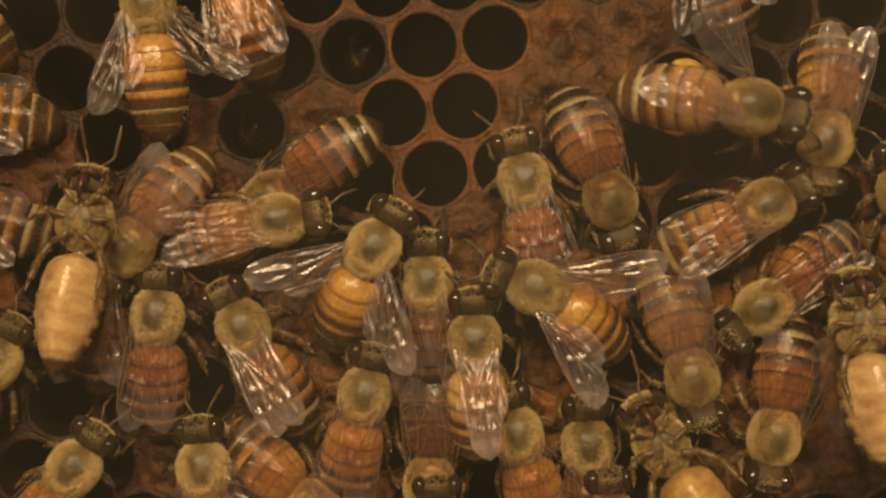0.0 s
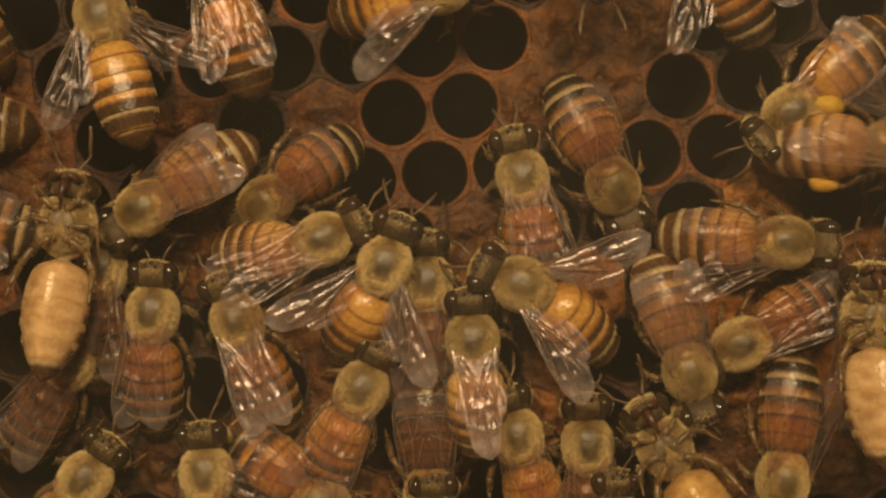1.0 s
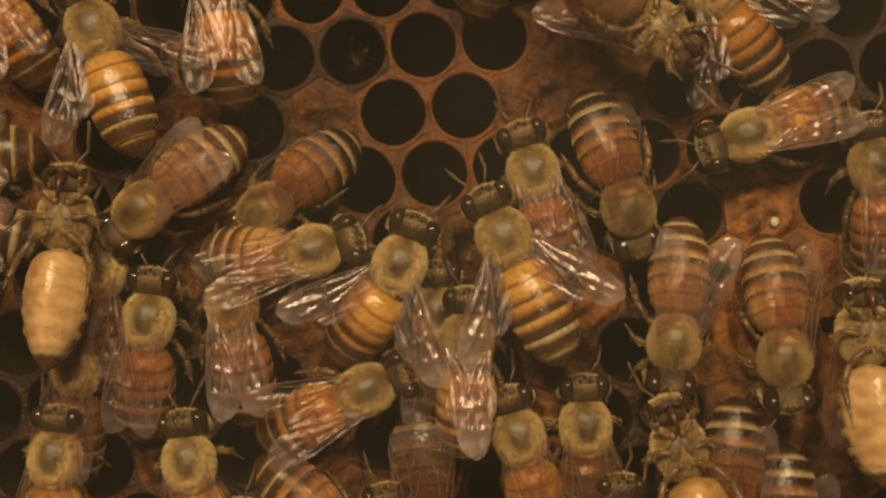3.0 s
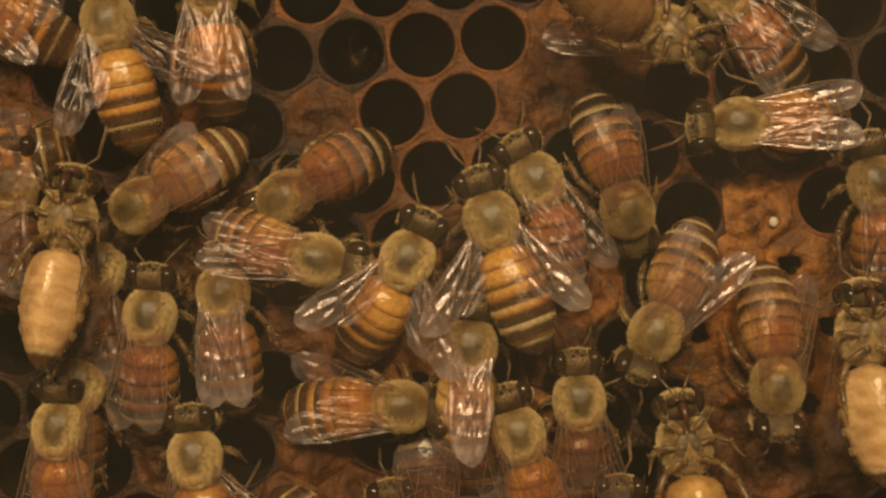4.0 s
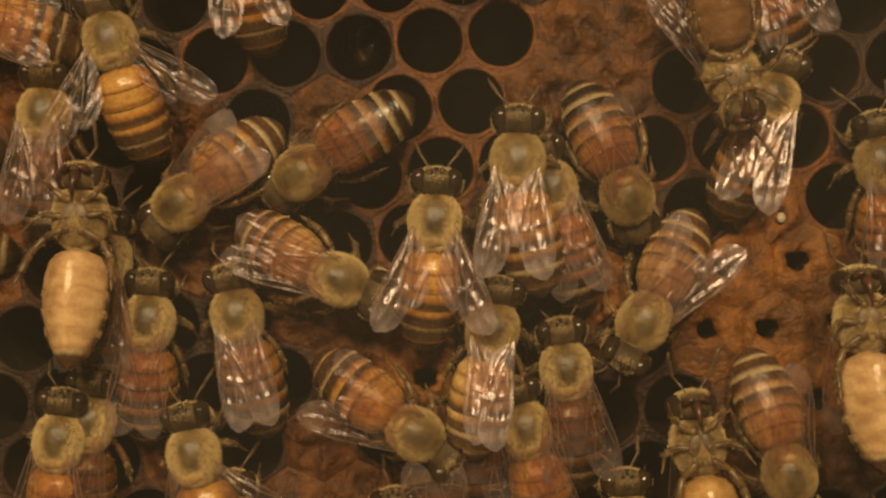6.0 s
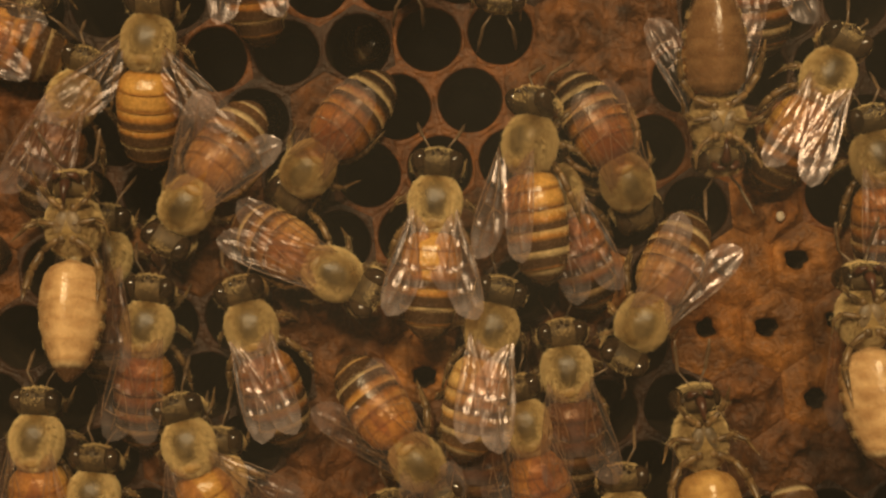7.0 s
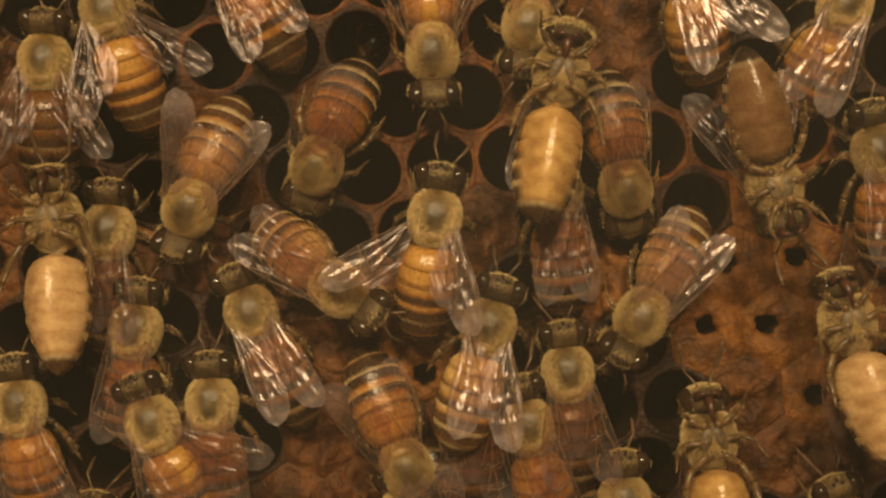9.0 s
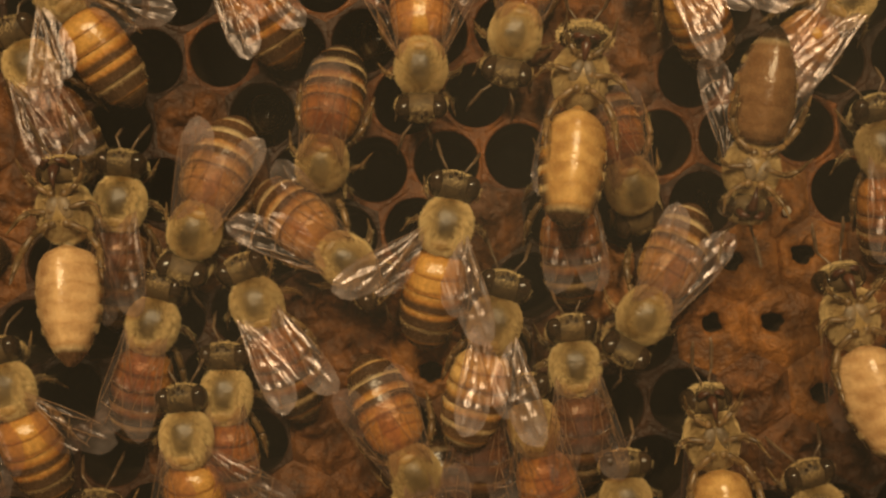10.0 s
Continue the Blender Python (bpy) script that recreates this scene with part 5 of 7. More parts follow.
    walk(BEES["m"]["abdomen"], [
        (0, abdomen_pose(0, 21.54)), (0.5, abdomen_pose(0, 21.54)), (1, abdomen_pose(0, 21.54)), (1.5, abdomen_pose(0, 21.54)),
        (2, abdomen_pose(0, 21.54)), (2.5, abdomen_pose(0, 21.54)), (4, abdomen_pose(12.77, 21.54)), (4.5, abdomen_pose(0, 21.54)),
        (5, abdomen_pose(0, 21.54)), (5.5, abdomen_pose(0, 21.54)), (7, abdomen_pose(0, 21.54)), (7.5, abdomen_pose(0, 21.54)),
        (8, abdomen_pose(0, 21.54)), (8.5, abdomen_pose(0, 21.54)), (9, abdomen_pose(0, 21.54)), (9.5, abdomen_pose(0, 21.54)),
        (10, abdomen_pose(0, 21.54))])
    walk(BEES["m"][-1], [(0, wing_pose(-1, 3)), (4, wing_pose(-1, 14)), (5.5, wing_pose(-1, 4)), (7, wing_pose(-1, 8)), (10, wing_pose(-1, 8))])
    walk(BEES["m"][1], [(0, wing_pose(1, 3)), (4, wing_pose(1, 8)), (5.5, wing_pose(1, 16)), (7, wing_pose(1, 16)), (10, wing_pose(1, 8))])
    walk(BEES["n"]["bee"], [
        (0, on_comb(-0.95, -16.66, 2.8, -177.4)), (0.5, on_comb(-0.95, -17.46, 2.8, -178.7)), (1, on_comb(-0.95, -17.46, 2.8, -182.6)),
        (1.5, on_comb(-0.95, -17.86, 2.8, -182.6)), (2, on_comb(-0.95, -18.26, 2.8, -184.09)), (2.5, on_comb(-1.15, -19.05, 2.8, -184.09)),
        (4, on_comb(-0.43, -21.04, 2.8, -185.71)), (10, on_comb(-0.58, -23.41, 2.8, -185.71))])
    walk(BEES["n"]["abdomen"], [
        (0, abdomen_pose(0, 13.92)), (0.5, abdomen_pose(0, 13.92)), (1, abdomen_pose(0, 13.92)), (1.5, abdomen_pose(0, 13.92)),
        (2, abdomen_pose(0, 13.92)), (2.5, abdomen_pose(0, 13.92)), (4, abdomen_pose(0, 13.92)), (10, abdomen_pose(0, 13.92))])
    walk(BEES["o"]["bee"], [
        (0, on_comb(-16.51, -15.15, 4.6, -5.19)), (0.5, on_comb(-16.12, -14.76, 4.6, -5.19)), (1, on_comb(-16.31, -15.54, 4.6, -5.19)),
        (1.5, on_comb(-16.9, -15.54, 4.6, -5.19)), (2, on_comb(-17.09, -15.54, 4.6, -6.48)), (2.5, on_comb(-17.48, -15.15, 4.6, -9.04)),
        (4, on_comb(-16.97, -14.37, 4.6, -6.48)), (4.5, on_comb(-16.51, -14.49, 4.6, -7.77)), (5, on_comb(-16.71, -14.57, 4.6, -10.3)),
        (5.5, on_comb(-17.35, -14.61, 4.6, -10.3)), (7, on_comb(-17.85, -14, 4.6, -16.46)), (7.5, on_comb(-18.63, -13.61, 4.6, -14.04)),
        (8, on_comb(-18.78, -13.26, 4.6, -15.26)), (8.5, on_comb(-20.15, -12.76, 4.6, -19.65)), (9, on_comb(-20.38, -12.65, 4.6, -20.85)),
        (9.5, on_comb(-19.11, -13.31, 4.6, -10.3)), (10, on_comb(-18.5, -13.79, 4.6, -5.19))])
    walk(BEES["o"]["abdomen"], [
        (0, abdomen_pose(0, 27.93)), (0.5, abdomen_pose(0, 27.93)), (1, abdomen_pose(0, 27.93)), (1.5, abdomen_pose(0, 27.93)),
        (2, abdomen_pose(0, 27.93)), (2.5, abdomen_pose(0, 27.93)), (4, abdomen_pose(0, 27.93)), (4.5, abdomen_pose(0, 27.93)),
        (5, abdomen_pose(0, 27.93)), (5.5, abdomen_pose(0, 27.93)), (7, abdomen_pose(0, 24.61)), (7.5, abdomen_pose(0, 26.34)),
        (8, abdomen_pose(0, 25.53)), (8.5, abdomen_pose(0, 27.93)), (9, abdomen_pose(0, 27.62)), (9.5, abdomen_pose(0, 27.93)),
        (10, abdomen_pose(0, 27.93))])
    walk(BEES["o"][-1], [(0, wing_pose(-1, 8)), (2.5, wing_pose(-1, 8)), (4, wing_pose(-1, 12)), (5.5, wing_pose(-1, 12)), (7, wing_pose(-1, 12)), (9, wing_pose(-1, 4)), (10, wing_pose(-1, 8))])
    walk(BEES["o"][1], [(0, wing_pose(1, 8)), (2.5, wing_pose(1, 12)), (4, wing_pose(1, 42)), (5.5, wing_pose(1, 46)), (7, wing_pose(1, 50)), (9, wing_pose(1, 56)), (10, wing_pose(1, 56))])
    walk(BEES["o2"]["bee"], [
        (0, on_comb(-14.06, -21.41, 2.9, -2.73)), (5.5, on_comb(-14.91, -20.07, 2.9, -2.73)), (7, on_comb(-16.02, -16.66, 2.9, -2.73)),
        (8, on_comb(-16.97, -12.33, 2.9, -2.73)), (8.5, on_comb(-16.85, -11.3, 2.9, -2.75)), (9, on_comb(-16.62, -11.5, 2.9, -2.66)),
        (9.5, on_comb(-16.11, -10.99, 2.9, -2.73)), (10, on_comb(-16.08, -11.07, 2.9, -1.36))])
    walk(BEES["o2"]["abdomen"], [
        (0, abdomen_pose(0, 14.66)), (5.5, abdomen_pose(0, 14.66)), (7, abdomen_pose(0, 14.66)), (8, abdomen_pose(0, 14.66)),
        (8.5, abdomen_pose(0, 14.66)), (9, abdomen_pose(0, 14.66)), (9.5, abdomen_pose(0, 14.66)), (10, abdomen_pose(0, 14.66))])
    walk(BEES["p"]["bee"], [
        (0, on_comb(-25.65, -15.25, 4, 34.51)), (0.5, on_comb(-24.86, -16.04, 4, 38.66)), (1, on_comb(-24.86, -16.04, 4, 34.51)),
        (1.5, on_comb(-26.04, -16.04, 4, 29.05)), (2, on_comb(-26.82, -16.43, 4, 25.35)), (2.5, on_comb(-27.02, -15.84, 4, 12.38)),
        (4, on_comb(-26.5, -12.51, 4, 1.36)), (4.5, on_comb(-27.22, -13.02, 4, -1.36)), (5, on_comb(-26.83, -13.11, 4, 8.53)),
        (5.5, on_comb(-26.49, -13.54, 4, 8.53)), (7, on_comb(-28.57, -13.7, 4, 1.36)), (7.5, on_comb(-28.17, -13.7, 4, 1.36)),
        (8, on_comb(-29.31, -13.75, 4, -1.36)), (8.5, on_comb(-29.7, -12.65, 4, -5.44)), (9, on_comb(-29.74, -11.56, 4, -6.79)),
        (9.5, on_comb(-30.54, -11.05, 4, -16.17)), (10, on_comb(-30.98, -10.54, 4, -16.7))])
    walk(BEES["p"]["abdomen"], [
        (0, abdomen_pose(0, 23.1)), (0.5, abdomen_pose(0, 23.1)), (1, abdomen_pose(0, 23.1)), (1.5, abdomen_pose(0, 23.1)),
        (2, abdomen_pose(0, 23.1)), (2.5, abdomen_pose(0, 23.1)), (4, abdomen_pose(0, 23.1)), (4.5, abdomen_pose(0, 23.1)),
        (5, abdomen_pose(0, 23.1)), (5.5, abdomen_pose(0, 23.1)), (7, abdomen_pose(0, 23.1)), (7.5, abdomen_pose(0, 23.1)),
        (8, abdomen_pose(0, 23.1)), (8.5, abdomen_pose(0, 23.1)), (9, abdomen_pose(0, 23.1)), (9.5, abdomen_pose(0, 23.1)),
        (10, abdomen_pose(0, 23.1))])
    walk(BEES["p"][-1], [(0, wing_pose(-1, 4)), (8.5, wing_pose(-1, 4)), (9, wing_pose(-1, 8)), (9.5, wing_pose(-1, 12)), (10, wing_pose(-1, 12))])
    walk(BEES["p"][1], [(0, wing_pose(1, 4)), (8.5, wing_pose(1, 16)), (9, wing_pose(1, 20)), (9.5, wing_pose(1, 46)), (10, wing_pose(1, 48))])
    walk(BEES["t1"]["bee"], [
        (0, on_comb(-36.1, 9.91, 3.4, -83.05)), (0.5, on_comb(-36.69, 10.11, 3.4, -83.6)), (1, on_comb(-38.07, 9.52, 3.4, -84.02)),
        (1.5, on_comb(-39.65, 9.12, 3.4, -85.1)), (2.5, on_comb(-38.86, 7.54, 3.4, -86.99)), (4, on_comb(-35.18, 5.57, 3.4, -101.04)),
        (4.5, on_comb(-36.69, 6.04, 3.4, -98.33)), (5, on_comb(-38.47, 6.15, 3.4, -95.02)), (5.5, on_comb(-40.1, 6.11, 3.4, -94.29)),
        (10, on_comb(-42.05, 5.58, 3.4, -92.86))])
    walk(BEES["t1"]["abdomen"], [
        (0, abdomen_pose(0, 18.45)), (0.5, abdomen_pose(0, 18.45)), (1, abdomen_pose(0, 18.45)), (1.5, abdomen_pose(0, 18.45)),
        (2.5, abdomen_pose(0, 18.45)), (4, abdomen_pose(0, 18.45)), (4.5, abdomen_pose(0, 18.45)), (5, abdomen_pose(0, 18.45)),
        (5.5, abdomen_pose(0, 18.45)), (10, abdomen_pose(0, 18.45))])
    walk(BEES["s"]["bee"], [
        (0, on_comb(-36.23, 19.65, 4, -36.25)), (1.5, on_comb(-35.84, 19.65, 4, -32.91)), (2, on_comb(-34.67, 19.25, 4, -30.07)),
        (2.5, on_comb(-32.31, 19.25, 4, -21.57)), (4, on_comb(-33.37, 18.08, 4, -60.8)), (4.5, on_comb(-33.1, 18.35, 4, -55.12)),
        (5, on_comb(-33.3, 17.48, 4, -66.8)), (5.5, on_comb(-33.94, 16.66, 4, -78.37)), (7, on_comb(-35.04, 15.71, 4, -69.58)),
        (7.5, on_comb(-37, 16.88, 4, -71.57)), (10, on_comb(-41.37, 18.47, 4, -75.26))])
    walk(BEES["s"]["abdomen"], [
        (0, abdomen_pose(0, 23.1)), (1.5, abdomen_pose(0, 23.1)), (2, abdomen_pose(0, 23.1)), (2.5, abdomen_pose(0, 22.16)),
        (4, abdomen_pose(0, 23.1)), (4.5, abdomen_pose(0, 23.1)), (5, abdomen_pose(0, 23.1)), (5.5, abdomen_pose(0, 23.1)),
        (7, abdomen_pose(0, 23.1)), (7.5, abdomen_pose(0, 23.1)), (10, abdomen_pose(0, 23.1))])
    walk(BEES["s"][-1], [(0, wing_pose(-1, 6)), (10, wing_pose(-1, 6))])
    walk(BEES["s"][1], [(0, wing_pose(1, 6)), (10, wing_pose(1, 6))])
    walk(BEES["s2"]["bee"], [
        (0, on_comb(-31.04, 27.75, 3.2, 177.4)), (5.5, on_comb(-30.7, 23.54, 3.2, 174.81)), (7, on_comb(-29.82, 19.42, 3.2, 164.05)),
        (7.5, on_comb(-29.82, 16.26, 3.2, 130)), (8, on_comb(-29.98, 15.03, 3.2, 176.1)), (8.5, on_comb(-32.16, 13.76, 3.2, 171.87)),
        (9, on_comb(-34.57, 13.28, 3.2, 171.87)), (10, on_comb(-37.8, 13.11, 3.2, 171.87))])
    walk(BEES["s2"]["abdomen"], [
        (0, abdomen_pose(0, 16.93)), (5.5, abdomen_pose(0, 16.93)), (7, abdomen_pose(0, 16.93)), (7.5, abdomen_pose(-22.24, 16.93)),
        (8, abdomen_pose(0, 16.93)), (8.5, abdomen_pose(0, 16.93)), (9, abdomen_pose(0, 16.93)), (10, abdomen_pose(0, 16.93))])
    walk(BEES["u"]["bee"], [
        (0, on_comb(-34.68, 4.8, 3, 2.6)), (2.5, on_comb(-33.89, 4.8, 3, 2.6)), (4, on_comb(-30.19, 4.4, 3, 2.6)),
        (4.5, on_comb(-29.12, 5.47, 3, 5.44)), (5, on_comb(-27.74, 6.78, 3, 9.21)), (5.5, on_comb(-28.98, 8.32, 3, -2.86)),
        (7, on_comb(-26.32, 10.14, 3, 20.73)), (7.5, on_comb(-26.12, 11.14, 3, 23.96)), (8, on_comb(-26.6, 10.9, 3, 19.51)),
        (8.5, on_comb(-27.59, 13, 3, 0.55)), (9, on_comb(-28.3, 12.52, 3, 1.43)), (9.5, on_comb(-29.38, 12.44, 3, -19.86)),
        (10, on_comb(-29.75, 11.96, 3, -26.57))])
    walk(BEES["u"]["abdomen"], [
        (0, abdomen_pose(0, 15.42)), (2.5, abdomen_pose(0, 15.42)), (4, abdomen_pose(0, 15.42)), (4.5, abdomen_pose(0, 15.42)),
        (5, abdomen_pose(0, 15.42)), (5.5, abdomen_pose(0, 15.42)), (7, abdomen_pose(0, 15.42)), (7.5, abdomen_pose(0, 15.42)),
        (8, abdomen_pose(0, 15.42)), (8.5, abdomen_pose(0, 15.42)), (9, abdomen_pose(0, 15.42)), (9.5, abdomen_pose(0, 15.42)),
        (10, abdomen_pose(0, 15.42))])
    walk(BEES["u"][-1], [(0, wing_pose(-1, 4)), (8, wing_pose(-1, 4)), (8.5, wing_pose(-1, 16)), (9.2, wing_pose(-1, 20)), (10, wing_pose(-1, 4))])
    walk(BEES["u"][1], [(0, wing_pose(1, 4)), (8, wing_pose(1, 8)), (8.5, wing_pose(1, 32)), (9.2, wing_pose(1, 34)), (10, wing_pose(1, 4))])
    walk(BEES["v"]["bee"], [
        (0, on_comb(-36.31, 3.22, 2.9, -73.69)), (0.5, on_comb(-35.71, 3.02, 2.9, -74.98)), (1, on_comb(-36.91, 2.82, 2.9, -76.29)),
        (2.5, on_comb(-37.5, 2.82, 2.9, -76.29)), (4, on_comb(-36.98, 0.44, 2.9, -84.29)), (5.5, on_comb(-39.54, 0.19, 2.9, -84.29)),
        (10, on_comb(-41.1, -0.34, 2.9, -84.29))])
    walk(BEES["v"]["abdomen"], [
        (0, abdomen_pose(0, 14.66)), (0.5, abdomen_pose(0, 14.66)), (1, abdomen_pose(0, 14.66)), (2.5, abdomen_pose(0, 14.66)),
        (4, abdomen_pose(0, 14.66)), (5.5, abdomen_pose(0, 14.66)), (10, abdomen_pose(0, 14.66))])
    walk(BEES["w"]["bee"], [
        (0, on_comb(-31.58, -7.91, 2.8, 29.05)), (0.5, on_comb(-28.79, -7.91, 2.8, 23.96)), (1, on_comb(-26.01, -7.91, 2.8, 33.27)),
        (1.5, on_comb(-26.61, -7.52, 2.8, 22.62)), (2, on_comb(-26.61, -7.12, 2.8, 11.89)), (2.5, on_comb(-26.01, -7.52, 2.8, 5.71)),
        (4, on_comb(-25.49, -9.51, 2.8, 5.71)), (5.5, on_comb(-25.47, -10.55, 2.8, 5.71)), (7, on_comb(-24.99, -17.87, 2.8, 4.09)),
        (10, on_comb(-25.24, -21.42, 2.8, 2.73))])
    walk(BEES["w"]["abdomen"], [
        (0, abdomen_pose(0, 13.92)), (0.5, abdomen_pose(0, 13.92)), (1, abdomen_pose(0, 13.92)), (1.5, abdomen_pose(0, 13.92)),
        (2, abdomen_pose(0, 13.92)), (2.5, abdomen_pose(0, 13.92)), (4, abdomen_pose(0, 13.92)), (5.5, abdomen_pose(0, 13.92)),
        (7, abdomen_pose(0, 13.92)), (10, abdomen_pose(0, 13.92))])
    walk(BEES["q"]["bee"], [
        (0, on_comb(5.72, 4.81, 2.9, -14)), (0.5, on_comb(5.68, 4.81, 2.9, -14)), (1, on_comb(5.6, 5.01, 2.9, -14)),
        (1.5, on_comb(5.6, 5.01, 2.9, -14)), (2, on_comb(6, 5.2, 2.9, -14)), (2.5, on_comb(6.2, 5.6, 2.9, -14)),
        (4, on_comb(6.72, 4.81, 2.9, -30)), (4.5, on_comb(6.67, 4.88, 2.9, -28)), (5, on_comb(6.79, 5.2, 2.9, -25)),
        (5.5, on_comb(6.94, 4.56, 2.9, -14.04)), (7, on_comb(7.62, 3.6, 2.9, -20.56)), (7.5, on_comb(7.62, 3.8, 2.9, -10.44)),
        (8, on_comb(7.26, 4.75, 2.9, -4.09)), (8.5, on_comb(7.54, 3.08, 2.9, -5.71)), (9, on_comb(7.62, 3.4, 2.9, -4.76)),
        (9.5, on_comb(7.61, 3.31, 2.9, -6.63)), (10, on_comb(7.88, 4.03, 2.9, -3.99))])
    walk(BEES["q"]["abdomen"], [
        (0, abdomen_pose(-6.31, 14.66)), (0.5, abdomen_pose(-6.03, 14.66)), (1, abdomen_pose(-6.5, 14.66)), (1.5, abdomen_pose(-6.5, 14.66)),
        (2, abdomen_pose(-6.09, 14.66)), (2.5, abdomen_pose(-0.76, 14.66)), (4, abdomen_pose(-19, 14.66)), (4.5, abdomen_pose(-13.45, 14.66)),
        (5, abdomen_pose(-10.62, 14.66)), (5.5, abdomen_pose(0, 14.66)), (7, abdomen_pose(0, 14.66)), (7.5, abdomen_pose(0, 14.66)),
        (8, abdomen_pose(0, 14.66)), (8.5, abdomen_pose(0, 14.66)), (9, abdomen_pose(0, 14.66)), (9.5, abdomen_pose(0, 14.66)),
        (10, abdomen_pose(0, 14.66))])
    walk(BEES["r"]["bee"], [
        (0, on_comb(11.66, 3.39, 3.6, 158.2, -16)), (0.5, on_comb(11.86, 3.78, 3.6, 156.04, -16)), (1, on_comb(11.86, 4.37, 3.6, 154.72, -16)),
        (1.5, on_comb(12.06, 4.18, 3.6, 154.72, -16)), (2, on_comb(12.65, 3.78, 3.6, 154.09, -16)), (2.5, on_comb(12.92, 3.11, 3.6, 157.86, -16)),
        (4, on_comb(12.97, 2.72, 3.6, 163.33, -16)), (4.5, on_comb(12.92, 2.67, 3.6, 162.99, -16)), (5, on_comb(12.72, 2.99, 3.6, 161.67, -16)),
        (5.5, on_comb(12.39, 3.02, 3.6, 160.45, -16)), (7, on_comb(12.47, 4.16, 3.6, 153.43, -16)), (7.5, on_comb(12.28, 3.77, 3.6, 156.39, -16)),
        (8, on_comb(12.12, 3.92, 3.6, 159.27, -16)), (8.5, on_comb(12.32, 3.64, 3.6, 164.74, -16)), (9, on_comb(12.36, 3.56, 3.6, 170.12, -16)),
        (9.5, on_comb(12.58, 3.08, 3.6, 165.96, -16)), (10, on_comb(12.3, 3.59, 3.6, 161.44, -16))])
    walk(BEES["r"]["abdomen"], [
        (0, abdomen_pose(0, 35.98)), (0.5, abdomen_pose(0, 35.98)), (1, abdomen_pose(0, 35.98)), (1.5, abdomen_pose(0, 35.98)),
        (2, abdomen_pose(0, 35.98)), (2.5, abdomen_pose(0, 35.98)), (4, abdomen_pose(0, 35.98)), (4.5, abdomen_pose(0, 35.98)),
        (5, abdomen_pose(0, 35.98)), (5.5, abdomen_pose(0, 35.98)), (7, abdomen_pose(0, 35.98)), (7.5, abdomen_pose(0, 35.98)),
        (8, abdomen_pose(0, 35.98)), (8.5, abdomen_pose(0, 35.98)), (9, abdomen_pose(0, 35.98)), (9.5, abdomen_pose(0, 35.98)),
        (10, abdomen_pose(0, 35.98))])
    walk(BEES["x"]["bee"], [
        (0, on_comb(20.55, 9.45, 7.4, 100)), (0.5, on_comb(24.3, 7.19, 7.4, 95.08)), (1, on_comb(30.3, 6.9, 7.4, 91.27)),
        (1.5, on_comb(39.37, 6.81, 7.4, 87.51)), (2.5, on_comb(42, 6.81, 7.4, 87.51)), (10, on_comb(43.06, 6.03, 7.4, 87.51))])
    walk(BEES["x"]["abdomen"], [
        (0, abdomen_pose(0.54, 26.74)), (0.5, abdomen_pose(0, 35.58)), (1, abdomen_pose(0, 35.96)), (1.5, abdomen_pose(0, 33.58)),
        (2.5, abdomen_pose(0, 33.58)), (10, abdomen_pose(0, 33.58))])
    walk(BEES["y"]["bee"], [
        (0, on_comb(26.38, 7.45, 4.4, -172.72)), (0.5, on_comb(24.04, 9.41, 4.4, -136.64)), (1, on_comb(24.04, 9.41, 4.4, -132.58)),
        (1.5, on_comb(24.82, 8.24, 4.4, -142.8)), (2, on_comb(24.63, 8.63, 4.4, -140.36)), (2.5, on_comb(21.7, 7.84, 4.4, -119.29)),
        (4, on_comb(20.65, 8.63, 4.4, -93.9)), (4.5, on_comb(19.55, 9.48, 4.4, -65.22)), (5, on_comb(20.71, 9.01, 4.4, -46.01)),
        (5.5, on_comb(20.78, 9.16, 4.4, 0.84)), (7, on_comb(26.21, 11.53, 4.4, 25.87)), (7.5, on_comb(26.21, 11.73, 4.4, 11.89)),
        (8, on_comb(27.81, 13.44, 4.4, 17.2)), (8.5, on_comb(27.81, 15.51, 4.4, 23.96)), (9, on_comb(27.38, 16.21, 4.4, 22.07)),
        (9.5, on_comb(26.9, 15.73, 4.4, 19.44)), (10, on_comb(27.12, 16.43, 4.4, 42.51))])
    for s in (-1, 1):
        walk(BEES["y"][s], [(0, wing_pose(s, 2)), (0.4, wing_pose(s, 2, -4)), (1, wing_pose(s, 2, -13)), (2.7, wing_pose(s, 2, -13)), (4, wing_pose(s, 4)), (7, wing_pose(s, 4)), (8, wing_pose(s, 2, -13)), (10, wing_pose(s, 2, -13))])
    walk(BEES["y"]["abdomen"], [
        (0, abdomen_pose(0, 18.39)), (0.5, abdomen_pose(0, 0)), (1, abdomen_pose(0, 0)), (1.5, abdomen_pose(0, 8.91)),
        (2, abdomen_pose(0, 25.67)), (2.5, abdomen_pose(0, 19.99)), (4, abdomen_pose(0, 26.3)), (4.5, abdomen_pose(0, 26.3)),
        (5, abdomen_pose(0, 26.3)), (5.5, abdomen_pose(0, 26.3)), (7, abdomen_pose(0, 26.3)), (7.5, abdomen_pose(0, 26.3)),
        (8, abdomen_pose(0, 26.3)), (8.5, abdomen_pose(0, 26.3)), (9, abdomen_pose(0, 26.3)), (9.5, abdomen_pose(0, 26.3)),
        (10, abdomen_pose(0, 26.3))])
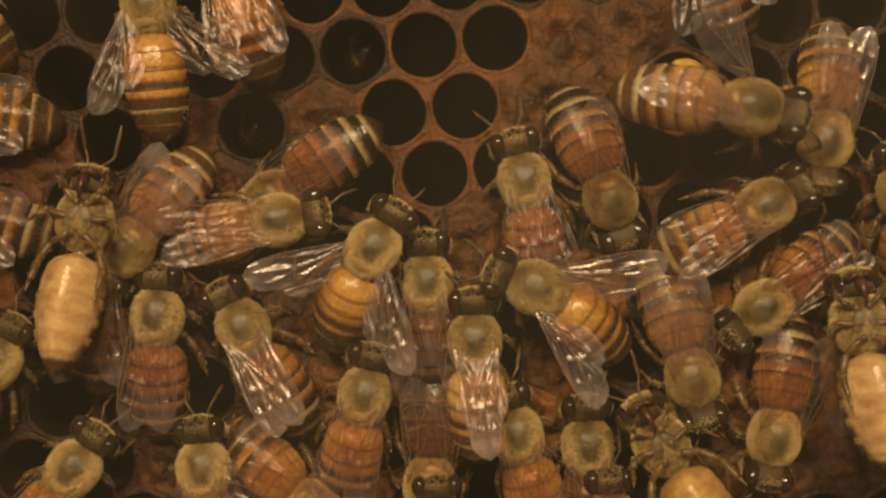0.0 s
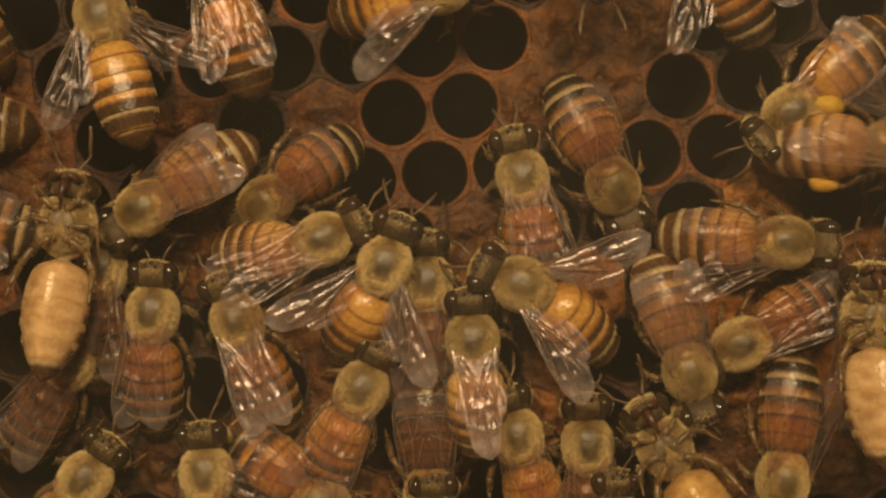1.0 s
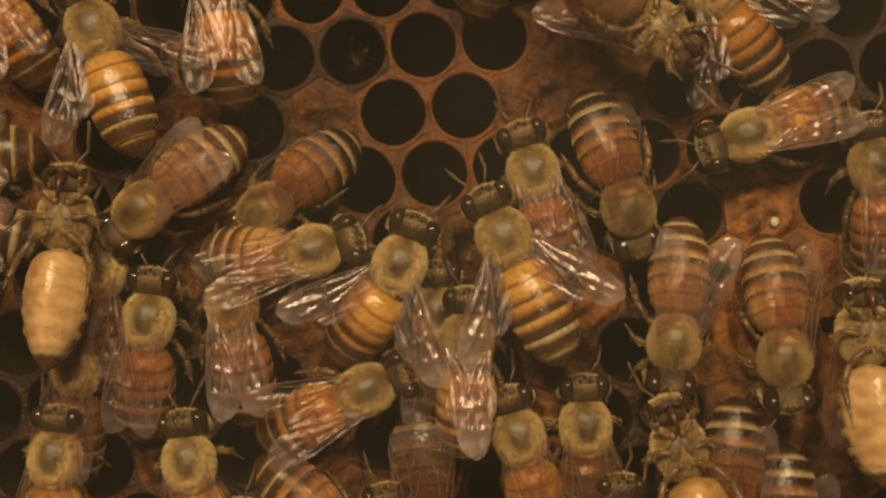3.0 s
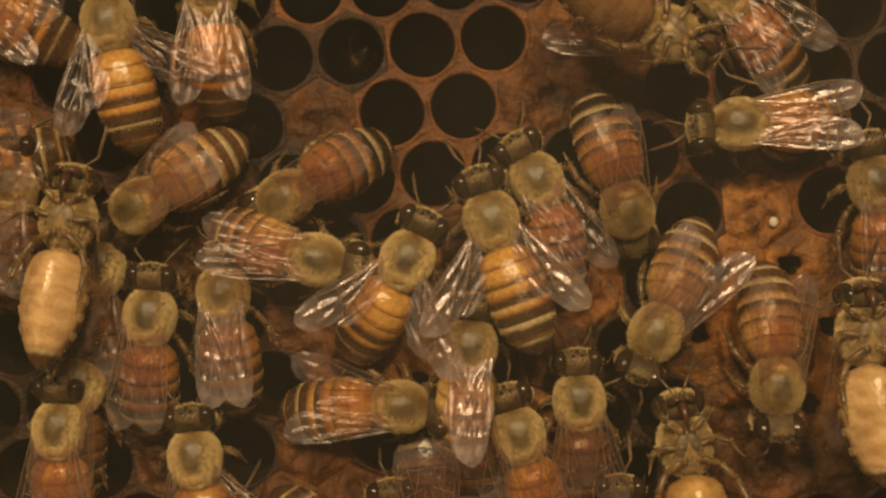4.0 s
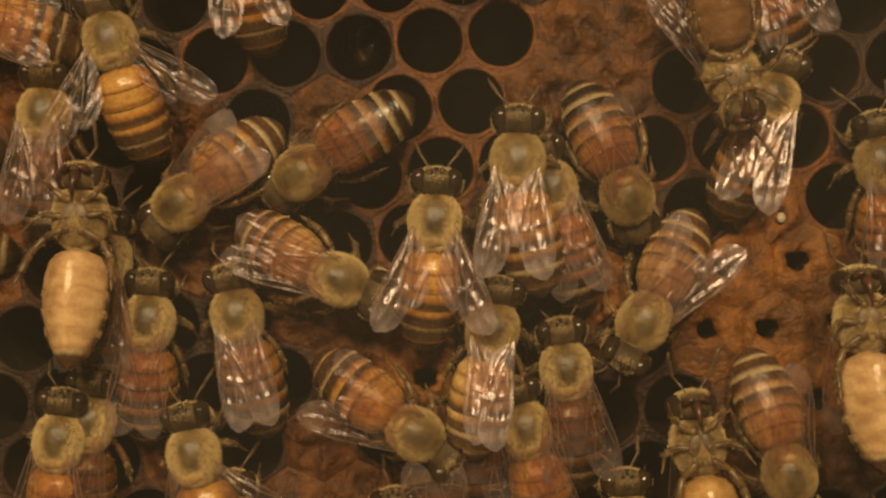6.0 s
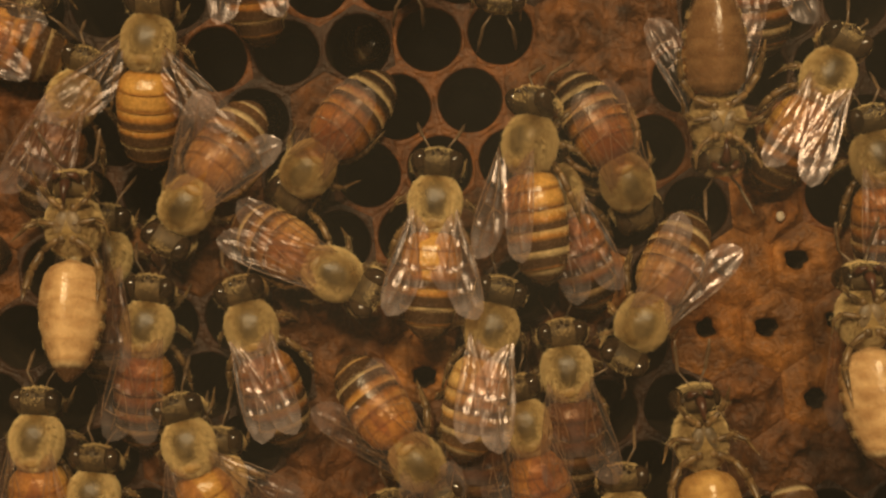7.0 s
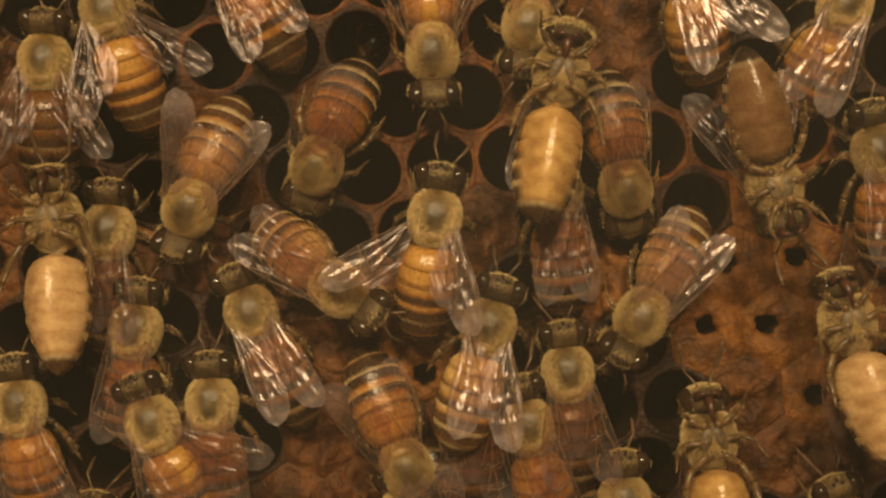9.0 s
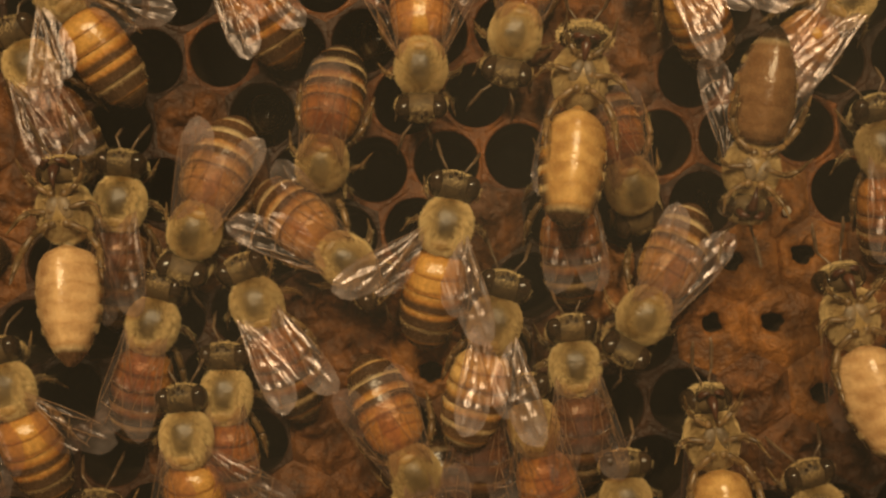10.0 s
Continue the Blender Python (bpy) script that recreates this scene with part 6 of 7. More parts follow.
    walk(BEES["ab"]["bee"], [
        (0, on_comb(22.29, 2.97, 4.4, 60.71)), (0.5, on_comb(22.87, 1.8, 4.4, 75.96)), (1, on_comb(23.65, 0.43, 4.4, 93.81)),
        (1.5, on_comb(25.21, -0.16, 4.4, 96.63)), (2, on_comb(25.21, -2.11, 4.4, 140.91)), (2.5, on_comb(24.43, -5.23, 4.4, 171.67)),
        (4, on_comb(23.19, -9.52, 4.4, 178.67)), (4.5, on_comb(25.02, -10.04, 4.4, 139.57)), (5, on_comb(23.45, -11.88, 4.4, 165.96)),
        (5.5, on_comb(23.2, -12.7, 4.4, 165.62)), (7, on_comb(25.62, -25.50, 4.4, 171.87)), (7.5, on_comb(26.79, -28.23, 4.4, 174.56)),
        (10, on_comb(27.12, -32.50, 4.4, 177.27))])
    walk(BEES["ab"]["abdomen"], [
        (0, abdomen_pose(0, 19.99)), (0.5, abdomen_pose(0, 26)), (1, abdomen_pose(0, 26.3)), (1.5, abdomen_pose(0, 26.3)),
        (2, abdomen_pose(0, 26.3)), (2.5, abdomen_pose(0, 26.3)), (4, abdomen_pose(0, 26.3)), (4.5, abdomen_pose(0, 26.3)),
        (5, abdomen_pose(0, 26.3)), (5.5, abdomen_pose(0, 26.3)), (7, abdomen_pose(0, 26.3)), (7.5, abdomen_pose(0, 26.3)),
        (10, abdomen_pose(0, 26.3))])
    walk(BEES["ab"][-1], [(0, wing_pose(-1, 8)), (1, wing_pose(-1, 0)), (1.5, wing_pose(-1, 3)), (4, wing_pose(-1, 4)), (4.5, wing_pose(-1, 36)), (5, wing_pose(-1, 4)), (10, wing_pose(-1, 4))])
    walk(BEES["ab"][1], [(0, wing_pose(1, 0)), (1, wing_pose(1, 24)), (1.5, wing_pose(1, 8)), (4, wing_pose(1, 4)), (4.5, wing_pose(1, 42)), (5, wing_pose(1, 4)), (10, wing_pose(1, 4))])
    walk(BEES["ac"]["bee"], [
        (0, on_comb(17.33, -9, 3.8, 165.17)), (0.5, on_comb(17.14, -8.61, 3.8, 162.65)), (1, on_comb(17.14, -8.61, 3.8, 163.61)),
        (1.5, on_comb(17.14, -8.61, 3.8, 176.99)), (2, on_comb(16.16, -8.02, 3.8, 181.36)), (2.5, on_comb(16.35, -7.23, 3.8, 180)),
        (4, on_comb(14.9, -5.86, 3.8, 205.2)), (4.5, on_comb(14.39, -5.98, 3.8, 203.81)), (5, on_comb(14.18, -5.67, 3.8, 209.54)),
        (5.5, on_comb(13.54, -5.32, 3.8, 207.98)), (7, on_comb(13.51, -5.56, 3.8, 208.86)), (7.5, on_comb(13.43, -5.28, 3.8, 208.89)),
        (8, on_comb(13.47, -5.4, 3.8, 208.56)), (8.5, on_comb(13.47, -5.49, 3.8, 207.65)), (9, on_comb(13.43, -5.37, 3.8, 210.28)),
        (9.5, on_comb(13.34, -5.3, 3.8, 210.72)), (10, on_comb(13.17, -5.46, 3.8, 208.89))])
    walk(BEES["ac"]["abdomen"], [
        (0, abdomen_pose(0, 21.54)), (0.5, abdomen_pose(0, 21.54)), (1, abdomen_pose(0, 21.54)), (1.5, abdomen_pose(0, 21.54)),
        (2, abdomen_pose(0, 21.54)), (2.5, abdomen_pose(0, 21.54)), (4, abdomen_pose(0, 21.54)), (4.5, abdomen_pose(0, 21.54)),
        (5, abdomen_pose(0, 21.54)), (5.5, abdomen_pose(0, 21.54)), (7, abdomen_pose(0, 21.54)), (7.5, abdomen_pose(0, 21.54)),
        (8, abdomen_pose(0, 21.54)), (8.5, abdomen_pose(0, 21.54)), (9, abdomen_pose(0, 21.54)), (9.5, abdomen_pose(0, 21.54)),
        (10, abdomen_pose(0, 21.54))])
    walk(BEES["ac"][-1], [(0, wing_pose(-1, 4)), (2, wing_pose(-1, 8)), (4, wing_pose(-1, 18)), (5.5, wing_pose(-1, 18)), (7, wing_pose(-1, 15)), (8, wing_pose(-1, 11)), (10, wing_pose(-1, 9))])
    walk(BEES["ac"][1], [(0, wing_pose(1, 4)), (2, wing_pose(1, 8)), (4, wing_pose(1, 3)), (7, wing_pose(1, 4)), (10, wing_pose(1, 7))])
    walk(BEES["ad"]["bee"], [
        (0, on_comb(22.46, -4.13, 3, -128)), (0.5, on_comb(20.87, -5.32, 3, -121.7)), (1, on_comb(20.87, -6.71, 3, -119.05)),
        (1.5, on_comb(22.06, -8.69, 3, -140.6)), (2, on_comb(22.86, -11.86, 3, -181.47)), (2.5, on_comb(20.87, -15.44, 3, -172.87)),
        (4, on_comb(19.8, -26.40, 3, -177.14)), (10, on_comb(18.07, -31.55, 3, -177.27))])
    walk(BEES["ad"]["abdomen"], [
        (0, abdomen_pose(0, 15.42)), (0.5, abdomen_pose(0, 15.42)), (1, abdomen_pose(0, 15.42)), (1.5, abdomen_pose(0, 15.42)),
        (2, abdomen_pose(0, 15.42)), (2.5, abdomen_pose(0, 15.42)), (4, abdomen_pose(0, 15.42)), (10, abdomen_pose(0, 15.42))])
    walk(BEES["ae"]["bee"], [
        (0, on_comb(23.28, -13.27, 2.9, -168.69)), (0.5, on_comb(22.88, -14.06, 2.9, -165.96)), (1, on_comb(23.88, -16.25, 2.9, -171.47)),
        (1.5, on_comb(24.07, -19.23, 2.9, -177.06)), (2, on_comb(24.07, -19.62, 2.9, -176.99)), (2.5, on_comb(24.07, -20.22, 2.9, -176.91)),
        (4, on_comb(24.59, -29.40, 2.9, -178.57)), (10, on_comb(24.44, -32.96, 2.9, -180))])
    walk(BEES["ae"]["abdomen"], [
        (0, abdomen_pose(0, 14.66)), (0.5, abdomen_pose(0, 14.66)), (1, abdomen_pose(0, 14.66)), (1.5, abdomen_pose(0, 14.66)),
        (2, abdomen_pose(0, 14.66)), (2.5, abdomen_pose(0, 14.66)), (4, abdomen_pose(0, 14.66)), (10, abdomen_pose(0, 14.66))])
    walk(BEES["af"]["bee"], [
        (0, on_comb(27.90, -4.89, 6.8, -9.09, 0, 180)), (0.5, on_comb(28.29, -4.52, 6.8, -3.3, 0, 180)), (1, on_comb(28.66, -4.52, 6.8, -2.2, 0, 180)),
        (1.5, on_comb(28.48, -5.27, 6.8, -3.3, 0, 180)), (2, on_comb(28.29, -5.65, 6.8, -3.3, 0, 180)), (2.5, on_comb(28.29, -5.65, 6.8, -3.43, 0, 180)),
        (4, on_comb(28.41, -5.65, 6.8, -3.58, 0, 180)), (4.5, on_comb(28.48, -5.40, 6.8, -2.34, 0, 180)), (5, on_comb(27.89, -5.10, 6.8, -3.58, 0, 180)),
        (5.5, on_comb(27.64, -5.14, 6.8, -4.97, 0, 180)), (7, on_comb(27.91, -4.93, 6.8, -4.76, 0, 180)), (7.5, on_comb(27.53, -4.93, 6.8, -7.43, 0, 180)),
        (8, on_comb(27.58, -5.35, 6.8, -6.63, 0, 180)), (8.5, on_comb(27.00, -5.05, 6.8, -13.39, 0, 180)), (9, on_comb(26.78, -5.52, 6.8, -15.26, 0, 180)),
        (9.5, on_comb(26.48, -5.60, 6.8, -14.35, 0, 180)), (10, on_comb(26.50, -5.30, 6.8, -14.68, 0, 180))])
    walk(BEES["af"]["abdomen"], [
        (0, abdomen_pose(0, 11, 2.3)), (0.5, abdomen_pose(0, 11, 2.3)), (1, abdomen_pose(0, 11, 2.3)), (1.5, abdomen_pose(0, 11, 2.3)),
        (2, abdomen_pose(0, 11, 2.3)), (2.5, abdomen_pose(0, 11, 2.3)), (4, abdomen_pose(0, 11, 2.3)), (4.5, abdomen_pose(0, 11, 2.3)),
        (5, abdomen_pose(0, 11, 2.3)), (5.5, abdomen_pose(0, 11, 2.3)), (7, abdomen_pose(0, 11, 2.3)), (7.5, abdomen_pose(0, 11, 2.3)),
        (8, abdomen_pose(0, 11, 2.3)), (8.5, abdomen_pose(0, 11, 2.3)), (9, abdomen_pose(0, 11, 2.3)), (9.5, abdomen_pose(0, 11, 2.3)),
        (10, abdomen_pose(0, 11, 2.3))])
    walk(BEES["ag"]["bee"], [
        (0, on_comb(14.49, -12.92, 7.6, -30.34, 0, 180)), (1, on_comb(14.68, -13.1, 7.6, -29.9, 0, 180)), (2.5, on_comb(15.43, -13.29, 7.6, -22.52, 0, 180)),
        (4, on_comb(16.19, -12.92, 7.6, -9.59, 0, 180)), (5.5, on_comb(16.48, -13.35, 7.6, -8.65, 0, 180)), (7, on_comb(16.75, -12.95, 7.6, -7.28, 0, 180)),
        (7.5, on_comb(17.2, -13.14, 7.6, -8.16, 0, 180)), (9, on_comb(17.31, -13.16, 7.6, -7.28, 0, 180)), (10, on_comb(17.05, -13.32, 7.6, -7.28, 0, 180))])
    walk(BEES["ag"]["abdomen"], [
        (0, abdomen_pose(0, 8, 2.3)), (1, abdomen_pose(0, 8, 2.3)), (2.5, abdomen_pose(0, 8, 2.3)), (4, abdomen_pose(0, 8, 2.3)),
        (5.5, abdomen_pose(0, 8, 2.3)), (7, abdomen_pose(0, 8, 2.3)), (7.5, abdomen_pose(0, 8, 2.3)), (9, abdomen_pose(0, 8, 2.3)),
        (10, abdomen_pose(0, 8, 2.3))])
    walk(BEES["ah"]["bee"], [
        (0, on_comb(32.08, 3.97, 3.8, -10.78)), (1, on_comb(33.65, 3.58, 3.8, -13.39)), (1.5, on_comb(31.68, 3.77, 3.8, -29.43)),
        (2, on_comb(30.03, 4.95, 3.8, -11.05)), (2.5, on_comb(30.11, 6.13, 3.8, -10.54)), (4, on_comb(30.15, 4.56, 3.8, -11.58)),
        (4.5, on_comb(30.23, 4.44, 3.8, -12.33)), (5, on_comb(30.1, 5.14, 3.8, -11.82)), (5.5, on_comb(30.17, 5.49, 3.8, -9.76)),
        (7, on_comb(29.82, 5.92, 3.8, -9.8)), (7.5, on_comb(29.94, 6.11, 3.8, -9.25)), (8, on_comb(30.25, 6.19, 3.8, -9.89)),
        (8.5, on_comb(30.1, 6.97, 3.8, -10.81)), (9, on_comb(29.94, 6.11, 3.8, -11.56)), (9.5, on_comb(29.77, 6.22, 3.8, -11.05)),
        (10, on_comb(29.76, 6.26, 3.8, -9.89))])
    walk(BEES["ah"]["abdomen"], [
        (0, abdomen_pose(0, 21.54)), (1, abdomen_pose(0, 21.54)), (1.5, abdomen_pose(0, 21.54)), (2, abdomen_pose(0, 21.54)),
        (2.5, abdomen_pose(0, 21.54)), (4, abdomen_pose(0, 21.54)), (4.5, abdomen_pose(0, 21.54)), (5, abdomen_pose(0, 21.54)),
        (5.5, abdomen_pose(0, 21.54)), (7, abdomen_pose(0, 21.54)), (7.5, abdomen_pose(0, 21.54)), (8, abdomen_pose(0, 21.54)),
        (8.5, abdomen_pose(0, 21.54)), (9, abdomen_pose(0, 21.54)), (9.5, abdomen_pose(0, 21.54)), (10, abdomen_pose(0, 21.54))])
    walk(BEES["ai"]["bee"], [
        (0, on_comb(17.61, 22.95, 3.4, -26.57)), (0.5, on_comb(17.61, 22.55, 3.4, -27.76)), (1, on_comb(18.01, 21.76, 3.4, -34.38)),
        (1.5, on_comb(18.4, 19.39, 3.4, -37.12)), (2, on_comb(18.4, 19, 3.4, -37.87)), (2.5, on_comb(18.4, 18.6, 3.4, -37.65)),
        (4, on_comb(19.71, 17.81, 3.4, -42.71)), (4.5, on_comb(20.38, 18.48, 3.4, -34.99)), (5, on_comb(20.96, 20.37, 3.4, -32.91)),
        (5.5, on_comb(21.11, 20.72, 3.4, -30.07)), (7, on_comb(21.19, 22.14, 3.4, -10.78)), (7.5, on_comb(21.59, 24.9, 3.4, -8.13)),
        (10, on_comb(21.53, 28.48, 3.4, -8.13))])
    walk(BEES["ai"]["abdomen"], [
        (0, abdomen_pose(0, 18.45)), (0.5, abdomen_pose(0, 18.45)), (1, abdomen_pose(0, 18.45)), (1.5, abdomen_pose(0, 18.45)),
        (2, abdomen_pose(0, 18.45)), (2.5, abdomen_pose(0, 18.45)), (4, abdomen_pose(0, 18.45)), (4.5, abdomen_pose(0, 18.45)),
        (5, abdomen_pose(0, 18.45)), (5.5, abdomen_pose(0, 18.45)), (7, abdomen_pose(0, 18.45)), (7.5, abdomen_pose(0, 18.45)),
        (10, abdomen_pose(0, 18.45))])
    walk(BEES["ai"][-1], [(0, wing_pose(-1, 30)), (1.5, wing_pose(-1, 52)), (2.5, wing_pose(-1, 56)), (4, wing_pose(-1, 12)), (10, wing_pose(-1, 8))])
    walk(BEES["ai"][1], [(0, wing_pose(1, 4)), (1.5, wing_pose(1, 20)), (2.5, wing_pose(1, 42)), (4, wing_pose(1, 12)), (10, wing_pose(1, 8))])
    walk(BEES["aj"]["bee"], [
        (0, on_comb(10.34, 26.25, 7.8, 177.4, 0, 180)), (1, on_comb(10.34, 20.64, 7.8, 178.75, 0, 180)), (1.5, on_comb(10.34, 17.45, 7.8, 179.51, 0, 180)),
        (2, on_comb(10.34, 17.64, 7.8, 179.5, 0, 180)), (2.5, on_comb(12.96, 15.21, 7.8, 147.03, 0, 180)), (4, on_comb(15.14, 14.27, 7.8, 116.57, 0, 180)),
        (4.5, on_comb(16.52, 14.15, 7.8, 112.71, 0, 180)), (5, on_comb(18, 13.5, 7.8, 132.36, 0, 180)), (5.5, on_comb(19.06, 12.34, 7.8, 153.97, 0, 180)),
        (7, on_comb(17.83, 8.05, 7.8, 176.27, 0, 180)), (7.5, on_comb(19.33, 6.18, 7.8, 165.96, 0, 180)), (8, on_comb(19.37, 5.95, 7.8, 167.47, 0, 180)),
        (8.5, on_comb(20.87, 3.81, 7.8, 166.91, 0, 180)), (9, on_comb(21.58, 3.54, 7.8, 164.88, 0, 180)), (9.5, on_comb(20.91, 3.65, 7.8, 174.14, 0, 180)),
        (10, on_comb(19.63, 4.5, 7.8, 187.94, 0, 180))])
    walk(BEES["aj"]["abdomen"], [
        (0, abdomen_pose(0, 8)), (1, abdomen_pose(0, 8)), (1.5, abdomen_pose(0, 8)), (2, abdomen_pose(0, 8)),
        (2.5, abdomen_pose(0, 8)), (4, abdomen_pose(0, 8)), (4.5, abdomen_pose(0, 8)), (5, abdomen_pose(0, 8)),
        (5.5, abdomen_pose(0, 8)), (7, abdomen_pose(0, 8)), (7.5, abdomen_pose(0, 8)), (8, abdomen_pose(0, 8)),
        (8.5, abdomen_pose(0, 8)), (9, abdomen_pose(0, 8)), (9.5, abdomen_pose(0, 8)), (10, abdomen_pose(0, 8))])
    walk(BEES["ak"]["bee"], [
        (0, on_comb(-9.25, 29.81, 5.2, 95)), (0.5, on_comb(-4.2, 22.4, 5.2, 90)), (1, on_comb(-0.15, 17.9, 5.2, 80)),
        (1.5, on_comb(3.25, 18.21, 5.2, 54.92)), (2, on_comb(4.1, 20.14, 5.2, 41.19)), (2.5, on_comb(4.68, 21.69, 5.2, 34.11)),
        (4, on_comb(6.54, 28.65, 5.2, 14.04)), (10, on_comb(7.53, 35.6, 5.2, 11.31))])
    walk(BEES["ak"]["abdomen"], [
        (0, abdomen_pose(0, 32.98)), (0.5, abdomen_pose(0, 32.98)), (1, abdomen_pose(0, 32.98)), (1.5, abdomen_pose(0, 32.56)),
        (2, abdomen_pose(0, 32.98)), (2.5, abdomen_pose(0, 32.98)), (4, abdomen_pose(0, 32.98)), (10, abdomen_pose(0, 32.98))])
    walk(BEES["ak"][-1], [(0, wing_pose(-1, 32)), (1.5, wing_pose(-1, 16)), (2.5, wing_pose(-1, 16)), (10, wing_pose(-1, 16))])
    walk(BEES["ak"][1], [(0, wing_pose(1, 34, -16)), (1, wing_pose(1, 32, -16)), (1.5, wing_pose(1, 64, -6)), (2.5, wing_pose(1, 46, -14)), (10, wing_pose(1, 32, -14))])
    walk(BEES["al"]["bee"], [
        (0, on_comb(-3.69, 30.23, 4, 180)), (5.5, on_comb(-3.75, 26.85, 4, 180)), (7, on_comb(-2.68, 21.2, 4, 178.7)),
        (7.5, on_comb(-2.88, 18.26, 4, 181.33)), (8, on_comb(-1.47, 15.47, 4, 176.01)), (8.5, on_comb(-0.41, 12.45, 4, 164.26)),
        (9, on_comb(-1.11, 12.95, 4, 177.46)), (9.5, on_comb(-1.91, 12.87, 4, 178.22)), (10, on_comb(-2.35, 11.81, 4, 179.25))])
    walk(BEES["al"]["abdomen"], [
        (0, abdomen_pose(0, 23.1)), (5.5, abdomen_pose(0, 23.1)), (7, abdomen_pose(0, 23.1)), (7.5, abdomen_pose(0, 23.1)),
        (8, abdomen_pose(0, 23.1)), (8.5, abdomen_pose(0, 23.1)), (9, abdomen_pose(0, 23.1)), (9.5, abdomen_pose(0, 23.1)),
        (10, abdomen_pose(0, 23.03))])
    walk(BEES["am"]["bee"], [
        (0, on_comb(3.78, 29.59, 3.6, -177.27)), (5.5, on_comb(3.33, 24.22, 3.6, -177.27)), (7, on_comb(3.81, 19.72, 3.6, -174.81)),
        (7.5, on_comb(4, 18.15, 3.6, -173.21)), (8, on_comb(5.82, 15.94, 3.6, -177.34)), (8.5, on_comb(5.82, 15.46, 3.6, -176.01)),
        (9, on_comb(5.58, 14.99, 3.6, -173.37)), (9.5, on_comb(5.21, 14.31, 3.6, -174.29)), (10, on_comb(4.22, 14.23, 3.6, -167.12))])
    walk(BEES["am"]["abdomen"], [
        (0, abdomen_pose(0, 19.98)), (5.5, abdomen_pose(0, 19.98)), (7, abdomen_pose(0, 19.98)), (7.5, abdomen_pose(0, 19.98)),
        (8, abdomen_pose(0, 19.98)), (8.5, abdomen_pose(0, 19.98)), (9, abdomen_pose(0, 19.98)), (9.5, abdomen_pose(0, 19.98)),
        (10, abdomen_pose(0, 19.98))])
    walk(BEES["an"]["bee"], [
        (0, on_comb(16.04, 29.73, 5.4, -7.43)), (7, on_comb(15.67, 28.17, 5.4, -7.43)), (8, on_comb(17.26, 22.34, 5.4, -7.77)),
        (8.5, on_comb(17.26, 21.1, 5.4, -15.59)), (9, on_comb(15.9, 18.8, 5.4, -18)), (9.5, on_comb(15.4, 19.01, 5.4, -26)),
        (10, on_comb(14.84, 19.31, 5.4, -28.3))])
    walk(BEES["an"]["abdomen"], [
        (0, abdomen_pose(0, 24.39)), (7, abdomen_pose(0, 24.39)), (8, abdomen_pose(0, 30.41)), (8.5, abdomen_pose(0, 29.76)),
        (9, abdomen_pose(0, 28.21)), (9.5, abdomen_pose(0, 26.58)), (10, abdomen_pose(0, 30.72))])
    walk(BEES["an"][-1], [(0, wing_pose(-1, 20)), (8.5, wing_pose(-1, 4)), (9, wing_pose(-1, 1)), (9.5, wing_pose(-1, 3)), (10, wing_pose(-1, 2))])
    walk(BEES["an"][1], [(0, wing_pose(1, 20)), (8.5, wing_pose(1, 30)), (9, wing_pose(1, 28)), (9.5, wing_pose(1, 30)), (10, wing_pose(1, 30))])
    walk(BEES["ao"]["bee"], [
        (0, on_comb(10.16, -13.85, 3, -2.73)), (2.5, on_comb(10.16, -13.05, 3, -2.73)), (4, on_comb(9.69, -10.67, 3, -4.09)),
        (4.5, on_comb(9.76, -9.61, 3, -5.44)), (5, on_comb(9.24, -9.21, 3, -4.85)), (5.5, on_comb(8.2, -8.74, 3, -7.78)),
        (7, on_comb(8.32, -9.02, 3, -7.26)), (8, on_comb(8.36, -9.22, 3, -7.4)), (9, on_comb(8.4, -9.31, 3, -6.79)),
        (10, on_comb(8.46, -9.07, 3, -5.98))])
    walk(BEES["ao"]["abdomen"], [
        (0, abdomen_pose(0, 15.42)), (2.5, abdomen_pose(0, 15.42)), (4, abdomen_pose(0, 15.42)), (4.5, abdomen_pose(0, 15.42)),
        (5, abdomen_pose(0, 15.42)), (5.5, abdomen_pose(0, 15.42)), (7, abdomen_pose(0, 15.42)), (8, abdomen_pose(0, 15.42)),
        (9, abdomen_pose(0, 15.42)), (10, abdomen_pose(0, 15.42))])
    walk(BEES["ap"]["bee"], [
        (0, on_comb(11.61, -18.78, 4, -2.73)), (2.5, on_comb(12.39, -19.18, 4, 0)), (5, on_comb(12.38, -19.38, 4, -1.36)),
        (7, on_comb(12.22, -19, 4, -2.79)), (8, on_comb(12.06, -18.84, 4, -2.73)), (9, on_comb(12.22, -18.22, 4, -1.36)),
        (10, on_comb(11.88, -18.39, 4, -1.09))])
    walk(BEES["ap"]["abdomen"], [
        (0, abdomen_pose(0, 23.1)), (2.5, abdomen_pose(0, 23.1)), (5, abdomen_pose(0, 23.1)), (7, abdomen_pose(0, 23.1)),
        (8, abdomen_pose(0, 23.1)), (9, abdomen_pose(0, 23.1)), (10, abdomen_pose(0, 23.1))])
    walk(BEES["aq"]["bee"], [
        (0, on_comb(5.19, -13.02, 3.2, -16.7)), (2.5, on_comb(5.3, -13.22, 3.2, -15.91)), (4, on_comb(5.43, -13.02, 3.2, -17.22)),
        (5.5, on_comb(5.33, -12.95, 3.2, -15.16)), (7, on_comb(5.41, -12.84, 3.2, -15.02)), (8.5, on_comb(5.65, -12.96, 3.2, -13.71)),
        (10, on_comb(5.55, -13.21, 3.2, -13.71))])
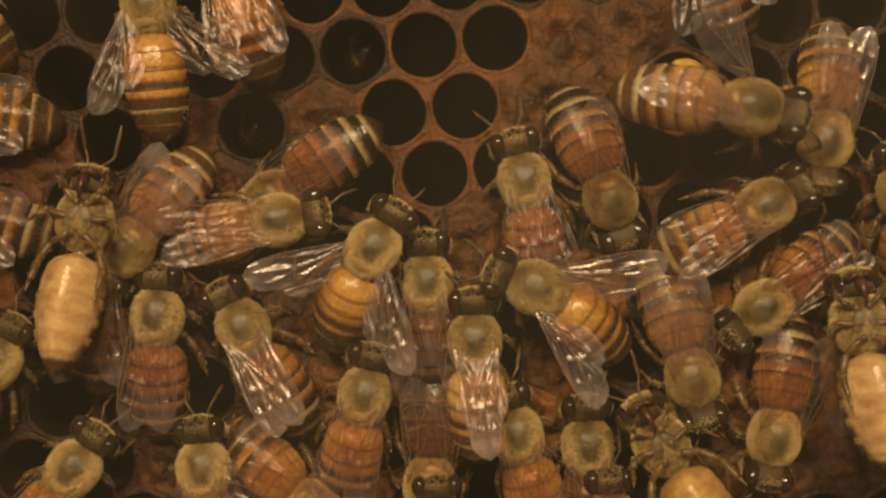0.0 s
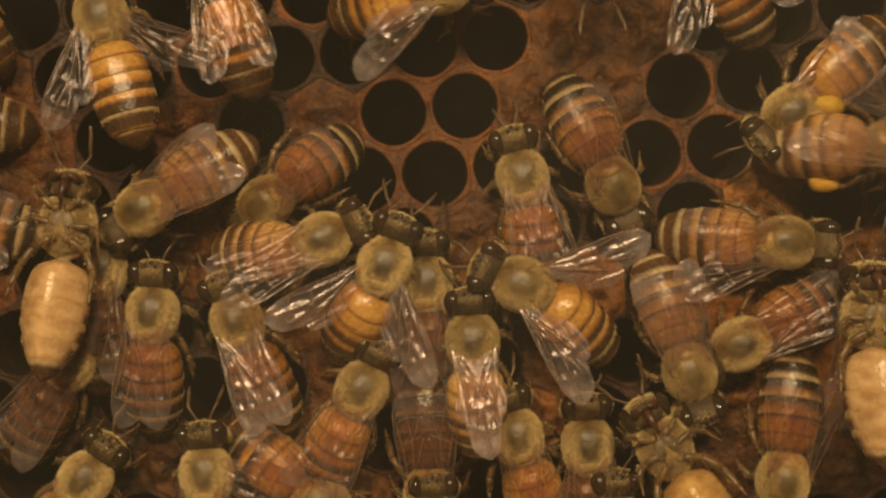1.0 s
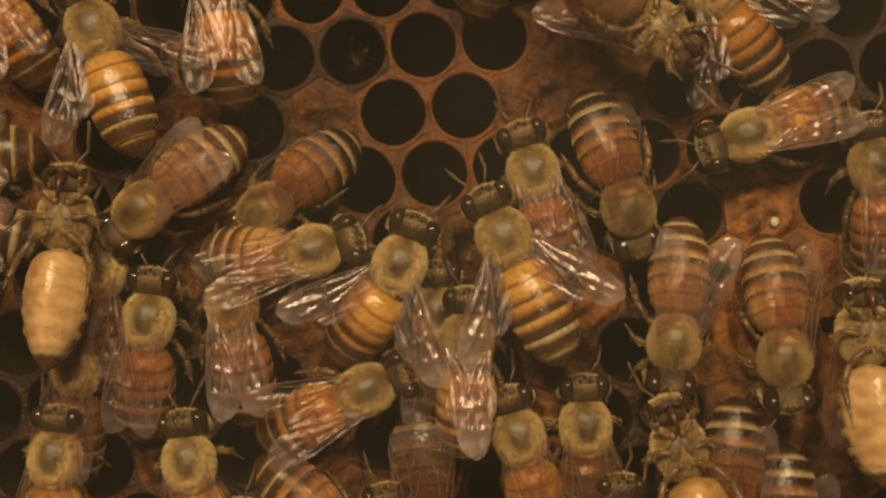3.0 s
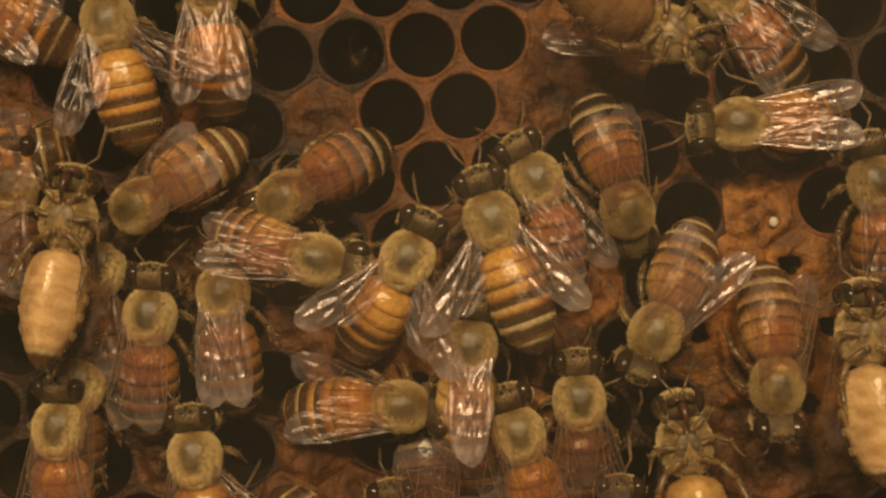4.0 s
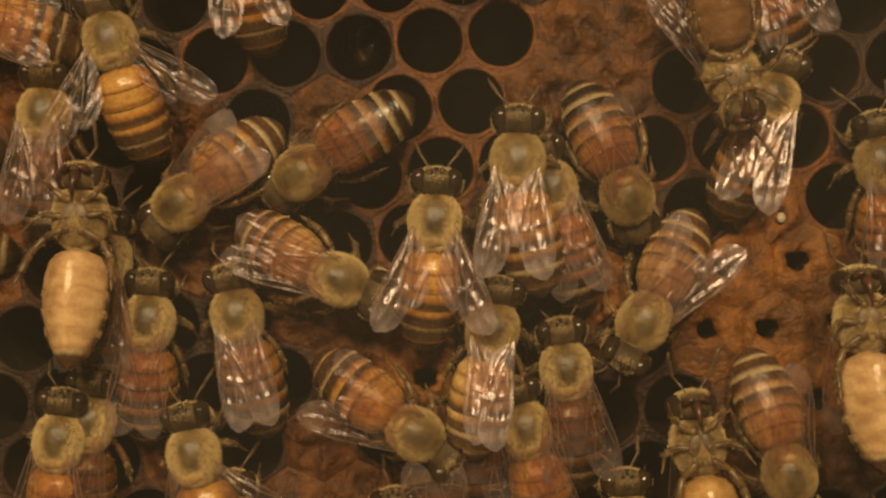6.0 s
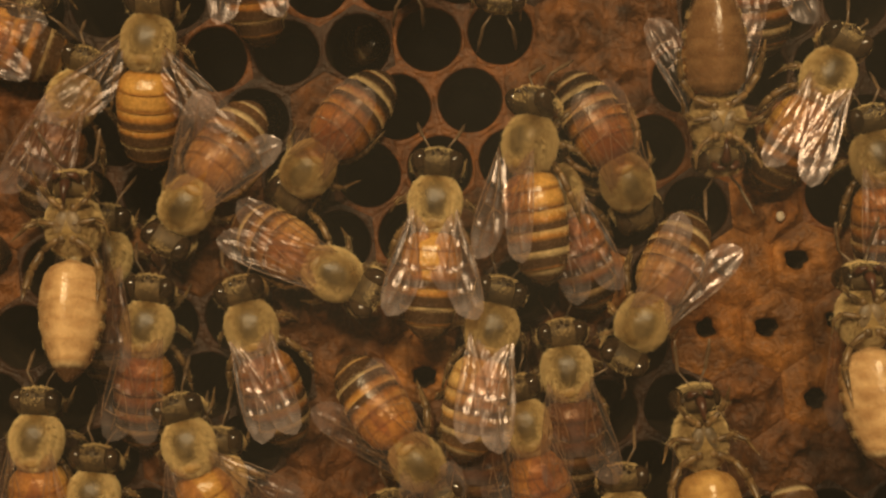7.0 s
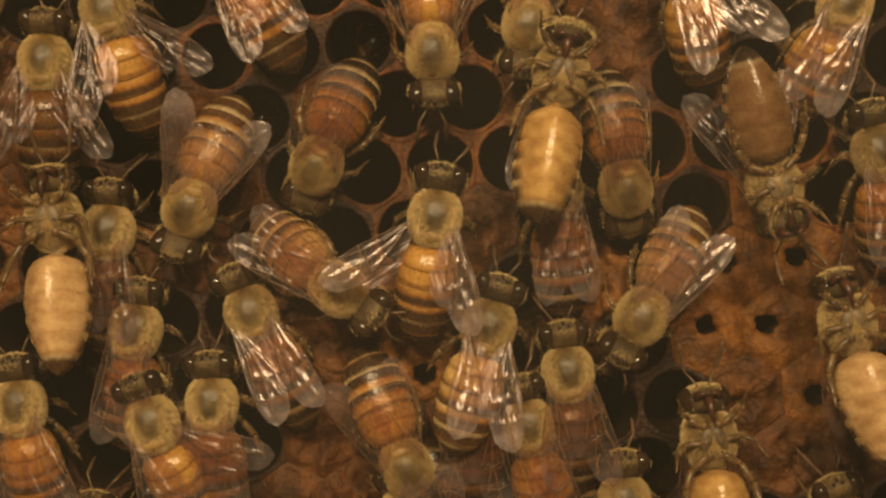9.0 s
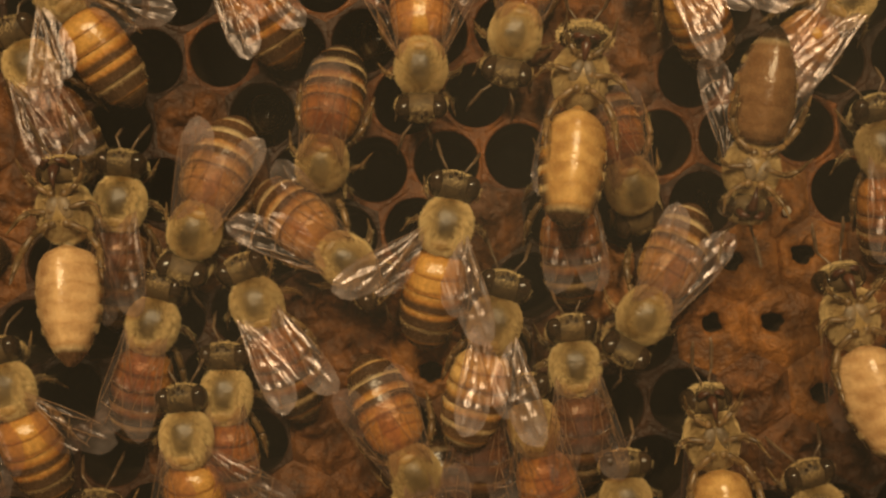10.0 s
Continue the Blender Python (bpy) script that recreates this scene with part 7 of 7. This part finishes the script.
    walk(BEES["aq"]["abdomen"], [
        (0, abdomen_pose(0, 16.93)), (2.5, abdomen_pose(0, 16.93)), (4, abdomen_pose(0, 16.93)), (5.5, abdomen_pose(0, 16.93)),
        (7, abdomen_pose(0, 16.93)), (8.5, abdomen_pose(0, 16.93)), (10, abdomen_pose(0, 16.93))])
    walk(BEES["ar"]["bee"], [
        (0, on_comb(-1.15, -2.35, 2.7, -2.86)), (2.5, on_comb(-1.15, -2.55, 2.7, -2.86)), (4, on_comb(1.9, -10.2, 2.2, 0)),
        (10, on_comb(1.9, -11.2, 2.2, 1.36))])
    walk(BEES["ar"]["abdomen"], [
        (0, abdomen_pose(0, 13.17)), (2.5, abdomen_pose(0, 13.17)), (4, abdomen_pose(0, 13.17)), (10, abdomen_pose(0, 13.17))])
    walk(BEES["as"]["bee"], [
        (0, on_comb(-8.89, -18.21, 3, 128.66)), (0.5, on_comb(-8.89, -17.82, 3, 127.23)), (1, on_comb(-8.49, -17.82, 3, 126.53)),
        (1.5, on_comb(-8.89, -18.21, 3, 124.59)), (2, on_comb(-8.89, -19.4, 3, 128.42)), (2.5, on_comb(-7.3, -19.8, 3, 126.87)),
        (4, on_comb(-5.59, -23.77, 3, 135)), (10, on_comb(-4.15, -28.91, 3, 136.97))])
    walk(BEES["as"]["abdomen"], [
        (0, abdomen_pose(0, 15.42)), (0.5, abdomen_pose(0, 15.42)), (1, abdomen_pose(0, 15.42)), (1.5, abdomen_pose(0, 15.42)),
        (2, abdomen_pose(0, 15.42)), (2.5, abdomen_pose(0, 15.42)), (4, abdomen_pose(0, 15.42)), (10, abdomen_pose(0, 15.42))])
    walk(BEES["at"]["bee"], [
        (0, on_comb(-0.36, -19.31, 3.4, -1.36)), (1, on_comb(-0.55, -19.31, 3.4, -2.73)), (1.5, on_comb(-2.53, -19.31, 3.4, -11.31)),
        (2.5, on_comb(-3.71, -20.1, 3.4, -8.13)), (4, on_comb(-3.19, -19.71, 3.4, -5.44)), (7, on_comb(-3.69, -20.91, 3.4, -5.44)),
        (8.5, on_comb(-3.05, -19.45, 3.4, -12.68)), (10, on_comb(-2.56, -18.91, 3.4, -16.7))])
    walk(BEES["at"]["abdomen"], [
        (0, abdomen_pose(0, 18.45)), (1, abdomen_pose(0, 18.45)), (1.5, abdomen_pose(0, 18.45)), (2.5, abdomen_pose(0, 18.45)),
        (4, abdomen_pose(0, 18.45)), (7, abdomen_pose(0, 18.45)), (8.5, abdomen_pose(0, 18.45)), (10, abdomen_pose(0, 18.45))])
    walk(BEES["av"]["bee"], [
        (0, on_comb(-24.02, -1.55, 2.8, 2.73)), (8, on_comb(-24.15, -0.81, 2.8, 2.73)), (8.5, on_comb(-24.15, -0.49, 2.8, 1.36)),
        (9, on_comb(-23.91, 0.62, 2.8, 1.91)), (9.5, on_comb(-23.29, 1.53, 2.8, 4.18)), (10, on_comb(-23.53, 2.44, 2.8, 3.54))])
    walk(BEES["av"]["abdomen"], [
        (0, abdomen_pose(0, 13.92)), (8, abdomen_pose(0, 13.92)), (8.5, abdomen_pose(0, 13.92)), (9, abdomen_pose(0, 13.92)),
        (9.5, abdomen_pose(0, 13.92)), (10, abdomen_pose(0, 13.92))])
    walk(BEES["aw"]["bee"], [
        (0, on_comb(33.81, -24.45, 3.4, -15.95)), (7, on_comb(31.86, -22.49, 3.4, -15.95)), (8, on_comb(30.32, -20.95, 3.4, -21.8)),
        (9, on_comb(27.91, -19.93, 3.4, -18.43)), (9.5, on_comb(26.83, -19.42, 3.4, -16.31)), (10, on_comb(25.48, -19.11, 3.4, -16.31))])
    walk(BEES["aw"]["abdomen"], [
        (0, abdomen_pose(0, 18.45)), (7, abdomen_pose(0, 18.45)), (8, abdomen_pose(0, 18.45)), (9, abdomen_pose(0, 18.45)),
        (9.5, abdomen_pose(0, 18.45)), (10, abdomen_pose(0, 18.45))])
    walk(BEES["z0"]["bee"], [
        (0, on_comb(20.58, 3.23, -12.3, 20, -90, 0)), (10, on_comb(20.7, 3.34, -12.3, 20, -90, 0))])
    walk(BEES["z0"]["abdomen"], [
        (0, abdomen_pose(20, 0)), (10, abdomen_pose(20, 0))])
    walk(BEES["z1"]["bee"], [
        (0, on_comb(-2.2, 0.42, -12.3, 20, -90, 0)), (10, on_comb(-2.08, 0.53, -12.3, 20, -90, 0))])
    walk(BEES["z1"]["abdomen"], [
        (0, abdomen_pose(20, 0)), (10, abdomen_pose(20, 0))])
    walk(BEES["z2"]["bee"], [
        (0, on_comb(-7.68, 16.25, -11.6, 20, -90, 0)), (10, on_comb(-7.55, 16.37, -11.6, 20, -90, 0))])
    walk(BEES["z2"]["abdomen"], [
        (0, abdomen_pose(20, 0)), (10, abdomen_pose(20, 0))])
    walk(BEES["z3"]["bee"], [
        (0, on_comb(-16.06, 10.38, -11.6, 20, -90, 0)), (10, on_comb(-15.94, 10.5, -11.6, 20, -90, 0))])
    walk(BEES["z3"]["abdomen"], [
        (0, abdomen_pose(20, 0)), (10, abdomen_pose(20, 0))])
    # small steps of the legs and play of the antennae
    rng = random.Random(77)
    for bee in BEES.values():
        for s in (-1, 1):
            for n, kind in enumerate(("fore", "mid", "hind")):
                beat = rng.uniform(0, 6.28) + (math.pi if (n + (s > 0)) % 2 else 0)
                walk(bee[kind, s], [(0.5 * k, pose(0, 0, 0, 0, 0, rng.uniform(3, 8) * math.sin(beat + 2.3 * k))) for k in range(21)])
            walk(bee["antenna", s], [(0.4 * k, pose(0, 0, 0, rng.uniform(-14, 10), 0, s * rng.uniform(-14, 12))) for k in range(26)])


motions()
